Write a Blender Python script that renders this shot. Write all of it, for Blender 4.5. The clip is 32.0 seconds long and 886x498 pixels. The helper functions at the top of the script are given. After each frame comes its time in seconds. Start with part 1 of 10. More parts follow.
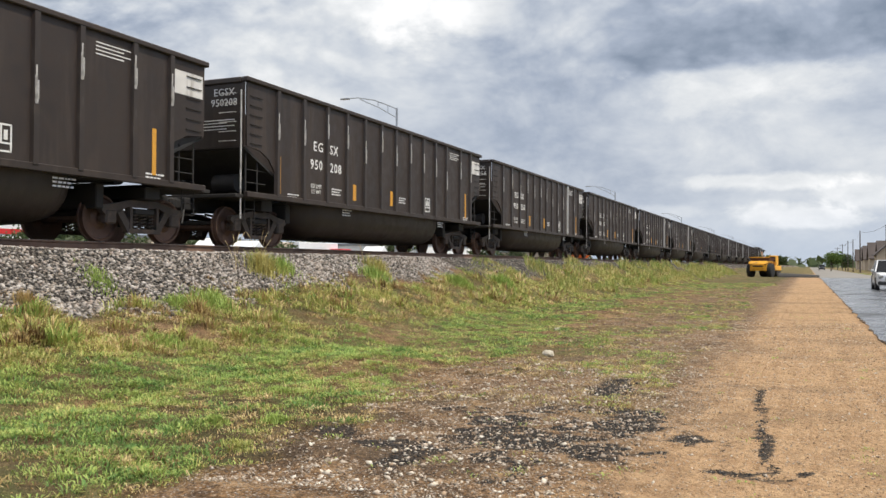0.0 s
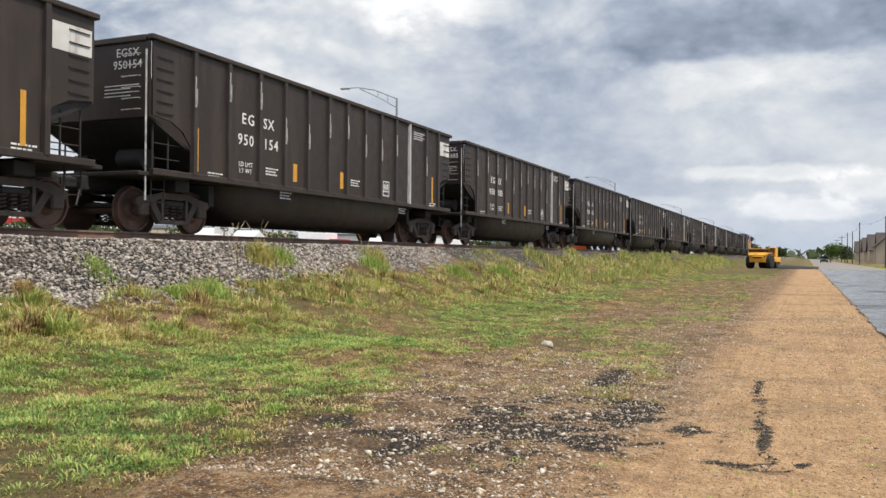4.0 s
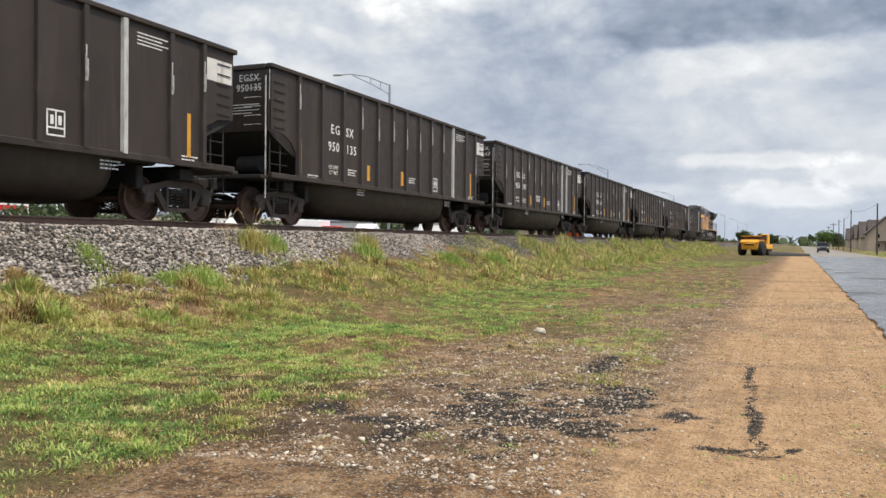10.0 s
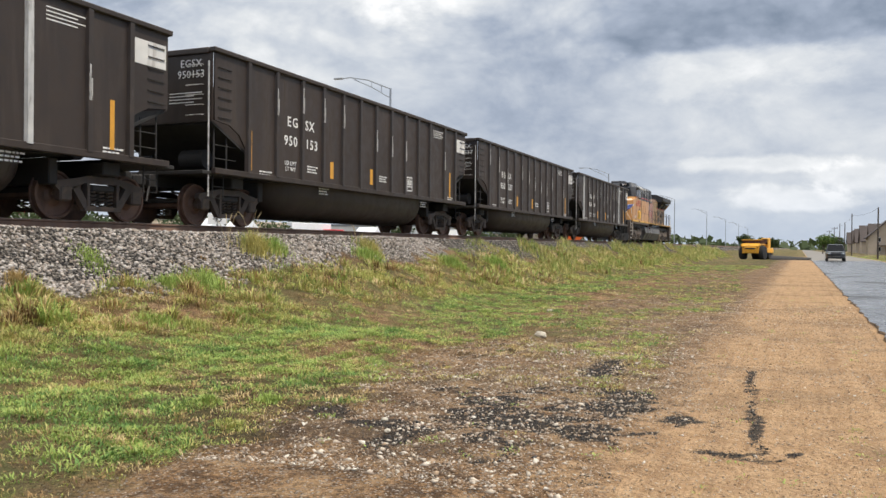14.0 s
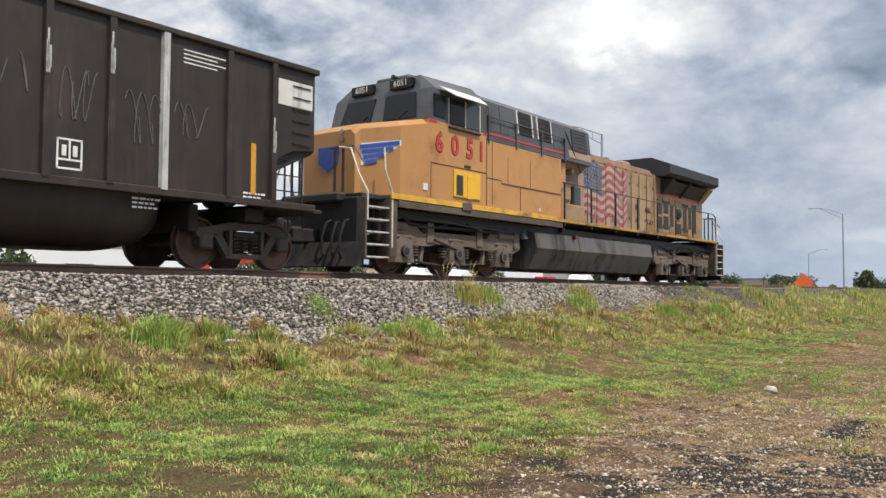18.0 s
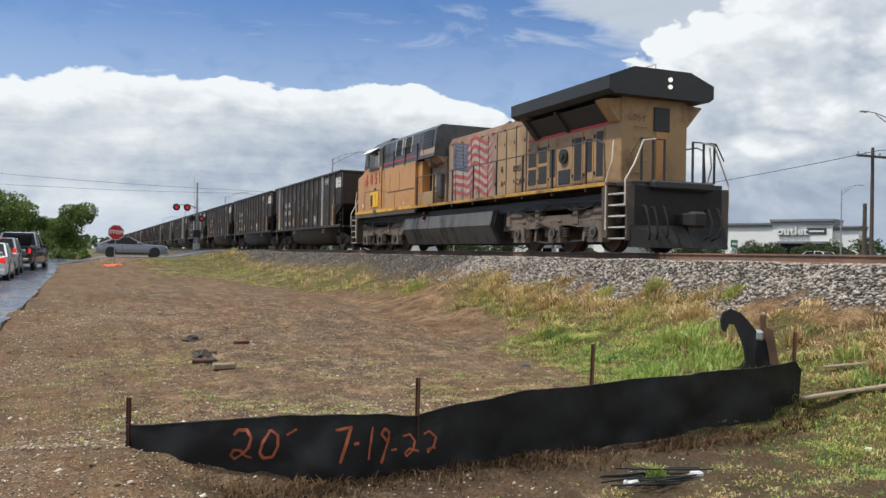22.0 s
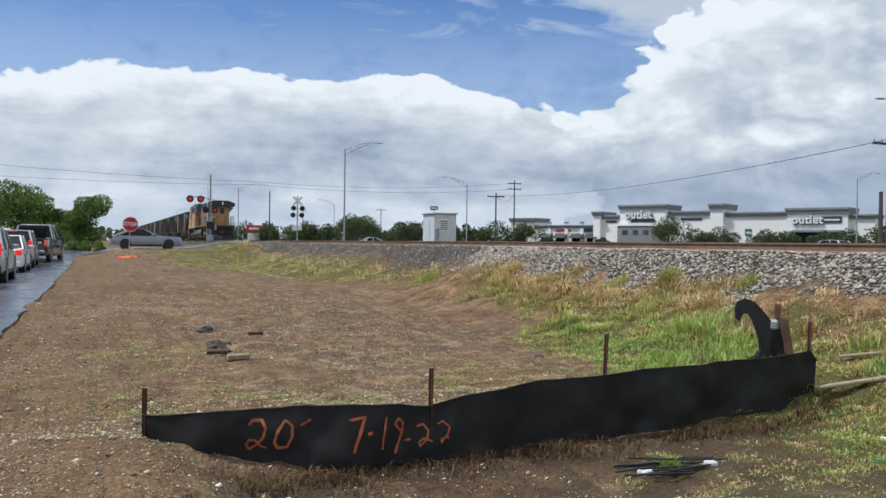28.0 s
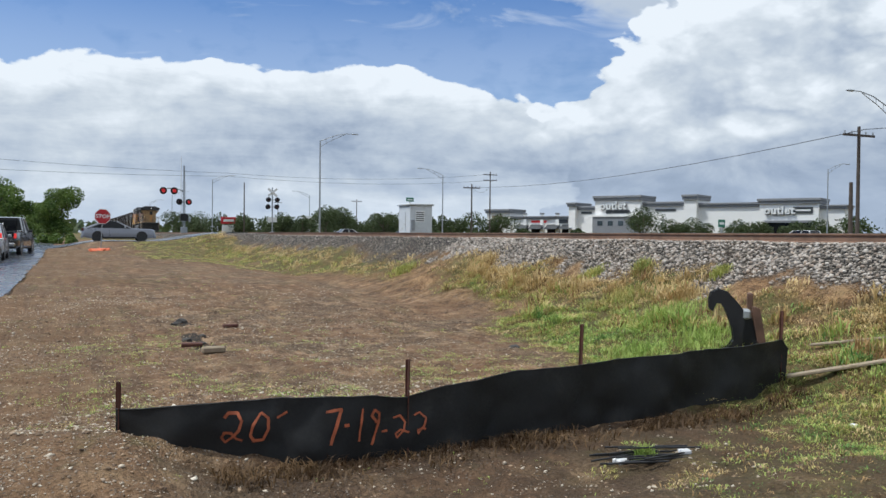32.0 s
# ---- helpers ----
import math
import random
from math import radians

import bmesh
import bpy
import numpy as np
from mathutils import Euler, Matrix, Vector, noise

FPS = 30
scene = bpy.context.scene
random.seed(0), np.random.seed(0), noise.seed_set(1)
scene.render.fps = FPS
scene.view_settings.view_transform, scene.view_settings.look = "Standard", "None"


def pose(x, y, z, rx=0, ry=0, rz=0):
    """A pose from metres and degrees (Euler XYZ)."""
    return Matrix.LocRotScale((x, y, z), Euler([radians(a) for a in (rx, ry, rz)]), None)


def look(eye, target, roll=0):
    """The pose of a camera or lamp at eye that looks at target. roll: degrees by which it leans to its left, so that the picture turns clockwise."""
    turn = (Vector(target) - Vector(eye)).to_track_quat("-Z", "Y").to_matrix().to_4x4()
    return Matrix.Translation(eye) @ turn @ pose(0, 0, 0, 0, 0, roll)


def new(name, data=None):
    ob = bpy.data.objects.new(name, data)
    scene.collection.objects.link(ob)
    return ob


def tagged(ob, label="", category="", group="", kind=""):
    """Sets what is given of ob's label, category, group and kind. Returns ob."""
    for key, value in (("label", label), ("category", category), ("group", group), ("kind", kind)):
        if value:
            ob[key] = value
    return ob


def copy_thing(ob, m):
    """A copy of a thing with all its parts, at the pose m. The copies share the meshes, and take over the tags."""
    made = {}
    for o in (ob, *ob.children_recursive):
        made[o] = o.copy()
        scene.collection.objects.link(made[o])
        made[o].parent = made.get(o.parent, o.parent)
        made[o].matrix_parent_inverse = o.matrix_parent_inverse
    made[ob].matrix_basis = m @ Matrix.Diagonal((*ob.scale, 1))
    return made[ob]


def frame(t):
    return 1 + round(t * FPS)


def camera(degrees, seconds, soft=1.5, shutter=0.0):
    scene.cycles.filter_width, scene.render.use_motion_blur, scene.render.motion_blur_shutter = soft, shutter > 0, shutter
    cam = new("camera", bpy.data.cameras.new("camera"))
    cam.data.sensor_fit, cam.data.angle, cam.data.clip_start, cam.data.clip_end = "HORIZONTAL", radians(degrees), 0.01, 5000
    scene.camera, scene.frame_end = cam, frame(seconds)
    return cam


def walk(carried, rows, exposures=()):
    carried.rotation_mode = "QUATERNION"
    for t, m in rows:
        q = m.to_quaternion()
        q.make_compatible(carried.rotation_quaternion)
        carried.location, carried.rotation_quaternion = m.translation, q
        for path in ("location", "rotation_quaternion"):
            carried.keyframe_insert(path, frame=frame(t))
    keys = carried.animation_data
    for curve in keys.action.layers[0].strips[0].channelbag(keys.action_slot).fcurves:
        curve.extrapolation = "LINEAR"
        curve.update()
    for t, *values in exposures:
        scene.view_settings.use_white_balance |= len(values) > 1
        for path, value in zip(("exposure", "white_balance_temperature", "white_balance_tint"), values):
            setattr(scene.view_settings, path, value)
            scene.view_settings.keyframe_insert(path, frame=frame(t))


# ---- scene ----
cam = camera(55.68, 32.0)
PATH = [
    (0, pose(0.000, 0.000, 1.400, 91.05, -0.28, 23.55)),
    (0.5, pose(0.000, 0.000, 1.400, 91.06, -0.29, 23.67)),
    (1, pose(0.000, 0.000, 1.400, 90.98, -0.14, 23.82)),
    (1.5, pose(0.000, 0.000, 1.400, 90.84, -0.22, 23.88)),
    (2, pose(0.000, 0.000, 1.400, 90.79, -0.21, 23.83)),
    (2.5, pose(0.000, 0.000, 1.400, 90.75, -0.25, 23.75)),
    (3, pose(0.000, 0.000, 1.400, 90.65, -0.35, 23.65)),
    (3.5, pose(0.000, 0.000, 1.400, 90.51, -0.43, 23.59)),
    (5.5, pose(0.000, 0.000, 1.400, 90.16, -0.52, 23.35)),
    (6, pose(0.000, 0.000, 1.400, 90.08, -0.51, 23.30)),
    (6.5, pose(0.000, 0.000, 1.400, 89.93, -0.66, 23.16)),
    (7, pose(0.000, 0.000, 1.400, 89.66, -0.77, 23.03)),
    (7.5, pose(0.000, 0.000, 1.400, 89.59, -0.73, 23.01)),
    (8, pose(0.000, 0.000, 1.400, 89.63, -0.61, 23.00)),
    (8.5, pose(0.000, 0.000, 1.400, 89.65, -0.55, 23.01)),
    (9, pose(0.000, 0.000, 1.400, 89.62, -0.56, 23.06)),
    (9.5, pose(0.000, 0.000, 1.400, 89.56, -0.57, 23.03)),
    (10, pose(0.000, 0.000, 1.400, 89.52, -0.47, 23.04)),
    (10.5, pose(0.000, 0.000, 1.400, 89.54, -0.48, 23.03)),
    (11, pose(0.000, 0.000, 1.400, 89.61, -0.54, 23.02)),
    (11.5, pose(0.000, 0.000, 1.400, 89.62, -0.54, 23.05)),
    (12, pose(0.000, 0.000, 1.400, 89.59, -0.57, 23.10)),
    (12.5, pose(0.000, 0.000, 1.400, 89.63, -0.47, 23.19)),
    (13, pose(0.000, 0.000, 1.400, 89.64, -0.46, 23.14)),
    (13.5, pose(0.000, 0.000, 1.400, 89.64, -0.49, 23.08)),
    (14, pose(0.000, 0.000, 1.400, 89.76, -0.53, 23.09)),
    (14.5, pose(0.000, 0.000, 1.400, 90.00, -0.57, 23.20)),
    (16.5, pose(0.000, 0.000, 1.400, 90.86, -0.29, 23.84)),
    (17, pose(0.000, 0.000, 1.400, 91.04, 0.05, 24.88)),
    (17.5, pose(-0.001, -0.001, 1.401, 91.66, 0.19, 28.44)),
    (18, pose(-0.031, -0.031, 1.431, 92.85, -0.35, 37.47)),
    (18.6, pose(-0.106, -0.106, 1.506, 94.62, -0.25, 55.75)),
    (18.8, pose(-0.135, -0.135, 1.535, 95.34, -0.63, 64.29)),
    (19, pose(-0.165, -0.165, 1.565, 95.82, -0.89, 74.32)),
    (19.2, pose(-0.194, -0.194, 1.594, 95.85, -1.48, 84.94)),
    (19.4, pose(-0.222, -0.222, 1.622, 95.61, -1.83, 95.42)),
    (19.6, pose(-0.247, -0.247, 1.647, 95.16, -1.94, 104.94)),
    (19.8, pose(-0.269, -0.269, 1.669, 94.67, -2.46, 113.65)),
    (20, pose(-0.285, -0.285, 1.685, 94.08, -2.33, 121.31)),
    (20.5, pose(-0.300, -0.300, 1.700, 92.86, -1.45, 135.85)),
    (21, pose(-0.300, -0.300, 1.700, 91.99, -0.86, 144.60)),
    (21.5, pose(-0.300, -0.300, 1.700, 91.15, -0.89, 151.28)),
    (22, pose(-0.300, -0.300, 1.700, 90.33, -0.99, 156.68)),
    (22.5, pose(-0.300, -0.300, 1.700, 89.93, -0.95, 158.53)),
    (23, pose(-0.300, -0.300, 1.700, 89.91, -0.90, 158.77)),
    (23.5, pose(-0.300, -0.300, 1.700, 89.95, -0.93, 158.76)),
    (24, pose(-0.300, -0.300, 1.700, 89.95, -0.93, 158.63)),
    (24.5, pose(-0.300, -0.300, 1.700, 89.84, -0.90, 158.48)),
    (25, pose(-0.300, -0.300, 1.700, 89.65, -0.80, 158.35)),
    (25.5, pose(-0.300, -0.300, 1.700, 89.53, -0.84, 158.18)),
    (27.5, pose(-0.300, -0.300, 1.700, 89.71, -0.71, 157.75)),
    (28, pose(-0.300, -0.300, 1.700, 89.66, -0.74, 157.55)),
    (28.5, pose(-0.300, -0.300, 1.700, 89.67, -0.71, 157.20)),
    (29, pose(-0.300, -0.300, 1.700, 89.66, -0.75, 156.98)),
    (29.5, pose(-0.300, -0.300, 1.700, 89.60, -0.86, 156.76)),
    (30, pose(-0.300, -0.300, 1.700, 89.57, -0.80, 156.61)),
    (30.5, pose(-0.300, -0.300, 1.700, 89.53, -0.58, 156.50)),
    (31, pose(-0.300, -0.300, 1.700, 89.39, -0.54, 156.31)),
    (31.5, pose(-0.300, -0.300, 1.700, 89.21, -0.53, 156.09)),
    (32, pose(-0.300, -0.300, 1.700, 89.09, -0.56, 155.91)),
]
walk(cam, PATH, exposures=[(0.0, 0.06, 6550, 10), (18.0, 0.05, 6500, 10), (19.0, 0.02, 6700, 12), (20.0, 0.41, 6550, 9), (21.0, 0.46, 6550, 9), (21.6, 0.22, 6450, 9), (22.0, -0.08, 6300, 8), (22.4, -0.30, 6200, 8), (23.3, -0.52, 6050, 7), (25.0, -0.20, 6000, 7), (28.0, -0.14, 6000, 7), (32.0, -0.13, 5950, 7)])

# ---- light ----
SUN_EL, SUN_AZ = radians(62), radians(100)      # azimuth measured clockwise from +y
world = bpy.data.worlds.new("sky")
scene.world = world
world.use_nodes = True


class N:
    """A small writer of node expressions."""

    def __init__(self, tree):
        self.t = tree
        tree.nodes.clear()

    def n(self, kind, **kw):
        node = self.t.nodes.new(kind)
        ins = kw.pop("ins", {})
        for k, v in kw.items():
            setattr(node, k, v)
        for k, v in ins.items():
            if hasattr(v, "is_output"):
                self.t.links.new(v, node.inputs[k])
            else:
                node.inputs[k].default_value = v
        return node

    def m(self, op, a, b=0.0, c=0.0, clamp=False):
        node = self.n("ShaderNodeMath", operation=op, use_clamp=clamp, ins={0: a, 1: b, 2: c})
        return node.outputs[0]

    def ramp(self, x, lo, hi, a=0.0, b=1.0):
        node = self.n("ShaderNodeMapRange", interpolation_type="SMOOTHSTEP", ins={0: x, 1: lo, 2: hi, 3: a, 4: b})
        return node.outputs[0]

    def mix(self, f, a, b, mode="MIX"):
        node = self.n("ShaderNodeMix", data_type="RGBA", blend_type=mode, ins={0: f})
        for i, v in ((6, a), (7, b)):
            if hasattr(v, "is_output"):
                self.t.links.new(v, node.inputs[i])
            else:
                node.inputs[i].default_value = (*v, 1) if len(v) == 3 else v
        return node.outputs[2]

    def noise(self, vec, scale, detail=4.0, rough=0.5, dist=0.0, out=0):
        ins = {"Scale": scale, "Detail": detail, "Roughness": rough, "Distortion": dist}
        if vec is not None:
            ins["Vector"] = vec
        return self.n("ShaderNodeTexNoise", ins=ins).outputs[out]


def build_sky():
    w = N(world.node_tree)
    tc = w.n("ShaderNodeTexCoord")
    d = tc.outputs["Generated"]
    xyz = w.n("ShaderNodeSeparateXYZ", ins={0: d})
    x, y, z = xyz.outputs
    sky = w.n("ShaderNodeTexSky", sky_type="NISHITA", sun_disc=False, sun_elevation=SUN_EL, sun_rotation=SUN_AZ,
              altitude=200.0, air_density=1.0, dust_density=1.4, ozone_density=1.6)
    blue = w.mix(1.0, sky.outputs[0], (0.046, 0.082, 0.125), "MULTIPLY")
    # clouds lie in flattened layers
    flat = w.n("ShaderNodeVectorMath", operation="MULTIPLY", ins={0: d, 1: (1.0, 1.0, 1.7)}).outputs[0]
    big = w.noise(flat, 2.6, 6.0, 0.56, 0.35)
    billow = w.noise(flat, 7.5, 8.0, 0.6, 0.3)
    fine = w.noise(flat, 22.0, 5.0, 0.6, 0.2)
    wisp_v = w.n("ShaderNodeMapping", ins={0: d, "Rotation": (0.0, 0.5, 0.7), "Scale": (1.3, 6.0, 9.0)}).outputs[0]
    wisp = w.noise(wisp_v, 2.0, 5.0, 0.6, 0.6)
    shape = w.m("ADD", w.m("MULTIPLY", big, 0.6), w.m("ADD", w.m("MULTIPLY", billow, 0.3), w.m("MULTIPLY", fine, 0.1)))
    # heading of the direction, 0 towards +y, positive towards -x
    east = w.m("ADD", w.m("MULTIPLY", x, 0.0349), w.m("MULTIPLY", y, -0.9994))
    ahead = w.m("ADD", w.m("MULTIPLY", x, -0.9994), w.m("MULTIPLY", y, -0.0349))
    deg = w.m("ADD", w.m("MULTIPLY", w.m("ARCTAN2", east, ahead), 57.2958), 92.0)
    # deck of grey cloud over the north
    deck = w.m("MULTIPLY", w.ramp(deg, -88.0, -50.0, 0.0, 1.0), w.ramp(deg, 72.0, 104.0, 1.0, 0.0))
    # rounded heads of cumulus
    stir = w.n("ShaderNodeVectorMath", operation="ADD", ins={0: flat, 1: w.n("ShaderNodeVectorMath", operation="SCALE", ins={0: w.noise(flat, 9.0, 4.0, 0.6, 0.0, 1), "Scale": 0.11}).outputs[0]}).outputs[0]
    heads = w.n("ShaderNodeTexVoronoi", feature="SMOOTH_F1", ins={"Vector": stir, "Scale": 17.0, "Smoothness": 0.35}).outputs["Distance"]
    knobs = w.n("ShaderNodeTexVoronoi", feature="SMOOTH_F1", ins={"Vector": stir, "Scale": 42.0, "Smoothness": 0.3}).outputs["Distance"]
    cauli = w.m("ADD", w.m("MULTIPLY", w.m("SUBTRACT", 0.42, heads), 0.75), w.m("MULTIPLY", w.m("SUBTRACT", 0.42, knobs), 0.32))
    # cumulus bank low in the south and a tower in the south-west
    top = w.m("ADD", w.m("ADD", w.ramp(deg, 146.0, 158.0, 0.150, 0.196), w.ramp(deg, 179.0, 190.0, 0.0, -0.045)), w.m("ADD", w.m("MULTIPLY", w.m("SUBTRACT", billow, 0.5), 0.045), w.m("MULTIPLY", cauli, 0.030)))
    south = w.ramp(deg, 92.0, 112.0, 0.0, 1.0)
    wrap = w.m("MULTIPLY", south, w.ramp(deg, 262.0, 225.0, 0.0, 1.0))
    depth = w.m("SUBTRACT", top, z)
    bank = w.m("MULTIPLY", wrap, w.ramp(depth, -0.002, 0.004))
    tower_edge = w.m("ADD", 146.2, w.m("ADD", w.m("MULTIPLY", w.m("SUBTRACT", billow, 0.5), 11.0), w.m("ADD", w.m("MULTIPLY", cauli, 9.0), w.m("MULTIPLY", w.m("MAXIMUM", w.m("SUBTRACT", z, 0.205), -0.05), -70.0))))
    inside = w.m("SUBTRACT", tower_edge, deg)
    tower = w.m("MULTIPLY", w.ramp(inside, -0.2, 0.9), w.ramp(deg, 94.0, 104.0))
    # grey anvil drawn out over the tower
    anvil_edge = w.m("ADD", w.m("MULTIPLY", w.m("SUBTRACT", z, 0.235), 130.0), w.m("ADD", 144.5, w.m("MULTIPLY", w.m("SUBTRACT", wisp, 0.5), 14.0)))
    anvil = w.m("MULTIPLY", w.m("MULTIPLY", w.ramp(w.m("SUBTRACT", anvil_edge, deg), -1.5, 3.0), w.ramp(z, 0.22, 0.25)), w.ramp(deg, 94.0, 104.0, 0.0, 0.9))
    veil = w.m("MULTIPLY", w.ramp(wisp, 0.44, 0.76), 0.50)
    veil = w.m("MAXIMUM", veil, w.m("MULTIPLY", wrap, w.ramp(z, 0.17, 0.30, 0.30, 0.06)))
    high = w.m("MULTIPLY", w.ramp(z, 0.42, 0.62), w.ramp(shape, 0.30, 0.52))
    patch = w.ramp(shape, 0.44, 0.54)
    cover = w.m("MAXIMUM", w.m("MAXIMUM", deck, bank), w.m("MAXIMUM", w.m("MAXIMUM", tower, anvil), high))
    cover = w.m("MAXIMUM", cover, w.m("MAXIMUM", veil, w.m("MULTIPLY", patch, w.ramp(deg, 110.0, 92.0))))
    # bright tops and grey undersides
    relief = w.noise(w.n("ShaderNodeVectorMath", operation="ADD", ins={0: flat, 1: (0.02, 0.02, 0.10)}).outputs[0], 2.6, 6.0, 0.56, 0.35)
    puff = w.noise(w.n("ShaderNodeVectorMath", operation="ADD", ins={0: flat, 1: (0.012, 0.012, 0.035)}).outputs[0], 7.5, 8.0, 0.6, 0.3)
    soft = w.m("ADD", w.m("MULTIPLY", w.m("SUBTRACT", big, relief), 1.5), w.m("MULTIPLY", w.m("SUBTRACT", billow, puff), 1.3))
    # the deck: broad smooth masses, a white rift high up, a dark shelf and a dim core
    gentle = w.m("ADD", w.m("MULTIPLY", w.m("SUBTRACT", big, relief), 1.1), w.m("MULTIPLY", w.m("SUBTRACT", billow, puff), 0.75))
    north = w.m("MULTIPLY", w.m("ADD", gentle, w.m("MULTIPLY", w.m("SUBTRACT", big, 0.5), -0.9)), w.ramp(deg, 30.0, 58.0, 1.0, 2.8))

    def tuft(d0, z0, rd, rz, amount, ragged=1.6):
        """A single small cloud at a heading and height."""
        q = w.m("SQRT", w.m("ADD", w.m("POWER", w.m("DIVIDE", w.m("SUBTRACT", deg, d0), rd), 2.0), w.m("POWER", w.m("DIVIDE", w.m("SUBTRACT", z, z0), rz), 2.0)))
        q = w.m("ADD", q, w.m("ADD", w.m("MULTIPLY", w.m("SUBTRACT", billow, 0.5), ragged), w.m("MULTIPLY", w.m("SUBTRACT", fine, 0.5), ragged)))
        return w.ramp(q, 1.15, 0.45, 0.0, amount)
    for d0, z0, rd, rz, k in ((3.5, 0.094, 6.0, 0.010, 0.26), (0.5, 0.054, 4.0, 0.016, 0.34), (4.0, 0.200, 7.0, 0.035, 0.20), (9.0, 0.060, 3.5, 0.010, 0.16), (-4.0, 0.075, 3.5, 0.02, 0.25), (12.5, 0.225, 2.2, 0.012, 0.16)):
        north = w.m("ADD", north, tuft(d0, z0, rd, rz, k))
    rift = w.m("MULTIPLY", w.m("MULTIPLY", w.ramp(deg, 17.0, 24.0), w.ramp(deg, 33.0, 27.0)), w.ramp(w.m("ADD", z, w.m("MULTIPLY", w.m("SUBTRACT", billow, 0.5), 0.10)), 0.235, 0.275, 0.0, 0.50))
    shelf = w.m("MULTIPLY", w.ramp(deg, 15.0, 9.0), w.m("MULTIPLY", w.ramp(w.m("ADD", z, w.m("MULTIPLY", w.m("SUBTRACT", billow, 0.5), 0.05)), 0.212, 0.228), w.ramp(z, 0.30, 0.262)))
    core = w.m("MULTIPLY", w.m("MULTIPLY", w.ramp(deg, 8.0, 17.0), w.ramp(deg, 26.0, 19.0)), w.m("MULTIPLY", w.ramp(z, 0.10, 0.17), w.ramp(z, 0.27, 0.23)))
    north = w.m("ADD", north, w.m("SUBTRACT", rift, w.m("ADD", w.m("MULTIPLY", shelf, 0.40), w.m("MULTIPLY", core, 0.16))))
    north = w.m("ADD", north, w.m("MULTIPLY", w.m("MULTIPLY", w.ramp(deg, 56.0, 78.0), w.ramp(z, 0.05, 0.18)), -0.10))
    north = w.m("ADD", north, w.m("MULTIPLY", cauli, w.ramp(z, 0.16, 0.26, 0.10, 0.42)))
    north = w.m("ADD", north, w.ramp(z, 0.16, 0.02, 0.03, -0.07))
    # the bank: lit crests, layers of shade below, dim at the foot
    layer_v = w.n("ShaderNodeVectorMath", operation="MULTIPLY", ins={0: d, 1: (1.0, 1.0, 5.5)}).outputs[0]
    layers = w.noise(layer_v, 3.4, 7.0, 0.62, 0.5)
    south_lit = w.m("ADD", w.m("MULTIPLY", soft, 0.7), w.m("ADD", w.ramp(depth, 0.005, 0.085, 0.44, 0.06), w.m("MULTIPLY", w.m("SUBTRACT", layers, 0.5), 0.95)))
    south_lit = w.m("ADD", south_lit, w.ramp(depth, 0.10, 0.15, 0.0, 0.18))
    south_lit = w.m("ADD", south_lit, w.ramp(depth, 0.030, 0.0, 0.0, 0.16))
    south_lit = w.m("ADD", south_lit, w.m("MULTIPLY", cauli, w.ramp(depth, 0.09, 0.01, 0.15, 0.75)))
    rim = w.m("ADD", w.m("MULTIPLY", w.ramp(inside, 12.0, 1.0, 0.0, 0.30), w.ramp(z, 0.10, 0.18)), w.m("MULTIPLY", w.m("MULTIPLY", cauli, 0.85), w.ramp(z, 0.07, 0.14)))
    tower_lit = w.m("ADD", w.m("ADD", w.m("MULTIPLY", soft, 0.6), rim), w.m("ADD", w.m("MULTIPLY", w.m("SUBTRACT", billow, 0.5), 0.5), w.ramp(z, 0.05, 0.15, -0.20, 0.28)))
    tower_lit = w.m("ADD", tower_lit, w.m("MULTIPLY", w.ramp(deg, 128.0, 108.0), 0.32))
    pick_tower = w.m("MULTIPLY", w.ramp(inside, -0.2, 0.9), south)
    sl = w.m("ADD", w.m("MULTIPLY", pick_tower, tower_lit), w.m("MULTIPLY", w.m("SUBTRACT", 1.0, pick_tower), south_lit))
    spot = w.m("SQRT", w.m("ADD", w.m("POWER", w.m("DIVIDE", w.m("SUBTRACT", deg, 135.2), 3.4), 2.0), w.m("POWER", w.m("DIVIDE", w.m("SUBTRACT", z, 0.124), 0.018), 2.0)))
    sl = w.m("ADD", sl, w.ramp(w.m("ADD", spot, w.m("MULTIPLY", w.m("SUBTRACT", billow, 0.5), 2.4)), 1.0, 0.45, 0.0, 0.34))
    just_anvil = w.m("MULTIPLY", anvil, w.m("SUBTRACT", 1.0, tower))
    sl = w.m("ADD", w.m("MULTIPLY", w.m("SUBTRACT", 1.0, just_anvil), sl), w.m("MULTIPLY", just_anvil, 0.06))
    lit = w.m("ADD", w.m("MULTIPLY", sl, south), w.m("MULTIPLY", w.m("SUBTRACT", 1.0, south), north))
    lit = w.m("ADD", lit, w.ramp(z, 0.32, 0.46, 0.0, 0.30))
    shade = w.n("ShaderNodeValToRGB", ins={0: w.m("ADD", lit, 0.50)})
    el = shade.color_ramp.elements
    el[0].position, el[0].color = 0.0, (0.23, 0.285, 0.375, 1)
    el[1].position, el[1].color = 1.0, (0.97, 0.98, 0.99, 1)
    for p, c in ((0.28, (0.38, 0.44, 0.545)), (0.50, (0.55, 0.60, 0.675)), (0.74, (0.74, 0.77, 0.80))):
        e = el.new(p)
        e.color = (*c, 1)
    # unseen clouds overhead, brightened slightly to add light on the ground
    over = w.ramp(z, 0.40, 0.8, 1.0, 1.15)
    cloud = w.mix(1.0, shade.outputs[0], w.n("ShaderNodeCombineXYZ", ins={0: over, 1: over, 2: over}).outputs[0], "MULTIPLY")
    haze = w.ramp(z, 0.0, 0.10, 0.50, 0.0)
    col = w.mix(cover, blue, cloud)
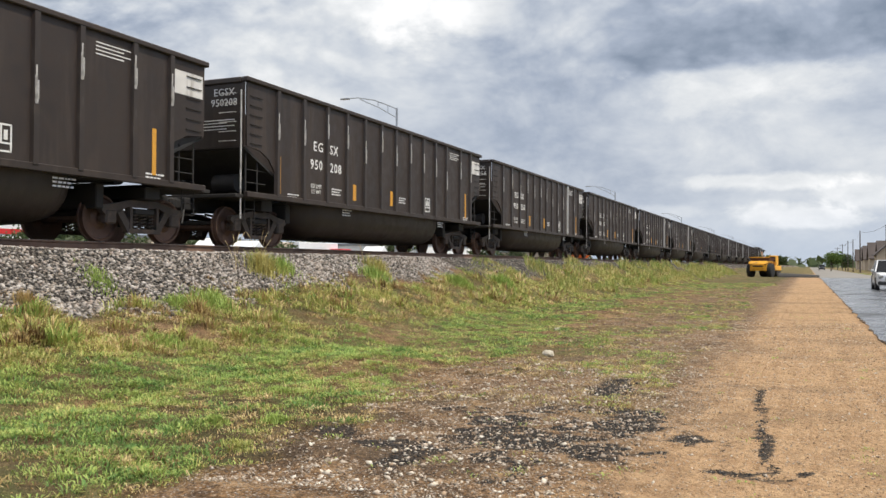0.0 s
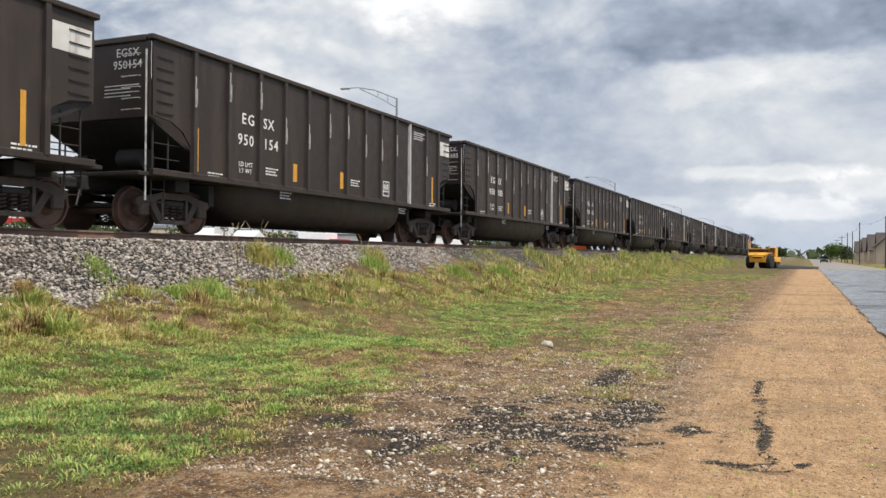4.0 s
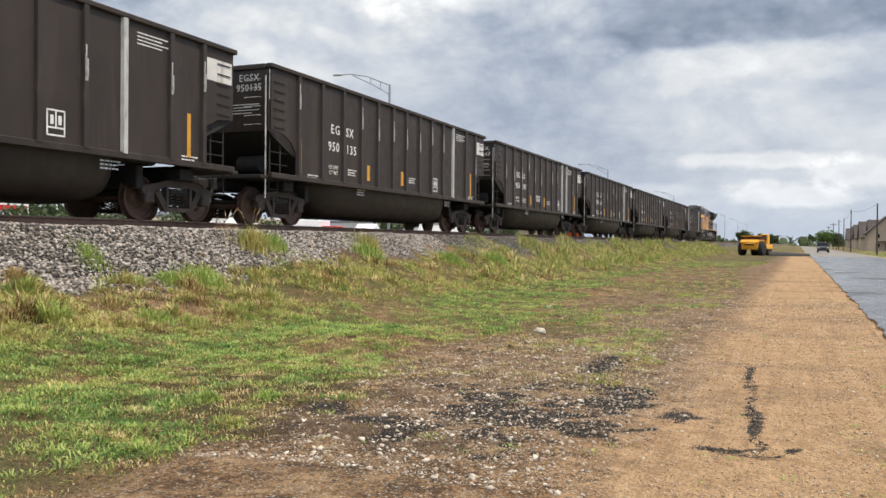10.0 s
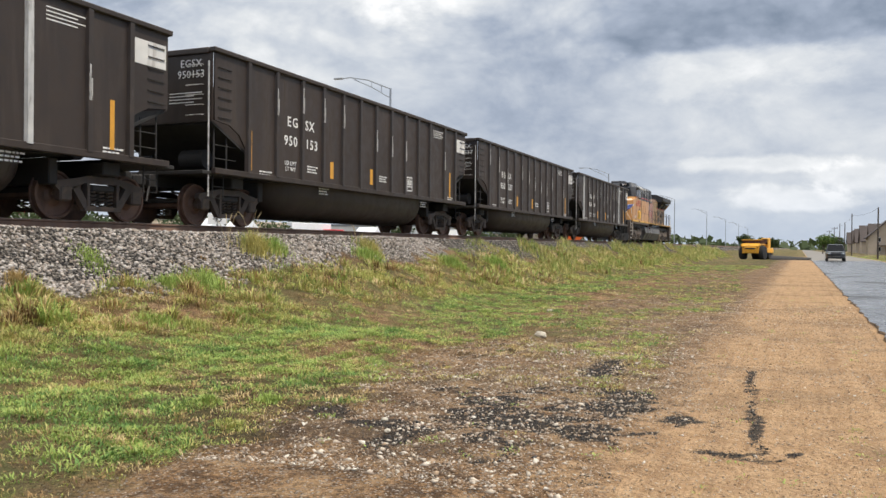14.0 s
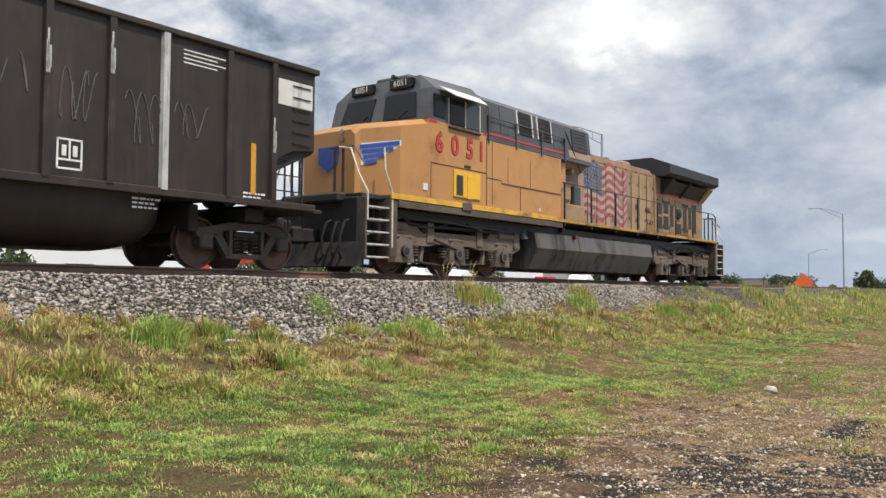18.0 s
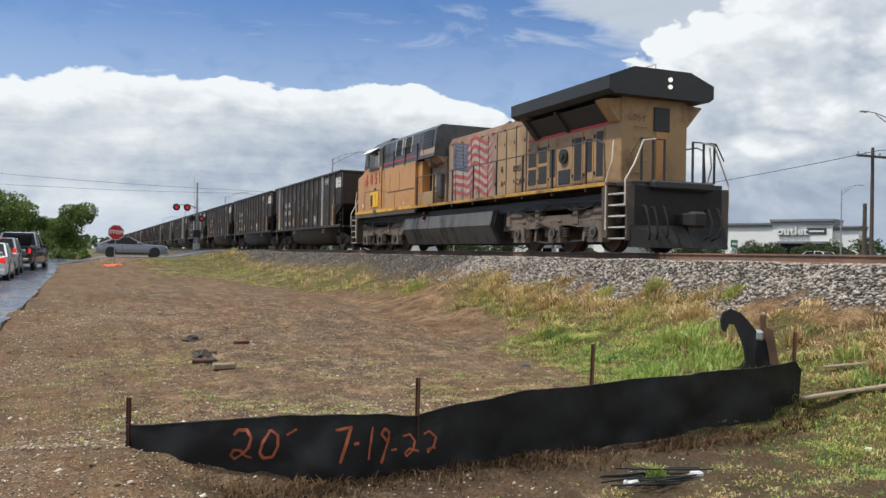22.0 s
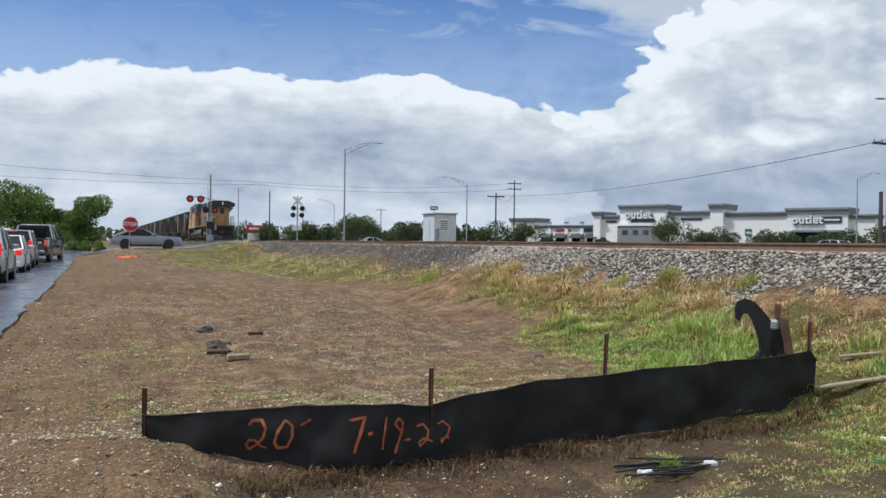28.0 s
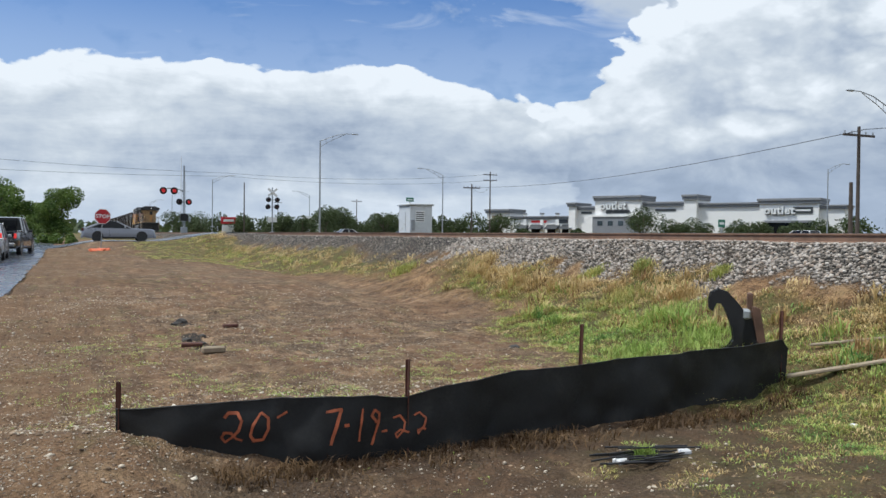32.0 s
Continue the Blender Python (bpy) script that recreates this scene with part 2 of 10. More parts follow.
    col = w.mix(haze, col, w.mix(w.ramp(deg, 60.0, 110.0), (0.46, 0.55, 0.69), (0.64, 0.71, 0.82)))
    col = w.mix(w.ramp(z, -0.02, 0.0, 1.0, 0.0), col, (0.20, 0.20, 0.15))
    bg = w.n("ShaderNodeBackground", ins={0: col, 1: 1.0})
    out = w.n("ShaderNodeOutputWorld", ins={0: bg.outputs[0]})
    return out


build_sky()
lamp = bpy.data.lights.new("sun", "SUN")
lamp.energy, lamp.angle, lamp.color = 4.0, radians(3), (1.0, 0.93, 0.82)
sun = new("sun", lamp)
_d = Vector((math.sin(SUN_AZ) * math.cos(SUN_EL), math.cos(SUN_AZ) * math.cos(SUN_EL), math.sin(SUN_EL)))
sun.matrix_world = look(_d * 300, (0, 0, 0))


# ---- materials ----
def material(name, color, rough=0.6, metal=0.0, vary=0.25, grain=8.0, bump=0.0, dirt=None, dirt_amount=0.0, dirt_scale=1.2,
             coords="Object", spec=0.5, coat=0.0, random_tint=0.0, streak=False, bump_scale=None):
    """A surface with variation at two scales, an optional layer of dirt or rust, and fine relief."""
    mat = bpy.data.materials.new(name)
    mat.use_nodes = True
    w = N(mat.node_tree)
    tc = w.n("ShaderNodeTexCoord")
    v = tc.outputs[coords]
    a = w.noise(v, grain, 5.0, 0.6)
    b = w.noise(v, grain * 0.13, 4.0, 0.55)
    f = w.m("ADD", w.m("MULTIPLY", a, 0.5), w.m("MULTIPLY", b, 0.5))
    lo = tuple(c * (1 - vary) for c in color)
    hi = tuple(min(1.0, c * (1 + vary)) for c in color)
    col = w.mix(w.ramp(f, 0.32, 0.68), lo, hi)
    if random_tint:
        info = w.n("ShaderNodeObjectInfo")
        col = w.mix(1.0, col, w.n("ShaderNodeHueSaturation", ins={"Value": w.ramp(info.outputs["Random"], 0.0, 1.0, 1 - random_tint, 1 + random_tint), "Color": (1, 1, 1, 1)}).outputs[0], "MULTIPLY")
    r = w.ramp(a, 0.3, 0.7, max(0.02, rough - 0.08), min(1.0, rough + 0.10))
    if dirt:
        dv = v
        if streak:
            dv = w.n("ShaderNodeMapping", ins={0: v, "Scale": (3.0, 3.0, 0.35)}).outputs[0]
        dn = w.noise(dv, dirt_scale, 6.0, 0.65, 0.4)
        k = w.m("MULTIPLY", w.ramp(dn, 0.62 - dirt_amount * 0.35, 0.78 - dirt_amount * 0.25), 0.85)
        col = w.mix(k, col, dirt)
        r = w.m("MAXIMUM", r, w.m("MULTIPLY", k, 0.85))
    p = w.n("ShaderNodeBsdfPrincipled", ins={"Base Color": col, "Roughness": r, "Metallic": metal, "Specular IOR Level": spec, "Coat Weight": coat})
    if bump:
        bn = w.noise(v, bump_scale or grain * 2.5, 6.0, 0.65)
        p2 = w.n("ShaderNodeBump", ins={"Strength": bump, "Distance": 0.02, "Height": bn})
        w.t.links.new(p2.outputs[0], p.inputs["Normal"])
    w.n("ShaderNodeOutputMaterial", ins={0: p.outputs[0]})
    return mat


def glow(name, color, strength):
    mat = bpy.data.materials.new(name)
    mat.use_nodes = True
    w = N(mat.node_tree)
    p = w.n("ShaderNodeBsdfPrincipled", ins={"Base Color": (*color, 1), "Roughness": 0.25, "Emission Color": (*color, 1), "Emission Strength": strength})
    w.n("ShaderNodeOutputMaterial", ins={0: p.outputs[0]})
    return mat


M = {
    "car_paint": material("car_paint", (0.0305, 0.0202, 0.0150), 0.52, 0.0, 0.22, 3.0, 0.05, (0.048, 0.034, 0.026), 0.40, 0.8, streak=True, random_tint=0.10),
    "car_inner": material("car_inner", (0.020, 0.019, 0.018), 0.8, 0, 0.3, 4.0),
    "rib_paint": material("rib_paint", (0.036, 0.0258, 0.0200), 0.45, 0.0, 0.25, 4.0, 0.05, (0.15, 0.135, 0.12), 0.20, 1.6, streak=True),
    "worn_metal": material("worn_metal", (0.50, 0.48, 0.45), 0.5, 0.1, 0.3, 9.0, 0.04, (0.10, 0.085, 0.075), 0.35, 3.0),
    "rib_white": material("rib_white", (0.50, 0.49, 0.47), 0.5, 0.1, 0.15, 6.0, 0.0, (0.16, 0.14, 0.12), 0.35, 2.0, streak=True),
    "panel_white": material("panel_white", (0.66, 0.64, 0.60), 0.55, 0, 0.10, 3.0, 0, (0.25, 0.21, 0.17), 0.30, 1.5, streak=True),
    "letter_white": material("letter_white", (0.74, 0.73, 0.70), 0.6, 0, 0.12, 12.0),
    "chalk_grey": material("chalk_grey", (0.105, 0.098, 0.092), 0.8, 0, 0.4, 14.0),
    "mark_yellow": material("mark_yellow", (0.62, 0.30, 0.035), 0.5, 0, 0.15, 8.0),
    "grime": material("grime", (0.026, 0.023, 0.021), 0.72, 0.1, 0.4, 6.0, 0.15),
    "truck_steel": material("truck_steel", (0.075, 0.057, 0.046), 0.75, 0.1, 0.35, 7.0, 0.2, (0.150, 0.100, 0.070), 0.42, 2.0),
    "wheel_steel": material("wheel_steel", (0.125, 0.068, 0.046), 0.6, 0.2, 0.35, 6.0, 0.1, (0.17, 0.095, 0.062), 0.4, 3.0),
    "tread": material("tread", (0.45, 0.43, 0.41), 0.25, 0.9, 0.1, 8.0),
    "rail_rust": material("rail_rust", (0.19, 0.112, 0.075), 0.8, 0.05, 0.3, 5.0, 0.15, (0.24, 0.155, 0.105), 0.4, 2.0),
    "rail_head": material("rail_head", (0.34, 0.31, 0.29), 0.28, 0.9, 0.15, 5.0),
    "tie_wood": material("tie_wood", (0.10, 0.08, 0.065), 0.9, 0, 0.4, 5.0, 0.3),
    "loco_yellow": material("loco_yellow", (0.48, 0.235, 0.076), 0.42, 0, 0.08, 1.2, 0.02, (0.28, 0.120, 0.044), 0.34, 0.6, coat=0.12),
    "loco_faded": material("loco_faded", (0.38, 0.255, 0.140), 0.55, 0, 0.14, 1.6, 0.03, (0.20, 0.108, 0.056), 0.40, 0.8),
    "loco_grey": material("loco_grey", (0.074, 0.078, 0.086), 0.5, 0, 0.18, 3.0, 0.03, (0.05, 0.047, 0.045), 0.4, 1.2),
    # yellow paint made browner, its shade held in the base colour; dirt on top
    "loco_worn": material("loco_worn", (0.38, 0.235, 0.108), 0.5, 0, 0.14, 1.4, 0.03, (0.17, 0.095, 0.052), 0.42, 0.9),
    "soot_black": material("soot_black", (0.013, 0.012, 0.012), 0.7, 0, 0.4, 5.0, 0.1, (0.035, 0.028, 0.023), 0.35, 1.5),
    "loco_dark": material("loco_dark", (0.030, 0.030, 0.031), 0.55, 0, 0.3, 4.0, 0.05),
    "loco_red": material("loco_red", (0.52, 0.035, 0.030), 0.45, 0, 0.12, 6.0),
    "sill_yellow": material("sill_yellow", (0.66, 0.36, 0.040), 0.45, 0, 0.2, 3.0, 0, (0.17, 0.10, 0.055), 0.42, 1.6),
    "sill_worn": material("sill_worn", (0.50, 0.27, 0.045), 0.55, 0, 0.3, 3.0, 0.02, (0.085, 0.062, 0.046), 0.62, 1.1),
    "box_yellow": material("box_yellow", (0.74, 0.42, 0.025), 0.42, 0, 0.10, 3.0),
    "sill_brown": material("sill_brown", (0.085, 0.065, 0.052), 0.6, 0, 0.3, 4.0, 0.08, (0.14, 0.10, 0.07), 0.4, 2.0),
    "loco_truck": material("loco_truck", (0.150, 0.115, 0.088), 0.8, 0.0, 0.25, 4.0, 0.15, (0.040, 0.033, 0.028), 0.42, 1.8),
    "fuel_tank": material("fuel_tank", (0.120, 0.113, 0.104), 0.5, 0.15, 0.25, 2.0, 0.05, (0.035, 0.032, 0.03), 0.5, 0.6, streak=True),
    "faded_pink": material("faded_pink", (0.36, 0.255, 0.190), 0.6, 0, 0.22, 1.6, 0.02, (0.17, 0.092, 0.053), 0.44, 1.0),
    "flag_red": material("flag_red", (0.36, 0.080, 0.072), 0.55, 0, 0.2, 2.0, 0, (0.38, 0.27, 0.22), 0.26, 1.3),
    "flag_white": material("flag_white", (0.40, 0.335, 0.290), 0.55, 0, 0.15, 2.0, 0, (0.20, 0.15, 0.13), 0.36, 1.3),
    "flag_blue": material("flag_blue", (0.085, 0.10, 0.15), 0.55, 0, 0.25, 3.0, 0, (0.28, 0.25, 0.24), 0.30, 1.3),
    "emblem_blue": material("emblem_blue", (0.045, 0.085, 0.36), 0.4, 0, 0.15, 6.0),
    "handrail_white": material("handrail_white", (0.66, 0.58, 0.48), 0.5, 0, 0.2, 8.0),
    "steel_black": material("steel_black", (0.013, 0.013, 0.015), 0.42, 0.1, 0.4, 9.0, 0.05),
    "galvanised": material("galvanised", (0.34, 0.36, 0.38), 0.45, 0.55, 0.15, 6.0),
    "alum_white": material("alum_white", (0.60, 0.63, 0.66), 0.5, 0.1, 0.08, 3.0, 0, (0.35, 0.34, 0.32), 0.2, 1.5),
    "wood_pole": material("wood_pole", (0.075, 0.060, 0.050), 0.9, 0, 0.35, 3.0, 0.2, streak=False),
    "wood_old": material("wood_old", (0.30, 0.24, 0.17), 0.9, 0, 0.3, 6.0, 0.3),
    "rust_stake": material("rust_stake", (0.105, 0.042, 0.030), 0.8, 0.2, 0.35, 20.0, 0.1),
    "silt_cloth": material("silt_cloth", (0.0068, 0.0076, 0.0092), 0.6, 0, 0.35, 40.0, 0.25, (0.024, 0.023, 0.022), 0.16, 2.5, bump_scale=160.0),
    "spray_orange": material("spray_orange", (0.42, 0.115, 0.050), 0.7, 0, 0.35, 30.0, 0, (0.10, 0.04, 0.025), 0.25, 9.0),
    "road": material("road", (0.070, 0.073, 0.080), 0.24, 0, 0.25, 0.9, 0.08, (0.020, 0.021, 0.023), 0.36, 0.30, spec=0.9, bump_scale=30.0),
    "road_dry": material("road_dry", (0.20, 0.185, 0.165), 0.85, 0, 0.15, 0.8, 0.08),
    "glass_dark": material("glass_dark", (0.010, 0.011, 0.013), 0.10, 0, 0.1, 3.0, spec=0.25),
    "glass_grey": material("glass_grey", (0.05, 0.065, 0.075), 0.08, 0, 0.15, 2.0, spec=0.8),
    "rubber": material("rubber", (0.016, 0.016, 0.016), 0.85, 0, 0.3, 12.0, 0.1),
    "alloy": material("alloy", (0.30, 0.31, 0.32), 0.35, 0.8, 0.15, 12.0),
    "chrome": material("chrome", (0.60, 0.60, 0.60), 0.15, 1.0, 0.05, 5.0),
    "paint_silver": material("paint_silver", (0.42, 0.44, 0.47), 0.32, 0.2, 0.02, 2.0, coat=0.5),
    "paint_grey": material("paint_grey", (0.27, 0.28, 0.32), 0.35, 0.2, 0.02, 2.0, coat=0.5),
    "paint_white": material("paint_white", (0.70, 0.71, 0.72), 0.3, 0, 0.04, 2.0, coat=0.5),
    "paint_black": material("paint_black", (0.018, 0.020, 0.024), 0.2, 0.2, 0.1, 2.0, coat=0.8),
    "plastic_black": material("plastic_black", (0.02, 0.02, 0.021), 0.55, 0, 0.2, 9.0),
    "lamp_red": glow("lamp_red", (0.75, 0.03, 0.03), 0.5),
    "brake_red": glow("brake_red", (0.80, 0.035, 0.03), 0.55),
    "lens_red": material("lens_red", (0.075, 0.010, 0.010), 0.2, 0, 0.1, 4.0),
    "lamp_white": glow("lamp_white", (1.0, 0.95, 0.85), 0.7),
    "sign_red": material("sign_red", (0.42, 0.012, 0.022), 0.4, 0, 0.08, 3.0),
    "sign_green": material("sign_green", (0.012, 0.16, 0.095), 0.4, 0, 0.08, 3.0),
    "sign_white": material("sign_white", (0.75, 0.76, 0.76), 0.4, 0, 0.06, 3.0),
    "sign_orange": material("sign_orange", (0.85, 0.16, 0.03), 0.5, 0, 0.08, 3.0),
    "machine_yellow": material("machine_yellow", (0.74, 0.36, 0.025), 0.4, 0, 0.12, 3.0, 0, (0.25, 0.16, 0.08), 0.25, 2.0),
    "stucco_white": material("stucco_white", (0.78, 0.78, 0.77), 0.85, 0, 0.03, 0.5, 0.02),
    "stucco_grey": material("stucco_grey", (0.21, 0.22, 0.24), 0.85, 0, 0.08, 0.5, 0.05),
    "stucco_beige": material("stucco_beige", (0.46, 0.38, 0.29), 0.9, 0, 0.12, 0.8, 0.05),
    "roof_dark": material("roof_dark", (0.075, 0.060, 0.055), 0.9, 0, 0.2, 2.0, 0.1),
    "shop_dark": material("shop_dark", (0.05, 0.055, 0.06), 0.4, 0, 0.2, 1.0),
    "brick_brown": material("brick_brown", (0.25, 0.19, 0.14), 0.9, 0, 0.2, 2.0, 0.1),
    "bark": material("bark", (0.11, 0.085, 0.065), 0.95, 0, 0.35, 6.0, 0.4),
    "stone_grey": material("stone_grey", (0.34, 0.32, 0.30), 0.9, 0, 0.3, 8.0, 0.2),
    "stone_pale": material("stone_pale", (0.50, 0.45, 0.36), 0.9, 0, 0.15, 8.0, 0.2),
    "trailer_red": material("trailer_red", (0.58, 0.035, 0.035), 0.45, 0, 0.1, 1.0),
    "wire": material("wire", (0.03, 0.03, 0.032), 0.6, 0, 0.2, 2.0),
    "litter_white": material("litter_white", (0.72, 0.73, 0.75), 0.5, 0, 0.1, 9.0),
    "litter_blue": material("litter_blue", (0.45, 0.58, 0.80), 0.4, 0, 0.15, 9.0),
    "terracotta": material("terracotta", (0.55, 0.24, 0.14), 0.9, 0, 0.2, 9.0, 0.2),
    "orange_mesh": material("orange_mesh", (0.62, 0.14, 0.06), 0.7, 0, 0.3, 15.0),
}


def island_material(name, colors, rough=0.9, bump=0.2, grain=14.0, mottled=0.3):
    """For joined small pieces: the colour changes from piece to piece."""
    mat = bpy.data.materials.new(name)
    mat.use_nodes = True
    w = N(mat.node_tree)
    g = w.n("ShaderNodeNewGeometry")
    r = w.n("ShaderNodeValToRGB", ins={0: g.outputs["Random Per Island"]})
    el = r.color_ramp.elements
    for i, c in enumerate(colors):
        e = el[i] if i < 2 else el.new(0.5)
        e.color = (*c, 1)
    for i, e in enumerate(el):
        e.position = i / (len(colors) - 1)
    v = w.n("ShaderNodeTexCoord").outputs["Object"]
    nz = w.noise(v, grain, 4.0, 0.6)
    col = w.mix(w.ramp(nz, 0.3, 0.7, 0.0, mottled), r.outputs[0], (0.08, 0.07, 0.06))
    p = w.n("ShaderNodeBsdfPrincipled", ins={"Base Color": col, "Roughness": rough})
    if bump:
        b = w.n("ShaderNodeBump", ins={"Strength": bump, "Distance": 0.01, "Height": nz})
        w.t.links.new(b.outputs[0], p.inputs["Normal"])
    w.n("ShaderNodeOutputMaterial", ins={0: p.outputs[0]})
    return mat


def leaf_material(name, colors, field=0.35):
    """Thin leaves and blades, tinted one by one and in broad drifts."""
    mat = bpy.data.materials.new(name)
    mat.use_nodes = True
    w = N(mat.node_tree)
    g = w.n("ShaderNodeNewGeometry")
    v = w.n("ShaderNodeTexCoord").outputs["Object"]
    drift = w.noise(v, field, 4.0, 0.6)
    f = w.m("ADD", w.m("MULTIPLY", g.outputs["Random Per Island"], 0.42), w.m("MULTIPLY", w.ramp(drift, 0.36, 0.64), 0.58))
    r = w.n("ShaderNodeValToRGB", ins={0: f})
    el = r.color_ramp.elements
    for i, c in enumerate(colors):
        e = el[i] if i < 2 else el.new(0.5)
        e.color = (*c, 1)
    for i, e in enumerate(el):
        e.position = i / (len(colors) - 1)
    p = w.n("ShaderNodeBsdfPrincipled", ins={"Base Color": r.outputs[0], "Roughness": 0.55, "Specular IOR Level": 0.25})
    tr = w.n("ShaderNodeBsdfTranslucent", ins={"Color": r.outputs[0]})
    mx = w.n("ShaderNodeMixShader", ins={0: 0.3, 1: p.outputs[0], 2: tr.outputs[0]})
    w.n("ShaderNodeOutputMaterial", ins={0: mx.outputs[0]})
    return mat


M["ballast_stone"] = island_material("ballast_stone", [(0.10, 0.088, 0.075), (0.40, 0.365, 0.32), (0.24, 0.21, 0.18), (0.55, 0.50, 0.45), (0.32, 0.25, 0.195)])
M["clod_soil"] = island_material("clod_soil", [(0.060, 0.037, 0.023), (0.200, 0.128, 0.076), (0.115, 0.072, 0.043), (0.290, 0.205, 0.130), (0.150, 0.095, 0.056)], 0.95)
M["clod_sand"] = island_material("clod_sand", [(0.16, 0.095, 0.052), (0.42, 0.27, 0.15), (0.27, 0.165, 0.09), (0.52, 0.38, 0.24), (0.34, 0.21, 0.115)], 0.95)
M["gravel_stone"] = island_material("gravel_stone", [(0.13, 0.085, 0.055), (0.40, 0.29, 0.19), (0.64, 0.56, 0.45), (0.22, 0.14, 0.08), (0.72, 0.66, 0.56), (0.34, 0.23, 0.14)], 0.9, 0.1, 14.0, 0.15)
M["grit_stone"] = island_material("grit_stone", [(0.12, 0.070, 0.040), (0.34, 0.22, 0.12), (0.60, 0.45, 0.30), (0.24, 0.15, 0.085), (0.68, 0.57, 0.44)], 0.95, 0.0, 14.0, 0.1)
M["asphalt_crumb"] = island_material("asphalt_crumb", [(0.012, 0.012, 0.013), (0.05, 0.047, 0.045), (0.025, 0.024, 0.024)], 0.8)
M["grass"] = leaf_material("grass", [(0.60, 0.44, 0.20), (0.36, 0.25, 0.10), (0.60, 0.54, 0.20), (0.42, 0.44, 0.12), (0.26, 0.30, 0.08), (0.58, 0.55, 0.20)], 0.9)
M["grass_low"] = leaf_material("grass_low", [(0.085, 0.205, 0.060), (0.14, 0.275, 0.070), (0.20, 0.34, 0.092), (0.12, 0.21, 0.055)], 1.5)
M["grass_green"] = leaf_material("grass_green", [(0.18, 0.31, 0.068), (0.29, 0.45, 0.10), (0.44, 0.54, 0.155), (0.29, 0.37, 0.095)], 1.5)
M["grass_dry"] = leaf_material("grass_dry", [(0.64, 0.48, 0.24), (0.50, 0.35, 0.16), (0.70, 0.55, 0.30), (0.42, 0.31, 0.13)], 2.0)
M["grass_brown"] = leaf_material("grass_brown", [(0.20, 0.115, 0.050), (0.38, 0.23, 0.10), (0.14, 0.080, 0.036), (0.45, 0.30, 0.14)], 2.0)
M["grass_dead"] = leaf_material("grass_dead", [(0.085, 0.050, 0.026), (0.17, 0.105, 0.052), (0.060, 0.036, 0.019), (0.13, 0.080, 0.038)], 2.0)
M["grass_tall"] = leaf_material("grass_tall", [(0.36, 0.38, 0.10), (0.50, 0.47, 0.14), (0.24, 0.32, 0.08), (0.55, 0.47, 0.19)], 1.0)
M["leaves"] = leaf_material("leaves", [(0.045, 0.085, 0.022), (0.095, 0.155, 0.036), (0.070, 0.125, 0.028), (0.150, 0.210, 0.050)], 0.6)
M["leaves_far"] = leaf_material("leaves_far", [(0.030, 0.050, 0.025), (0.055, 0.082, 0.034), (0.075, 0.10, 0.040)], 0.2)


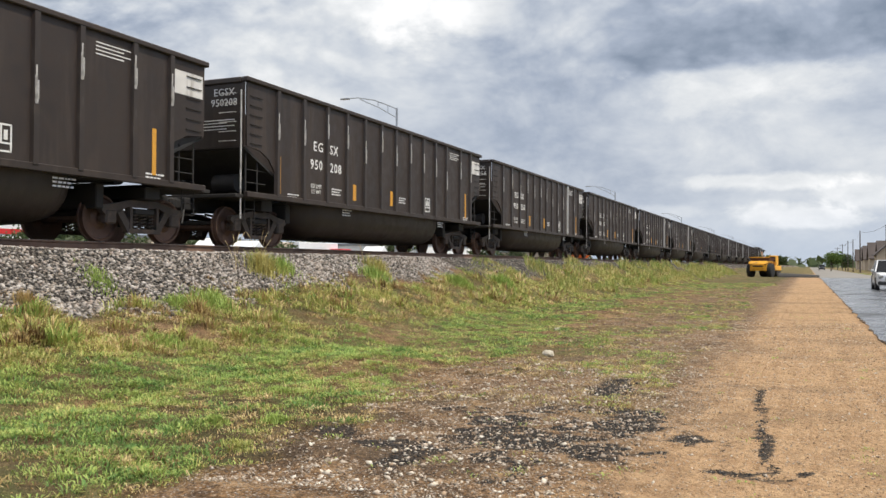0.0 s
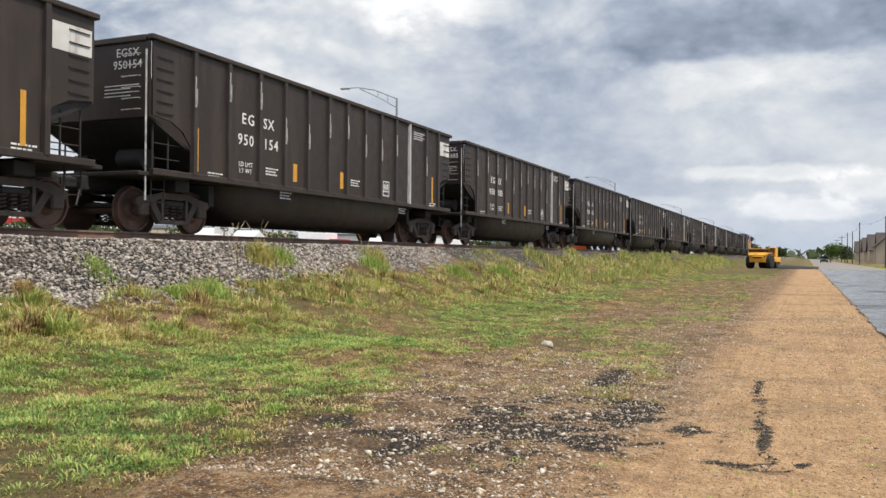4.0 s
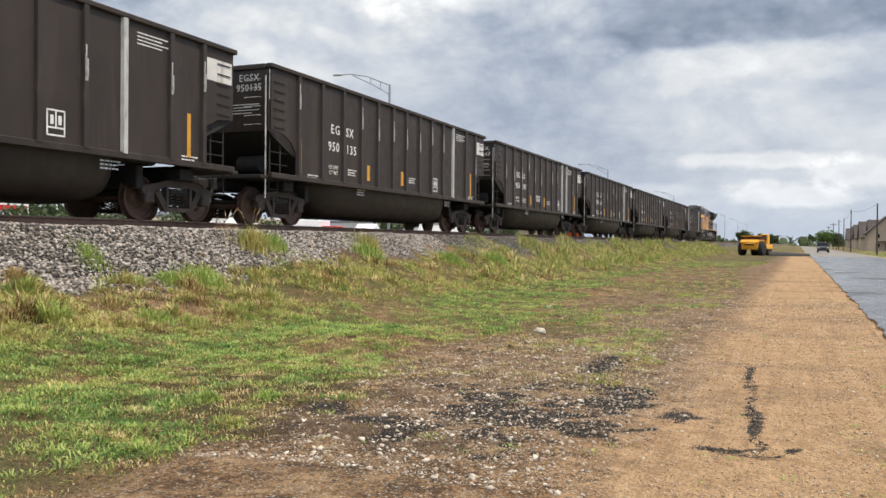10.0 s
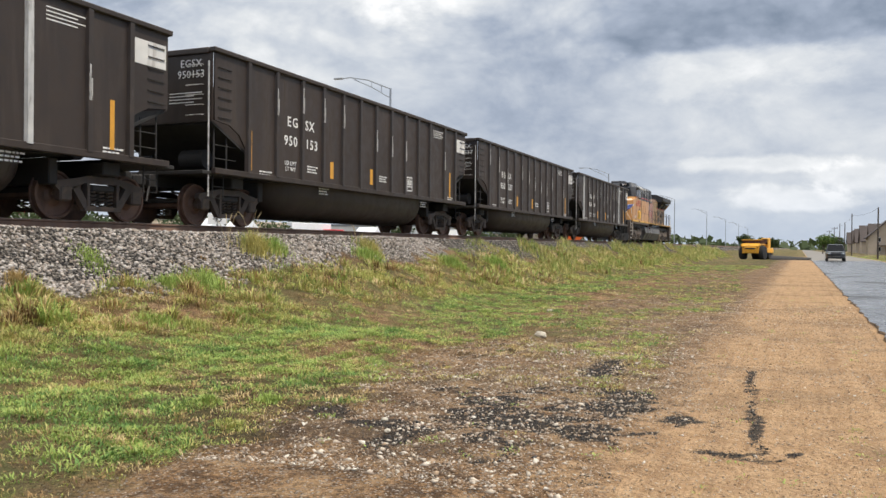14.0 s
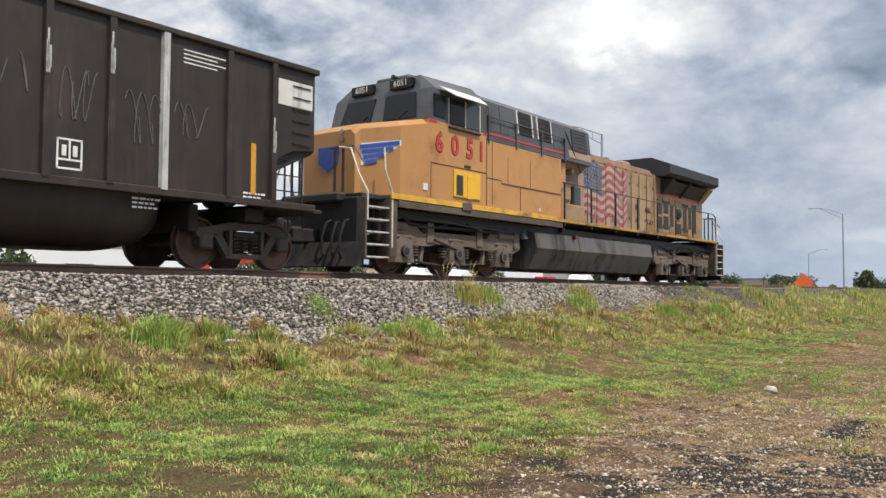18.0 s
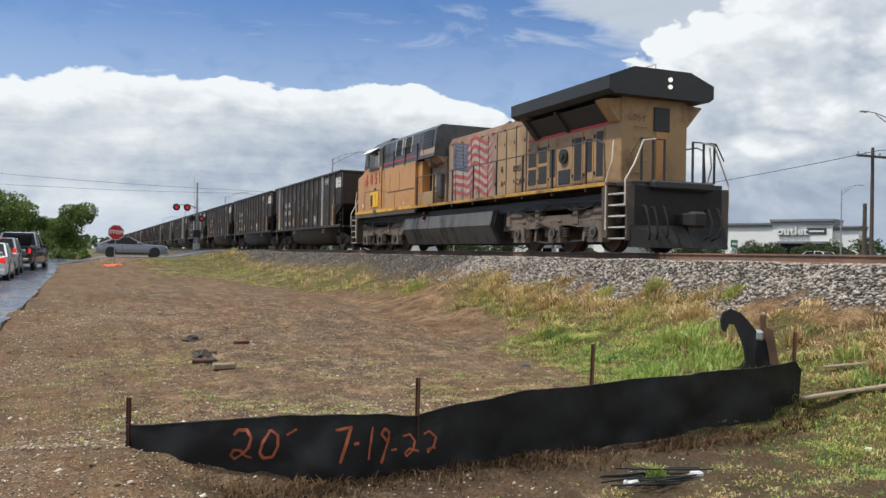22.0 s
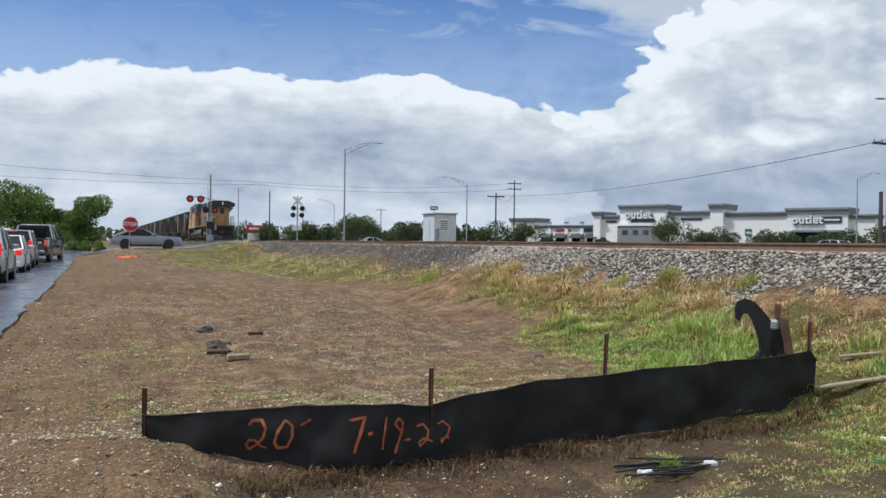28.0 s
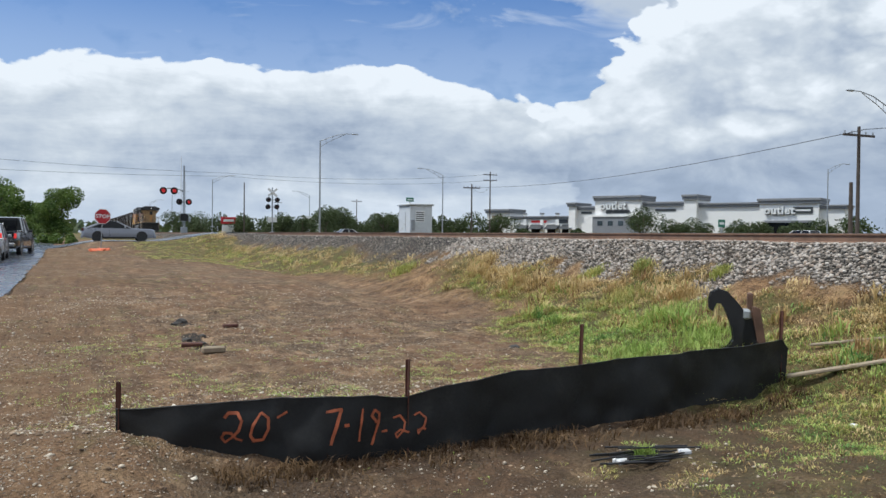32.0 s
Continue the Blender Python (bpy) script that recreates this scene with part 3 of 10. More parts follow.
# ---- mesh helpers ----
class G:
    """Collects vertices and faces of one mesh."""

    def __init__(self):
        self.v, self.f = [], []

    def add(self, verts, faces):
        o = len(self.v)
        self.v += [tuple(p) for p in verts]
        self.f += [tuple(i + o for i in f) for f in faces]
        return self

    def box(self, x0, x1, y0, y1, z0, z1, b=0.0):
        """A box; b takes its edges off."""
        if b <= 0:
            vs = [(x, y, z) for x in (x0, x1) for y in (y0, y1) for z in (z0, z1)]
            return self.add(vs, [(0, 1, 3, 2), (4, 6, 7, 5), (0, 4, 5, 1), (2, 3, 7, 6), (0, 2, 6, 4), (1, 5, 7, 3)])
        b = min(b, (x1 - x0) / 2.2, (y1 - y0) / 2.2, (z1 - z0) / 2.2)
        bm = bmesh.new()
        bmesh.ops.create_cube(bm, size=1.0, matrix=Matrix.Translation(((x0 + x1) / 2, (y0 + y1) / 2, (z0 + z1) / 2)) @ Matrix.Diagonal((x1 - x0, y1 - y0, z1 - z0, 1)))
        bmesh.ops.bevel(bm, geom=bm.edges[:], offset=b, segments=1, affect="EDGES")
        return self.bm(bm)

    def bm(self, bm, m=None):
        bm.verts.index_update()
        self.add([(m @ v.co if m else v.co) for v in bm.verts], [[v.index for v in f.verts] for f in bm.faces])
        bm.free()
        return self

    def prism(self, pts, a, b, axis="y"):
        """A closed outline drawn out from a to b along an axis. pts: (x, z) for y, (y, z) for x, (x, y) for z."""
        def at(p, k):
            return {"y": (p[0], k, p[1]), "x": (k, p[0], p[1]), "z": (p[0], p[1], k)}[axis]
        n = len(pts)
        vs = [at(p, a) for p in pts] + [at(p, b) for p in pts]
        fs = [(i, (i + 1) % n, n + (i + 1) % n, n + i) for i in range(n)] + [tuple(range(n))[::-1], tuple(range(n, 2 * n))]
        return self.add(vs, fs)

    def loft(self, rings, caps=True, closed=True):
        n = len(rings[0])
        vs = [p for r in rings for p in r]
        fs = []
        for k in range(len(rings) - 1):
            for i in range(n if closed else n - 1):
                j = (i + 1) % n
                fs.append((k * n + i, k * n + j, (k + 1) * n + j, (k + 1) * n + i))
        if caps:
            fs += [tuple(range(n))[::-1], tuple(range((len(rings) - 1) * n, len(rings) * n))]
        return self.add(vs, fs)

    def cyl(self, p, q, r, n=12, r2=None, caps=True):
        """A rod or cone from p to q."""
        p, q = Vector(p), Vector(q)
        d = (q - p).normalized()
        u = d.orthogonal().normalized()
        w = d.cross(u)
        r2 = r if r2 is None else r2
        rings = [[c + (u * math.cos(2 * math.pi * i / n) + w * math.sin(2 * math.pi * i / n)) * k for i in range(n)] for c, k in ((p, r), (q, r2))]
        return self.loft(rings, caps)

    def tube(self, pts, r, n=6):
        """A round bar along a line of points."""
        pts = [Vector(p) for p in pts]
        rings, u = [], None
        for i, p in enumerate(pts):
            d = (pts[min(i + 1, len(pts) - 1)] - pts[max(i - 1, 0)]).normalized()
            u = d.orthogonal().normalized() if u is None else (u - d * u.dot(d)).normalized()
            w = d.cross(u)
            rings.append([p + (u * math.cos(2 * math.pi * k / n) + w * math.sin(2 * math.pi * k / n)) * r for k in range(n)])
        return self.loft(rings)

    def ring_x(self, y, z, x0, x1, prof, n=28):
        """A turned shape about an axle along x; prof: (x share, radius)."""
        rings = []
        for s, r in prof:
            x = x0 + (x1 - x0) * s
            rings.append([(x, y + r * math.cos(2 * math.pi * i / n), z + r * math.sin(2 * math.pi * i / n)) for i in range(n)])
        return self.loft(rings)

    def quad(self, a, b, c, d):
        return self.add([a, b, c, d], [(0, 1, 2, 3)])


def mesh_of(name, g, mat, smooth=False):
    me = bpy.data.meshes.new(name)
    me.from_pydata(g.v, [], g.f)
    me.materials.append(M[mat] if isinstance(mat, str) else mat)
    if smooth:
        me.polygons.foreach_set("use_smooth", [True] * len(me.polygons))
        me.set_sharp_from_angle(angle=radians(35))
    me.update()
    return me


def part(name, g, mat, parent, label="", smooth=False, m=None):
    ob = new(name, g if isinstance(g, bpy.types.Mesh) else mesh_of(name, g, mat, smooth))
    ob.parent = parent
    if m is not None:
        ob.matrix_basis = m
    return tagged(ob, label)


def thing(name, label, category, g=None, mat=None, group="", kind="", m=None, smooth=False):
    ob = new(name, mesh_of(name, g, mat, smooth) if g else None)
    if m is not None:
        ob.matrix_basis = m
    return tagged(ob, label, category, group, kind)


def letters(name, text, size, mat, parent, m, depth=0.004, wide=1.0, bold=0.0, align="CENTER", space=1.05):
    cu = bpy.data.curves.new(name, "FONT")
    cu.body, cu.size, cu.extrude, cu.align_x, cu.align_y = text, size, depth, align, "CENTER"
    cu.resolution_u, cu.offset = 2, bold
    cu.space_character = space
    tmp = bpy.data.objects.new(name, cu)
    me = bpy.data.meshes.new_from_object(tmp)
    bpy.data.objects.remove(tmp)
    me.materials.clear()
    me.materials.append(M[mat])
    if wide != 1.0:
        me.transform(Matrix.Diagonal((wide, 1, 1, 1)))
    return part(name, me, mat, parent, m=m)


# faces that look towards +x: letters read from the road
FACE_X = Matrix(((0, 0, 1, 0), (1, 0, 0, 0), (0, 1, 0, 0), (0, 0, 0, 1)))
# faces that look towards -y
FACE_S = Matrix(((1, 0, 0, 0), (0, 0, -1, 0), (0, 1, 0, 0), (0, 0, 0, 1)))
# faces that look towards +y
FACE_N = Matrix(((-1, 0, 0, 0), (0, 0, 1, 0), (0, 1, 0, 0), (0, 0, 0, 1)))


def at(x, y, z, base):
    return Matrix.Translation((x, y, z)) @ base


# ---- ground ----
RAIL = 1.81           # top of rail
TRACK = -13.4         # centre line of the track
ROAD0, ROAD1 = 1.25, 8.4
CROSS = -68.0         # the side road that crosses the track


def smooth01(u):
    u = max(0.0, min(1.0, u))
    return u * u * (3 - 2 * u)


def lift(y):
    """Rise of the road towards the junction."""
    return 0.34 * smooth01((-11 - y) / 19.0) + 0.22 * smooth01((-44 - y) / 12.0)


def bank(x, y):
    """Height of the ground without small relief."""
    foot = -6.9 + 0.5 * math.sin(y * 0.13 + 0.6) - 0.6 * smooth01((y - 12) / 30)
    toe = -10.15 + 0.28 * math.sin(y * 0.5) + 0.15 * math.sin(y * 1.7)
    toe_z = 0.84 + 0.10 * math.sin(y * 0.31 + 1)
    if x > foot:
        z = 0.0
    elif x > toe:
        u = (foot - x) / (foot - toe)
        z = toe_z * (0.55 * u + 0.45 * u * u)
    elif x > -11.55:
        z = toe_z + (1.62 - toe_z) * (toe - x) / (toe + 11.55)
    elif x > -15.2:
        z = 1.62
    elif x > -17.2:
        z = 1.62 - 0.55 * (-15.2 - x) / 2
    else:
        z = 1.07
    # the verge and the road rise gently to the south
    if x > -9.0:
        z = max(z, z * 0.4 + lift(y) * smooth01((x + 9.0) / 3.0))
    # the side road climbs to the crossing
    k = smooth01((17.0 - abs(y - CROSS)) / 11.0)
    ramp = 0.56 + 0.50 * smooth01((1.0 - x) / 3.5) + 0.68 * smooth01((-5.5 - x) / 6.0) if x < 1.0 else 0.0
    if x > -18:
        z = z + (max(z, ramp) - z) * k if x > -11.6 else z + (1.74 - z) * k
    if x > ROAD0 - 0.2:
        z -= 0.02 * min(1.0, (x - ROAD0 + 0.2) * 3)
    if x > ROAD1 + 1:
        z -= 0.25 * math.sin(min(math.pi, (x - ROAD1 - 1) / 4 * math.pi))
    return z


def relief(x, y):
    p = Vector((x * 0.6, y * 0.6, 0))
    s = 0.10 * (noise.noise(p) ) + 0.035 * noise.noise(p * 4.1) + 0.012 * noise.noise(p * 13)
    if ROAD0 + 0.12 - 0.35 * smooth01((-12 - y) / 16.0) < x < ROAD1 + 0.3:
        return -0.05
    w = 1.0 if x < -3 else 0.45
    if y < -3 and x > -9:
        s += 0.035 * noise.noise(p * 7.3) + 0.02 * noise.noise(Vector((x * 3.2, y * 0.35, 4.0)))
        w = 0.8
    elif x < -3.4:
        s += 0.045 * noise.noise(p * 8.1)
    if x < -10 or abs(y - CROSS) < 5:
        w = 0.3
    return s * w


def lump(x, y):
    """Spoil heaped at the silt fence."""
    s = -6.75 - 0.12 * math.sin(x * 1.1)
    u = math.exp(-((y - s - 0.42) / 0.55) ** 2) * (1 if -8.0 < x < -1.0 else 0.15)
    v = math.exp(-(((x + 0.35) / 0.75) ** 2 + ((y + 6.9) / 0.8) ** 2))
    pit = smooth01((-0.75 - x) / 0.45) * smooth01((x + 8.4) / 0.6) * smooth01((y - fence_line(x) + 0.22) / 0.35) * smooth01((-4.6 - y) / 1.0)
    return -0.20 * pit + 0.05 * u * (1 + 0.6 * noise.noise(Vector((x * 2.5, y * 2.5, 3)))) + 0.14 * v


def height(x, y):
    return bank(x, y) + relief(x, y) + (lump(x, y) if -10 < y < -4 else 0.0)


def cover(x, y):
    """Shares of grass, green grass, gravel and asphalt crumbs at a place."""
    n1 = noise.noise(Vector((x * 0.35, y * 0.35, 7.0)))
    n2 = noise.noise(Vector((x * 1.3, y * 1.3, 2.0)))
    n3 = noise.noise(Vector((x * 4.0, y * 4.0, 5.0)))
    nn = 0.55 * n1 + 0.3 * n2 + 0.15 * n3
    if x > ROAD1 + 0.2:
        return smooth01((x - ROAD1 - 0.5) / 0.8), 0.3, 0.0, 0.0
    if x < -17.5:
        return (1.0, 0.3, 0.0, 0.0) if x > -25 or x < -62 else (0.0, 0.0, 0.0, 0.0)
    north = smooth01((y + 1.5) / 4.0)
    # north of the camera: grass up to the bank, gravel and sand towards the road
    edge_n = -3.7 - 0.7 * smooth01((y - 9) / 8) - 1.7 * smooth01((y - 17) / 20) + 4.2 * smooth01((y - 42) / 24) + nn * 1.7
    g_n = smooth01((edge_n - x) / 0.9)
    # thin stubble between the turf and the sand
    thin = smooth01((-1.25 - 1.2 * smooth01((y - 20) / 30) - x + nn) / 0.8) * smooth01((y - 6.5) / 4.0)
    g_n = max(g_n, thin * smooth01(0.50 + nn * 1.6 + n3 * 0.5) * 0.74)
    # south: a bare yard between the road and the bank
    yard = -5.9 - 1.0 * smooth01((-10 - y) / 3) - 1.6 * smooth01((-13.5 - y) / 3) + 2.6 * smooth01((-28 - y) / 7) + 2.6 * smooth01((-36 - y) / 15) + nn * 1.5
    g_s = smooth01((yard - x) / 1.2)
    near_s = smooth01((y + 7.2) / 0.8) * smooth01((-3.4 - x + nn * 2) / 1.2)
    g_s = max(g_s, near_s * 0.62)
    g = g_s + (g_n - g_s) * north
    g *= smooth01(0.95 + nn * 2.0 + n3 * 0.4)
    if x < -9.8:
        g *= smooth01((x + 10.9 + nn * 1.2) / 0.8)
    if abs(y - CROSS) < 5.5:
        g *= smooth01((abs(y - CROSS) - 3.6) / 1.6)
    green = smooth01(0.35 + nn * 2.2 + (0.25 if -7.5 < x < -4 else 0.0))
    if x < -7.6:
        green *= 0.45
    gravel = smooth01((x + 5.0 - nn) / 1.5) * smooth01((-0.6 + nn - x) / 1.0) * north
    gravel = max(gravel, 0.55 * (1 - north) * smooth01(0.5 + nn * 1.6))
    crumbs = 0.0
    n4 = noise.noise(Vector((x * 11.0, y * 11.0, 8.0)))
    for cx, cy, rx, ry in ((-1.98, 6.55, 0.62, 0.95), (-2.64, 5.30, 0.18, 0.26), (-1.5, 7.6, 0.35, 0.5), (-2.75, 5.78, 0.48, 0.12), (-2.03, 9.4, 0.25, 0.55), (-0.42, 5.95, 0.24, 0.11), (-0.03, 6.15, 0.07, 0.08), (-0.90, 6.95, 0.20, 0.28),
                           (-1.55, 6.05, 0.30, 0.26), (-2.55, 7.3, 0.40, 0.40), (-3.7, 6.1, 0.28, 0.16), (-2.2, -16.3, 0.22, 0.35), (-2.1, -14.1, 0.2, 0.4), (-2.1, -13.0, 0.25, 0.3)):
        crumbs = max(crumbs, smooth01(1.35 - math.hypot((x - cx) / rx, (y - cy) / ry) + (n2 * 1.0 + n3 * 1.2 + n4 * 1.1) * min(1.0, 2.2 * min(rx, ry) + 0.22)))
    # a thin trail of crumbs left by a wheel
    if 5.9 < y < 10.2:
        crumbs = max(crumbs, smooth01(1.25 - abs(x + 0.26 + 0.063 * (y - 6.1)) / 0.065 + 0.9 * n3 + 0.8 * n4) * (0.75 + 0.6 * n2))
    if -5.5 < x < -1.2 and -6.6 < y < -5.2:
        crumbs = max(crumbs, 0.25 * smooth01(0.4 + nn * 2))
    return g * (1 - crumbs), green, gravel, crumbs


def extra(x, y):
    """Shares of ballast, dark damp earth and trampled yard at a place."""
    n1 = noise.noise(Vector((x * 0.5, y * 0.5, 17.0)))
    n2 = noise.noise(Vector((x * 2.1, y * 2.1, 12.0)))
    b = smooth01((-10.25 + 0.45 * smooth01((y - 5) / 3) * smooth01((19 - y) / 3) - x + 0.6 * n1 + 0.7 * n2) / 0.5) * smooth01((x + 17.5) / 0.8)
    # bare stony patches lower on the bank
    for cx, cy, rx, ry in ((-9.7, 10.8, 0.3, 1.2), (-9.6, 3.0, 0.4, 0.7), (-9.7, -5.2, 0.5, 1.0)):
        b = max(b, 0.6 * smooth01(1.2 - math.hypot((x - cx) / rx, (y - cy) / ry) + n2 * 0.9))
    dark = 0.0
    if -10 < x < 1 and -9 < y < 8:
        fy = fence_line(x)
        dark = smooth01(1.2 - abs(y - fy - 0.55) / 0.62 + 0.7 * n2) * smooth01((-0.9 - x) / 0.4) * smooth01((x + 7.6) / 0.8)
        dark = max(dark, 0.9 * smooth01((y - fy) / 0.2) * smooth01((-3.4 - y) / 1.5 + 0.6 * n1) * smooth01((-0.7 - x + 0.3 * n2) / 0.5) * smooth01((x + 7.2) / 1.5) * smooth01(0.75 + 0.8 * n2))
        for cx, cy, rx, ry in ((-7.6, 2.2, 1.2, 1.3), (-8.6, 0.2, 0.6, 1.4), (-4.6, 6.5, 1.4, 0.8), (-3.6, 5.4, 1.6, 0.5)):
            dark = max(dark, 0.8 * smooth01(1.3 - math.hypot((x - cx) / rx, (y - cy) / ry) + n2))
    yard = smooth01((-3.0 - y + 2 * n1) / 3.0) * smooth01((x + 9.0) / 1.5)
    return [b, dark, yard, 1]


def fence_line(x):
    return -7.05 - 0.35 * smooth01((-3.0 - x) / 2.5)


def ground_material():
    mat = bpy.data.materials.new("ground_soil")
    mat.use_nodes = True
    w = N(mat.node_tree)
    v = w.n("ShaderNodeTexCoord").outputs["Object"]
    a = w.n("ShaderNodeVertexColor", layer_name="cover").outputs[0]
    sep = w.n("ShaderNodeSeparateColor", ins={0: a})
    grass, gravel, crumbs = sep.outputs
    sep2 = w.n("ShaderNodeSeparateColor", ins={0: w.n("ShaderNodeVertexColor", layer_name="cover2").outputs[0]})
    ballast, dark, yard = sep2.outputs
    xyz = w.n("ShaderNodeSeparateXYZ", ins={0: v})
    fine = w.noise(v, 30.0, 6.0, 0.70)
    mid = w.noise(v, 4.0, 6.0, 0.62)
    broad = w.noise(v, 0.45, 5.0, 0.6)
    tan = w.mix(w.ramp(mid, 0.3, 0.7), (0.41, 0.255, 0.135), (0.55, 0.365, 0.205))
    tan = w.mix(w.ramp(fine, 0.44, 0.7, 0.0, 0.45), tan, (0.26, 0.150, 0.075))
    brown = w.mix(w.ramp(fine, 0.35, 0.65), (0.090, 0.048, 0.022), (0.36, 0.215, 0.108))
    wash = w.noise(v, 2.3, 6.0, 0.70, 0.3)
    brown = w.mix(w.ramp(wash, 0.51, 0.59, 0.0, 0.80), brown, (0.38, 0.245, 0.130))
    brown = w.mix(w.ramp(wash, 0.47, 0.40, 0.0, 0.75), brown, (0.070, 0.041, 0.023))
    sandy = w.m("MULTIPLY", w.ramp(w.m("ADD", xyz.outputs[0], w.m("MULTIPLY", w.m("SUBTRACT", mid, 0.5), 1.6)), -1.55, -0.75), w.ramp(w.m("ADD", xyz.outputs[1], w.m("MULTIPLY", broad, 6.0)), -3.0, 6.0))
    soil = w.mix(sandy, brown, tan)
    earth = w.mix(w.ramp(mid, 0.32, 0.66), (0.074, 0.046, 0.028), (0.170, 0.106, 0.062))
    earth = w.mix(w.ramp(fine, 0.45, 0.72, 0.0, 0.7), earth, (0.300, 0.235, 0.170))
    earth = w.mix(w.ramp(broad, 0.40, 0.60, 0.0, 0.85), earth, (0.250, 0.135, 0.070))
    earth = w.mix(w.ramp(wash, 0.51, 0.60, 0.0, 0.60), earth, (0.44, 0.30, 0.18))
    earth = w.mix(w.ramp(wash, 0.47, 0.40, 0.0, 0.62), earth, (0.095, 0.060, 0.037))
    earth = w.mix(w.m("MULTIPLY", w.ramp(xyz.outputs[0], -1.9, -0.2), 0.7), earth, (0.200, 0.122, 0.068))
    # ruts that run along the road
    rut = w.noise(w.n("ShaderNodeMapping", ins={0: v, "Scale": (2.6, 0.16, 1.0)}).outputs[0], 1.6, 4.0, 0.6, 0.4)
    earth = w.mix(w.ramp(rut, 0.52, 0.60, 0.0, 0.6), earth, (0.110, 0.068, 0.042))
    earth = w.mix(w.ramp(w.noise(v, 1.3, 5.0, 0.65), 0.50, 0.66, 0.0, 0.5), earth, (0.27, 0.195, 0.115))
    earth = w.mix(w.m("MULTIPLY", w.ramp(w.noise(v, 0.8, 5.0, 0.7, 0.5), 0.54, 0.66, 0.0, 0.55), w.ramp(mid, 0.35, 0.6)), earth, (0.110, 0.112, 0.045))
    soil = w.mix(yard, soil, earth)
    soil = w.mix(w.m("MULTIPLY", w.ramp(rut, 0.54, 0.66, 0.0, 0.35), sandy), soil, (0.24, 0.145, 0.080))
    # narrow wheel lines in the sand
    tyre = w.noise(w.n("ShaderNodeMapping", ins={0: v, "Scale": (13.0, 0.16, 1.0)}).outputs[0], 1.0, 4.0, 0.55, 0.15)
    soil = w.mix(w.m("MULTIPLY", w.ramp(tyre, 0.53, 0.63, 0.0, 0.26), sandy), soil, (0.225, 0.130, 0.068))
    soil = w.mix(w.m("MULTIPLY", w.ramp(tyre, 0.46, 0.36, 0.0, 0.22), sandy), soil, (0.56, 0.37, 0.21))
    stones = w.n("ShaderNodeTexVoronoi", feature="F1", ins={"Vector": v, "Scale": 34.0, "Randomness": 1.0})
    sc = w.n("ShaderNodeSeparateColor", ins={0: stones.outputs["Color"]})
    stone = w.mix(sc.outputs[0], (0.12, 0.09, 0.07), (0.58, 0.51, 0.43))
    peb = w.m("MULTIPLY", w.ramp(stones.outputs["Distance"], 0.42, 0.22), w.ramp(w.m("ADD", w.m("MULTIPLY", gravel, 0.75), w.m("MULTIPLY", sc.outputs[1], 0.6)), 0.45, 0.75))
    soil = w.mix(peb, soil, stone)
    # grit: crumbs of earth, pale grains, and dark cells for shade between clods
    grit = w.n("ShaderNodeTexVoronoi", feature="F1", ins={"Vector": v, "Scale": 75.0, "Randomness": 1.0})
    gc = w.n("ShaderNodeSeparateColor", ins={0: grit.outputs["Color"]})
    clod = w.n("ShaderNodeTexVoronoi", feature="F1", ins={"Vector": v, "Scale": 21.0, "Randomness": 1.0})
    cc = w.n("ShaderNodeSeparateColor", ins={0: clod.outputs["Color"]})
    rough = w.m("ADD", w.m("MULTIPLY", gc.outputs[0], 0.5), w.m("MULTIPLY", cc.outputs[0], 0.5))
    soil = w.mix(w.m("MULTIPLY", w.ramp(rough, 0.44, 0.20, 0.0, 0.55), w.m("SUBTRACT", 1.0, w.m("MULTIPLY", sandy, 0.5))), soil, (0.060, 0.038, 0.024))
    soil = w.mix(w.m("MULTIPLY", w.ramp(rough, 0.68, 0.90, 0.0, 0.50), w.m("ADD", 0.25, w.m("MULTIPLY", gravel, 0.75))), soil, (0.48, 0.37, 0.26))
    turf = w.mix(w.ramp(fine, 0.3, 0.7), (0.060, 0.045, 0.020), (0.21, 0.155, 0.066))
    turf = w.mix(w.ramp(mid, 0.42, 0.62, 0.0, 0.7), turf, (0.105, 0.135, 0.038))
    thatch = w.noise(v, 95.0, 3.0, 0.7)
    turf = w.mix(w.ramp(thatch, 0.50, 0.34, 0.0, 0.75), turf, (0.060, 0.046, 0.022))
    turf = w.mix(w.ramp(thatch, 0.56, 0.72, 0.0, 0.55), turf, (0.38, 0.29, 0.135))
    col = w.mix(grass, soil, turf)
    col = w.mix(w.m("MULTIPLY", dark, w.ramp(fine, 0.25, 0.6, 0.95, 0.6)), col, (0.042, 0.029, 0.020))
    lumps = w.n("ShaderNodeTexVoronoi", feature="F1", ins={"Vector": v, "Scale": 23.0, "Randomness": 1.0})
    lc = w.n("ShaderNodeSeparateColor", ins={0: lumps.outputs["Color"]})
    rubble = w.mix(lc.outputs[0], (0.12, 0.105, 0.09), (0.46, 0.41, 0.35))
    # near-black borders between the lumps: the gaps' shade is put into the colour
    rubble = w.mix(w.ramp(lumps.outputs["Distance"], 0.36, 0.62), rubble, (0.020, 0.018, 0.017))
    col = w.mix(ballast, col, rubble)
    tar = w.mix(w.ramp(fine, 0.35, 0.75), (0.012, 0.012, 0.012), (0.085, 0.075, 0.065))
    col = w.mix(w.m("MULTIPLY", w.ramp(w.m("ADD", crumbs, w.m("MULTIPLY", w.m("SUBTRACT", fine, 0.5), 1.6)), 0.28, 0.60), 0.92), col, tar)
    damp = w.ramp(broad, 0.50, 0.60, 0.0, 0.30)
    col = w.mix(damp, col, (0.085, 0.060, 0.042))
    p = w.n("ShaderNodeBsdfPrincipled", ins={"Base Color": col, "Roughness": 0.93, "Specular IOR Level": 0.2})
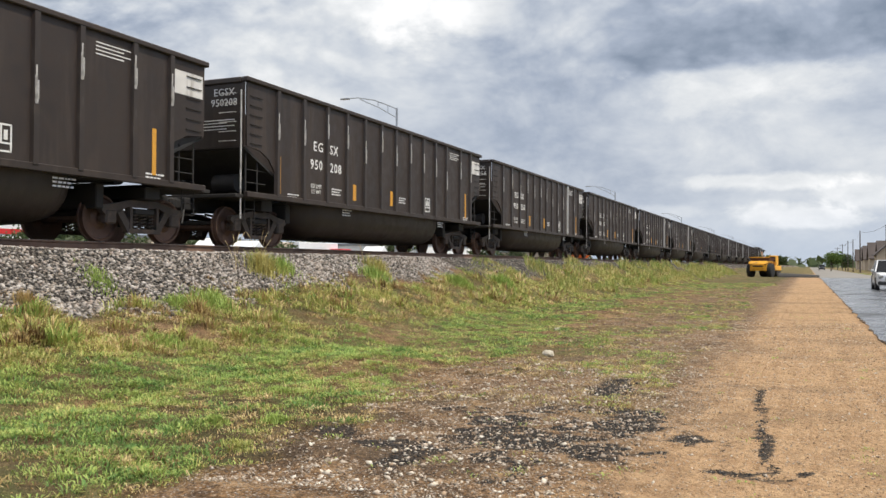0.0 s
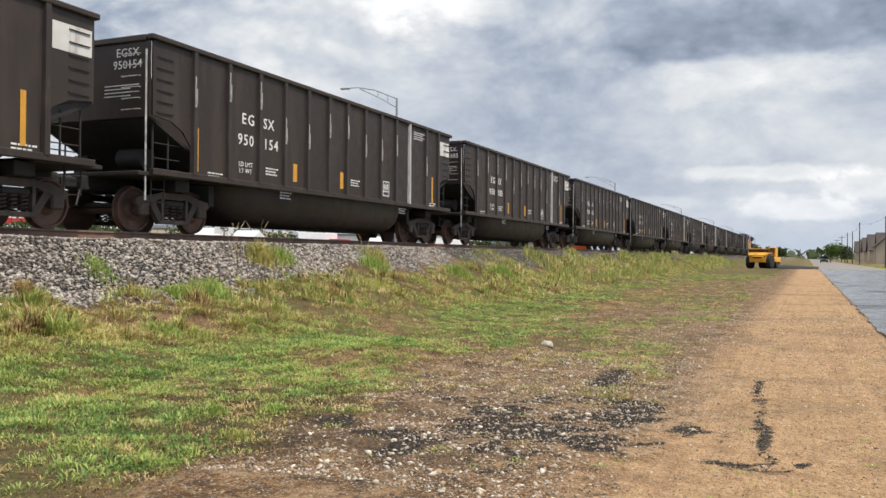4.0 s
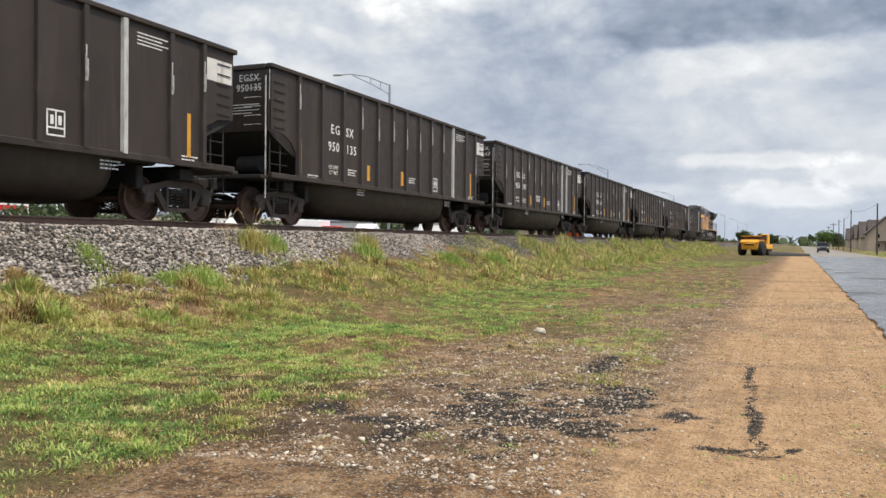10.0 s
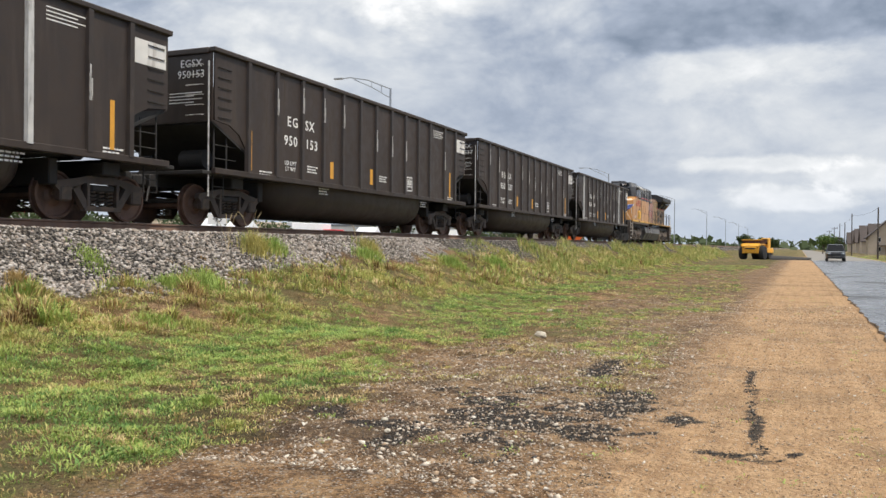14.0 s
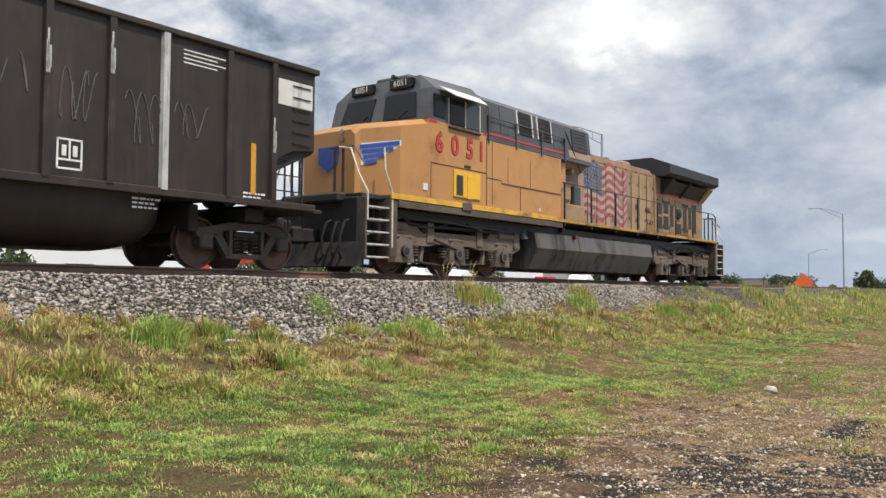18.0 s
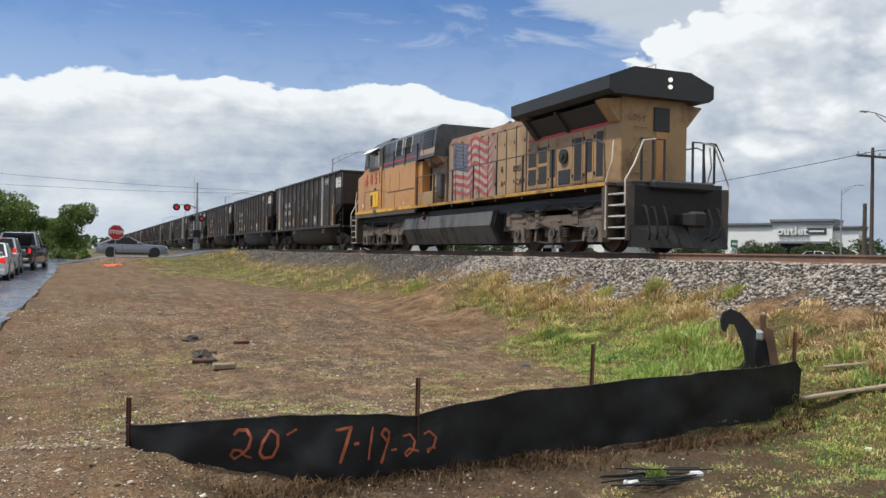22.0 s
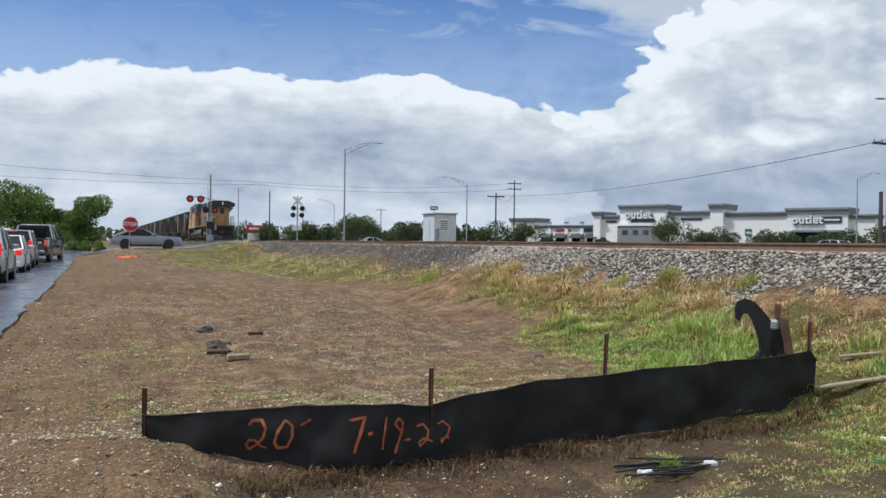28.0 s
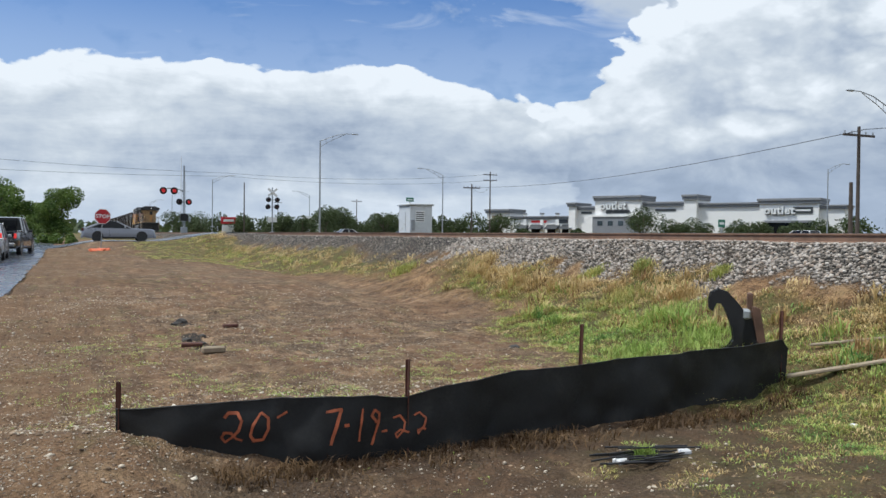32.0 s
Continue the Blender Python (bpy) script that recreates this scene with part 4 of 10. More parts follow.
    hgt = w.m("ADD", w.m("ADD", w.m("MULTIPLY", fine, 0.6), w.m("ADD", w.m("MULTIPLY", clod.outputs["Distance"], -0.7), w.m("MULTIPLY", grit.outputs["Distance"], -0.35))), w.m("ADD", w.m("MULTIPLY", mid, 0.5), w.m("ADD", w.m("MULTIPLY", peb, 0.5), w.m("MULTIPLY", w.m("MULTIPLY", ballast, w.ramp(lumps.outputs["Distance"], 0.6, 0.0)), 1.6))))
    b = w.n("ShaderNodeBump", ins={"Strength": 0.9, "Distance": 0.05, "Height": hgt})
    w.t.links.new(b.outputs[0], p.inputs["Normal"])
    w.n("ShaderNodeOutputMaterial", ins={0: p.outputs[0]})
    return mat


M["ground_soil"] = ground_material()


def steps(*spans):
    """Coordinates along an axis: spans of (from, to, step)."""
    out = []
    for a, b, s in spans:
        k = max(1, round((b - a) / s))
        out += [a + (b - a) * i / k for i in range(k)]
    return out + [spans[-1][1]]


def build_ground():
    xs = steps((-2500, -400, 300), (-400, -70, 30), (-70, -18, 4), (-18, -12, 0.6), (-12, -5, 0.12), (-5, 1.6, 0.09), (1.6, 9, 1.2), (9, 14, 0.8), (14, 60, 6), (60, 400, 40), (400, 2500, 300))
    ys = steps((-3000, -400, 300), (-400, -110, 20), (-110, -55, 1.2), (-55, -26, 0.5), (-26, -13, 0.16), (-13, -4, 0.10), (-4, 4, 0.16), (4, 12, 0.09), (12, 26, 0.16), (26, 60, 0.5), (60, 140, 2.0), (140, 500, 30), (500, 3000, 300))
    nx, ny = len(xs), len(ys)
    co, cols, cols2 = [], [], []
    for y in ys:
        for x in xs:
            far = abs(x) > 70 or abs(y) > 150
            co.append((x, y, bank(x, y) if far else height(x, y)))
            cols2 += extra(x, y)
            if far:
                cols += [0.9 if not ROAD0 - 0.3 < x < ROAD1 else 0.0, 0, 0, 1]
            else:
                g, gr, gv, cr = cover(x, y)
                cols += [g, gv, cr, 1]
    faces = [(j * nx + i, j * nx + i + 1, (j + 1) * nx + i + 1, (j + 1) * nx + i) for j in range(ny - 1) for i in range(nx - 1)]
    me = bpy.data.meshes.new("ground")
    me.from_pydata(co, [], faces)
    at_ = me.color_attributes.new("cover", "FLOAT_COLOR", "POINT")
    at_.data.foreach_set("color", cols)
    at_ = me.color_attributes.new("cover2", "FLOAT_COLOR", "POINT")
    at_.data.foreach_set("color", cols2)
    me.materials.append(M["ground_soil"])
    me.polygons.foreach_set("use_smooth", [True] * len(me.polygons))
    tagged(new("ground", me), "uneven verge of grass, sandy earth and gravel beside a railway bank", "ground", kind="structure")


build_ground()


def strip(g, x0, x1, y0, y1, z, dy=4.0, wob0=0.0, wob1=0.0, thick=0.06, raised=False):
    """A slab of road with ragged edges."""
    n = max(2, int((y1 - y0) / dy))
    rows = []
    for k in range(n + 1):
        y = y0 + (y1 - y0) * k / n
        a = x0 + wob0 * (noise.noise(Vector((0, y * 0.8, 1))) + 0.5 * noise.noise(Vector((0, y * 3.1, 2))))
        b = x1 + wob1 * noise.noise(Vector((0, y * 0.7, 4)))
        a -= 0.35 * smooth01((-12 - y) / 16.0) if raised else 0.0
        e = z + (lift(y) if raised else 0.0)
        rows.append([(a, y, e), (b, y, e), (b, y, e - thick), (a, y, e - thick)])
    g.loft(rows)


def build_roads():
    g = G()
    strip(g, ROAD0, ROAD1, -60.0, 108.0, 0.03, 0.35, 0.12, 0.15, raised=True)
    tagged(new("road", mesh_of("road", g, "road")), "wet dark asphalt road with a ragged broken edge", "road", kind="structure")
    g = G()
    strip(g, ROAD0 - 0.2, ROAD1 + 0.3, 108.0, 1500.0, 0.026, 20.0)
    tagged(new("road_north", mesh_of("road_north", g, "road_dry")), "pale dry asphalt road running on to the distance", "road", kind="structure")
    g = G()
    strip(g, ROAD0 - 0.1, ROAD1, -900.0, -76.0, 0.026, 20.0, raised=True)
    tagged(new("road_south", mesh_of("road_south", g, "road")), "damp asphalt road beyond the junction", "road", kind="structure")
    # the side road: from the junction over the crossing
    g = G()
    rows = []
    for k in range(40):
        x = ROAD1 - k * 0.95
        w0 = 4.2 + 3.2 * smooth01((x + 2.0) / 5.0)
        z = max(0.034, bank(x, CROSS) + 0.034) if x > -18 else 1.12
        if x < -11:
            z = 1.80 if x > -16 else 1.80 - 0.7 * smooth01((-16 - x) / 6)
        rows.append([(x, CROSS - w0, z), (x, CROSS + w0, z), (x, CROSS + w0, z - 0.05), (x, CROSS - w0, z - 0.05)])
    g.loft(rows)
    tagged(new("road_crossing", mesh_of("road_crossing", g, "road")), "side road of grey asphalt climbing to the level crossing", "road", kind="structure")
    g = G()
    strip(g, -58.0, -33.0, -1200.0, 1200.0, 1.12, 40.0)
    tagged(new("highway", mesh_of("highway", g, "road_dry")), "wide concrete highway beyond the railway", "road", kind="structure")


build_roads()


# ---- track ----
def build_track():
    prof = [(-0.07, 0.0), (0.07, 0.0), (0.07, 0.012), (0.012, 0.03), (0.010, 0.125), (0.036, 0.138), (0.036, 0.168), (-0.036, 0.168), (-0.036, 0.138), (-0.010, 0.125), (-0.012, 0.03), (-0.07, 0.012)]
    for side in (-1, 1):
        x = TRACK + side * 0.755
        rail = thing("rail", "rust-brown steel rail on wooden sleepers", "rail", group="rails of the track", kind="structure",
                     g=G().prism([(x + a, RAIL - 0.172 + b) for a, b in prof], -900, 900), mat="rail_rust")
        part("railhead", G().box(x - 0.033, x + 0.033, -900, 900, RAIL - 0.004, RAIL), "rail_head", rail, "polished running surface")
    tie = mesh_of("tie", G().box(-1.3, 1.3, -0.115, 0.115, -0.18, 0.0, 0.01), "tie_wood")
    rng = random.Random(3)
    bed = thing("track_bed", "crushed-stone track bed with half-buried sleepers", "track bed", kind="structure",
                g=G().box(TRACK - 1.25, TRACK + 1.25, -900, 900, 1.45, 1.60), mat="stone_grey")
    for i in range(240):
        y = -48 + i * 0.5
        part("sleeper", tie, None, bed, m=pose(TRACK + rng.uniform(-0.03, 0.03), y, RAIL - 0.175, 0, 0, rng.uniform(-1, 1)))


build_track()


def scatter_rocks(name, spots, mat, label, category, flat=0.75, seed=5, cheap=False):
    """Many small broken stones in one mesh."""
    rng = np.random.default_rng(seed)
    bm = bmesh.new()
    bmesh.ops.create_icosphere(bm, subdivisions=1, radius=1.0)
    base = np.array([v.co for v in bm.verts])
    bm.verts.index_update()
    tri = np.array([[v.index for v in f.verts] for f in bm.faces])
    bm.free()
    if cheap:
        # eight faces are enough for crumbs and pebbles
        base = np.array([(1, 0.2, 0.1), (-1, -0.2, 0.1), (0.2, 1, 0), (-0.2, -1, 0), (0.25, 0.1, 0.9), (0, 0, -0.8)], dtype=float)
        tri = np.array([(0, 2, 4), (2, 1, 4), (1, 3, 4), (3, 0, 4), (2, 0, 5), (1, 2, 5), (3, 1, 5), (0, 3, 5)])
    n, k = len(spots), len(base)
    spots = np.array(spots)
    s = spots[:, 3:4, None] * (0.6 + 0.65 * rng.random((n, 1, 3))) * np.array([1, 1, flat])
    jit = 1 + 0.28 * (rng.random((n, k, 1)) - 0.5)
    ang = rng.random(n) * 6.283
    tilt = (rng.random(n) - 0.5) * 1.6
    v = base[None] * jit * s
    c, q = np.cos(tilt)[:, None], np.sin(tilt)[:, None]
    v = np.stack([v[..., 0], v[..., 1] * c - v[..., 2] * q, v[..., 1] * q + v[..., 2] * c], -1)
    c, q = np.cos(ang)[:, None], np.sin(ang)[:, None]
    v = np.stack([v[..., 0] * c - v[..., 1] * q, v[..., 0] * q + v[..., 1] * c, v[..., 2]], -1)
    v += spots[:, None, :3]
    f = (tri[None] + (np.arange(n) * k)[:, None, None]).reshape(-1, 3)
    return tri_mesh(name, v.reshape(-1, 3), f, mat, label, category)


def tri_mesh(name, v, f, mat, label, category, kind="stuff"):
    me = bpy.data.meshes.new(name)
    me.vertices.add(len(v))
    me.vertices.foreach_set("co", np.asarray(v, dtype=np.float32).ravel())
    me.loops.add(f.size)
    me.loops.foreach_set("vertex_index", f.ravel().astype(np.int32))
    me.polygons.add(len(f))
    w = f.shape[1]
    me.polygons.foreach_set("loop_start", np.arange(0, f.size, w, dtype=np.int32))
    me.polygons.foreach_set("loop_total", np.full(len(f), w, dtype=np.int32))
    me.update(calc_edges=True)
    me.materials.append(M[mat])
    return tagged(new(name, me), label, category, kind=kind)


def build_ballast():
    rng = random.Random(11)
    spots = []
    for i in range(46000):
        y = rng.uniform(-24, 26) if i < 40000 else rng.uniform(-60, 52)
        x = rng.uniform(-12.0, -9.0)
        if rng.random() > extra(x, y)[0]:
            continue
        spots.append((x, y, height(x, y) + 0.008, rng.uniform(0.021, 0.043)))
    scatter_rocks("ballast", spots, "ballast_stone", "grey crushed-stone railway ballast on the bank", "ballast", seed=7)
    # stones that rolled down the bank, and pebbles in the gravel
    spots = []
    for i in range(90000):
        near = rng.random()
        x, y = rng.uniform(-6, 1.1), rng.choice((4.5 + 7.0 * near ** 1.3, 4.5 + 20 * near ** 1.3, -4.8 - 5.0 * near, -4.8 - 17 * near))
        g, gr, gv, cr = cover(x, y)
        ex = extra(x, y)
        if rng.random() > gv * 0.85 + 0.14 - 0.10 * ex[1] or g > 0.6 or rng.random() < 0.72 * ex[1]:
            continue
        k = rng.random()
        r = rng.uniform(0.005, 0.011) if k < 0.72 else rng.uniform(0.011, 0.020) if k < 0.96 else rng.uniform(0.020, 0.034)
        spots.append((x, y, height(x, y) + 0.003, r * (1.0 if x < -1.2 or y < 0 else 0.7)))
    scatter_rocks("gravel", spots, "gravel_stone", "loose pale and brown gravel on bare earth", "gravel", 0.65, 9, True)
    spots = []
    for i in range(15000):
        near = rng.random() ** 2.0
        if i % 2:
            x, y = rng.uniform(-1.6, 1.15), 4.6 + 18.0 * near
        else:
            x, y = rng.uniform(-7.0, 1.0), -7.6 - 16.0 * near
        spots.append((x, y, height(x, y) + 0.002, rng.uniform(0.004, 0.009) * (1 + 2 * near)))
    scatter_rocks("grit", spots, "grit_stone", "scattered dark and pale grit on sandy earth", "grit", 0.6, 12, True)
    spots = []
    for i in range(60000):
        x, y = rng.uniform(-4.2, 0.4), 4.9 + 5.4 * rng.random() ** 1.2
        if cover(x, y)[3] > rng.uniform(0.15, 0.9) or (-3.2 < x < -1.2 and rng.random() < 0.02):
            spots.append((x, y, height(x, y) + 0.003, rng.uniform(0.003, 0.008) if rng.random() < 0.95 else rng.uniform(0.010, 0.022)))
    scatter_rocks("asphalt_crumbs", spots, "asphalt_crumb", "black crumbs of broken asphalt lying on gravel", "asphalt crumbs", 0.6, 10, True)


build_ballast()


def build_clods():
    """Crumbled earth that breaks up the bare ground."""
    rng = random.Random(21)
    brown, tan = [], []
    while len(brown) < 8000:
        near = rng.random()
        x, y = rng.uniform(-8.5, 1.0), -4.6 - 13.5 * near ** 1.4
        if cover(x, y)[0] < 0.55 and extra(x, y)[1] < 0.35:
            brown.append((x, y, height(x, y) - 0.002, rng.uniform(0.007, 0.017) * (1 + 0.9 * near) if rng.random() < 0.93 else rng.uniform(0.020, 0.040)))
    while len(tan) < 8000:
        near = rng.random()
        x, y = rng.uniform(-5.5, 1.15), 4.6 + 16.0 * near ** 2.0
        if cover(x, y)[0] < 0.6:
            (tan if x > -1.7 + 0.8 * noise.noise(Vector((x, y, 1))) else tan if rng.random() < 0.4 else brown).append((x, y, height(x, y) - 0.002, rng.uniform(0.005, 0.012) * (1 + 0.9 * near)))
    scatter_rocks("earth_clods", brown, "clod_soil", "brown crumbled earth on the bare yard", "earth", 0.6, 31, True)
    scatter_rocks("sand_clods", tan, "clod_sand", "tan crumbs of sandy soil beside the road", "earth", 0.6, 32, True)


build_clods()


# ---- train ----
PITCH, BODY = 16.35, 14.9
HALF = 1.55           # half width of a wagon
SILL, TOP = 2.93 - RAIL, 5.70 - RAIL


def wheelset(parent, x_half, y, r, mats=("wheel_steel", "tread")):
    """An axle with two wheels; its own space turns about the axle."""
    ax = part("wheelset", G().cyl((-x_half, 0, 0), (x_half, 0, 0), 0.085, 10), mats[0], parent, m=pose(0, y, r))
    for s in (-1, 1):
        a, b = (s * 0.70, s * 0.835)
        part("wheel", G().ring_x(0, 0, a, b, [(0, 0.10), (0, r + 0.025), (0.22, r + 0.025), (0.25, r), (0.95, r - 0.006), (1.0, r - 0.05), (0.72, r - 0.07), (0.60, 0.22), (1.0, 0.15), (1.0, 0.10)], 26), mats[0], ax, smooth=True)
        g = G()
        for k in range(3):
            a_ = k * 2.094
            g.cyl((s * 0.84, 0.055 * math.cos(a_), 0.055 * math.sin(a_)), (s * 1.10, 0.055 * math.cos(a_), 0.055 * math.sin(a_)), 0.016, 6)
        g.cyl((s * 0.83, 0, 0), (s * 1.08, 0, 0), 0.10, 14)
        part("bearing_cap", g, "truck_steel", ax)
    return ax


SPRING = mesh_of("spring", G().tube([(0.075 * math.cos(k * 0.9), 0.075 * math.sin(k * 0.9), 0.0098 * k) for k in range(30)], 0.019, 4), "truck_steel")


def freight_truck(parent, yc):
    tr = part("bogie", G().box(-0.95, 0.95, -0.18, 0.18, 0.42, 0.62, 0.03), "grime", parent, m=pose(0, yc, 0))
    for s in (-1, 1):
        x0, x1 = sorted((s * 0.96, s * 1.08))
        out = [(-1.12, 0.60), (-1.08, 0.70), (-0.70, 0.76), (-0.36, 0.84), (0.36, 0.84), (0.70, 0.76), (1.08, 0.70), (1.12, 0.60), (1.02, 0.52), (0.74, 0.56), (0.44, 0.70), (-0.44, 0.70), (-0.74, 0.56), (-1.02, 0.52)]
        g = G().prism(out, x0, x1, "x")
        g.prism([(-0.46, 0.18), (0.46, 0.18), (0.40, 0.27), (-0.40, 0.27)], x0, x1 + 0.01, "x")
        for t in (-1, 1):
            g.box(x0 - 0.02, x1 + 0.02, *sorted((t * 0.74, t * 1.02)), 0.34, 0.62, 0.03)
            g.prism([(t * 0.74, 0.60), (t * 0.58, 0.64), (t * 0.33, 0.27), (t * 0.44, 0.19)][::t], x0, x1, "x")
            g.prism([(t * 0.40, 0.72), (t * 0.33, 0.72), (t * 0.33, 0.26), (t * 0.40, 0.26)][::t], x0 - 0.015, x1 + 0.015, "x")
        part("side_frame", g, "truck_steel", tr)
        for k in range(3):
            part("spring", SPRING, None, tr, m=pose(s * 1.0, -0.21 + 0.21 * k, 0.27))
        part("bolster_end", G().box(*sorted((s * 0.9, s * 1.10)), -0.29, 0.29, 0.55, 0.68, 0.03), "grime", tr)
        part("brake_shoe", G().box(*sorted((s * 0.68, s * 0.84)), -0.42, -0.34, 0.3, 0.62, 0.02), "grime", tr)
    return tr


def coal_body_meshes():
    """Shared meshes of the wagons; y runs from the leading end (0) to BODY."""
    me = {}
    ribs = [1.22, 2.36, 3.50, 4.54, 5.58, 6.60, 7.57, 8.60, 9.60, 10.60, 11.55, 12.83, 13.84]
    me["ribs"] = ribs
    # side sheet with the corners cut away under the slope sheets
    out = [(1.18, SILL + 0.12), (13.74, SILL + 0.12), (13.74, SILL + 0.62), (14.0, SILL + 0.95), (14.35, SILL + 1.12), (BODY - 0.02, SILL + 1.18), (BODY - 0.02, TOP - 0.06),
           (0.02, TOP - 0.06), (0.02, SILL + 1.18), (0.55, SILL + 1.12), (0.9, SILL + 0.95), (1.18, SILL + 0.62)]
    me["side"] = mesh_of("side_sheet", G().prism(out, -0.02, 0.02, "x"), "car_paint")
    me["side_sill"] = mesh_of("side_sill", G().box(-0.05, 0.07, 0.0, BODY, SILL, SILL + 0.13, 0.012), "car_paint")
    me["chord"] = mesh_of("top_chord", G().box(-0.09, 0.095, -0.06, BODY + 0.06, TOP - 0.11, TOP, 0.02), "car_paint")
    rb = G().loft([[(-0.0, -0.085, z), (0.085, -0.055, z), (0.085, 0.055, z), (0.0, 0.085, z)] for z in (SILL + 0.10, TOP - 0.10)])
    me["rib"] = mesh_of("rib", rb, "rib_paint")
    me["rib_white"] = mesh_of("rib", rb, "rib_white")
    me["end"] = mesh_of("end_sheet", G().box(-HALF + 0.03, HALF - 0.03, -0.02, 0.02, SILL + 1.15, TOP - 0.04), "car_paint")
    me["end_chord"] = mesh_of("end_chord", G().box(-HALF + 0.1, HALF - 0.1, -0.07, 0.05, TOP - 0.13, TOP - 0.002, 0.02), "car_paint")
    sl = G()
    sl.prism([(0.03, SILL + 1.17), (0.03, SILL + 1.11), (2.35, SILL + 0.02), (2.35, SILL + 0.10)], -HALF + 0.05, HALF - 0.05, "x")
    me["slope"] = mesh_of("slope_sheet", sl, "car_inner")
    me["platform"] = mesh_of("end_platform", G().box(-HALF + 0.05, HALF - 0.05, -0.28, 1.2, SILL - 0.02, SILL + 0.06, 0.01), "grime")
    me["floor"] = mesh_of("floor_plate", G().box(-1.2, 1.2, 2.2, BODY - 2.2, SILL + 0.02, SILL + 0.08), "car_inner")
    # the tubs under the floor
    rings = []
    for y, k, wide in ((2.75, 0.0, 0.3), (2.76, 0.40, 0.4), (2.95, 0.68, 0.66), (3.25, 0.88, 0.86), (3.7, 1.0, 1.0), (BODY - 3.7, 1.0, 1.0), (BODY - 3.25, 0.88, 0.86), (BODY - 2.95, 0.68, 0.66), (BODY - 2.76, 0.40, 0.4), (BODY - 2.75, 0.0, 0.3)):
        ring = []
        for i in range(15):
            a = math.pi * i / 14
            d = 0.88 * k + 0.02
            ring.append((-1.36 * wide * math.copysign(abs(math.cos(a)) ** 0.55, math.cos(a)), y, SILL + 0.03 - d * math.sin(a) ** 0.75))
        rings.append(ring)
    me["tub"] = mesh_of("tub", G().loft(rings, caps=False, closed=False), "car_paint", True)
    me["centre_sill"] = mesh_of("centre_sill", G().box(-0.2, 0.2, -0.45, BODY + 0.45, SILL - 0.30, SILL - 0.01, 0.02), "grime")
    me["bolster"] = mesh_of("body_bolster", G().box(-1.3, 1.3, 1.0, 1.44, SILL - 0.26, SILL - 0.01, 0.02).box(-1.1, 1.1, 2.3, 2.5, SILL - 0.5, SILL - 0.02, 0.02), "grime")
    me["rigging"] = mesh_of("brake_rigging", G().box(-0.8, 0.8, 0.2, 2.2, SILL - 0.62, SILL - 0.52, 0.02).tube([(0.5, -0.1, SILL - 0.4), (0.6, 1.2, SILL - 0.5), (0.5, 3.0, SILL - 0.3)], 0.03), "grime")
    cp = G().box(-0.09, 0.09, -0.62, -0.44, SILL - 0.26, SILL - 0.06, 0.02).box(-0.17, 0.17, -0.74, -0.58, SILL - 0.30, SILL - 0.03, 0.05)
    cp.tube([(0.22, -0.5, SILL - 0.3), (0.30, -0.66, SILL - 0.62), (0.16, -0.72, SILL - 0.68), (0.06, -0.73, SILL - 0.4)], 0.025)
    me["coupler"] = mesh_of("coupler", cp, "grime")
    st = G()
    for x in (1.42,):
        st.tube([(x, 0.18, SILL + 0.05), (x, 0.18, SILL + 1.1)], 0.022)
        st.tube([(x, 0.62, SILL + 0.05), (x, 0.62, SILL + 0.95)], 0.022)
        for z in (0.36, 0.66):
            st.tube([(x, 0.18, SILL + z), (x, 0.95, SILL + z)], 0.014)
        st.tube([(x, 0.15, SILL - 0.02), (x, 0.15, SILL - 0.52), (x, 0.52, SILL - 0.52), (x, 0.52, SILL - 0.02)], 0.016)
        st.tube([(x, 0.15, SILL - 0.27), (x, 0.52, SILL - 0.27)], 0.014)
    me["grabs"] = mesh_of("corner_railing", st, "grime")
    x = 1.42
    me["rung"] = mesh_of("grab_iron", G().tube([(x * 1.055, 0.12, 0), (x * 1.12, 0.14, 0), (x * 1.12, 0.58, 0), (x * 1.055, 0.60, 0)], 0.012, 5), "grime")
    br = G()
    for k in range(6):
        br.tube([(1.30, -0.03, SILL + 1.3 + 0.22 * k), (1.30, -0.09, SILL + 1.3 + 0.22 * k), (0.86, -0.09, SILL + 1.3 + 0.22 * k), (0.86, -0.03, SILL + 1.3 + 0.22 * k)], 0.011, 5)
    br.tube([(1.46, -0.05, SILL - 0.5), (1.46, -0.05, TOP - 0.3)], 0.02)
    me["ladder"] = mesh_of("ladder", br, "worn_metal")
    bc = G().cyl((0.35, 0.5, SILL + 0.38), (1.0, 0.5, SILL + 0.38), 0.22, 16)
    me["valve"] = mesh_of("brake_valve", G().box(-0.9, -0.5, 0.35, 0.75, SILL + 0.1, SILL + 0.5, 0.03), "grime")
    me["brake"] = mesh_of("brake_cylinder", bc, "grime", True)
    me["panel"] = mesh_of("white_panel", G().box(0.021, 0.027, 13.96, 14.82, TOP - 0.82, TOP - 0.34), "panel_white")
    me["placard"] = mesh_of("placard", G().box(0.02, 0.026, -0.085, 0.085, 0, 0.45), "mark_yellow")
    me["strip_long"] = mesh_of("yellow_strip", G().box(0.02, 0.026, -0.055, 0.055, 0, 0.92), "mark_yellow")
    fr = G()
    for a in ((-0.2, 0.2, 0, 0.03), (-0.2, 0.2, 0.43, 0.46), (-0.2, -0.17, 0, 0.46), (0.17, 0.2, 0, 0.46), (-0.015, 0.015, 0.16, 0.43), (-0.17, 0.17, 0.13, 0.16), (-0.12, -0.05, 0.2, 0.36), (0.05, 0.12, 0.2, 0.36)):
        fr.box(0.02, 0.025, *a)
    me["label_frame"] = mesh_of("label_frame", fr, "letter_white")
    tx = G()
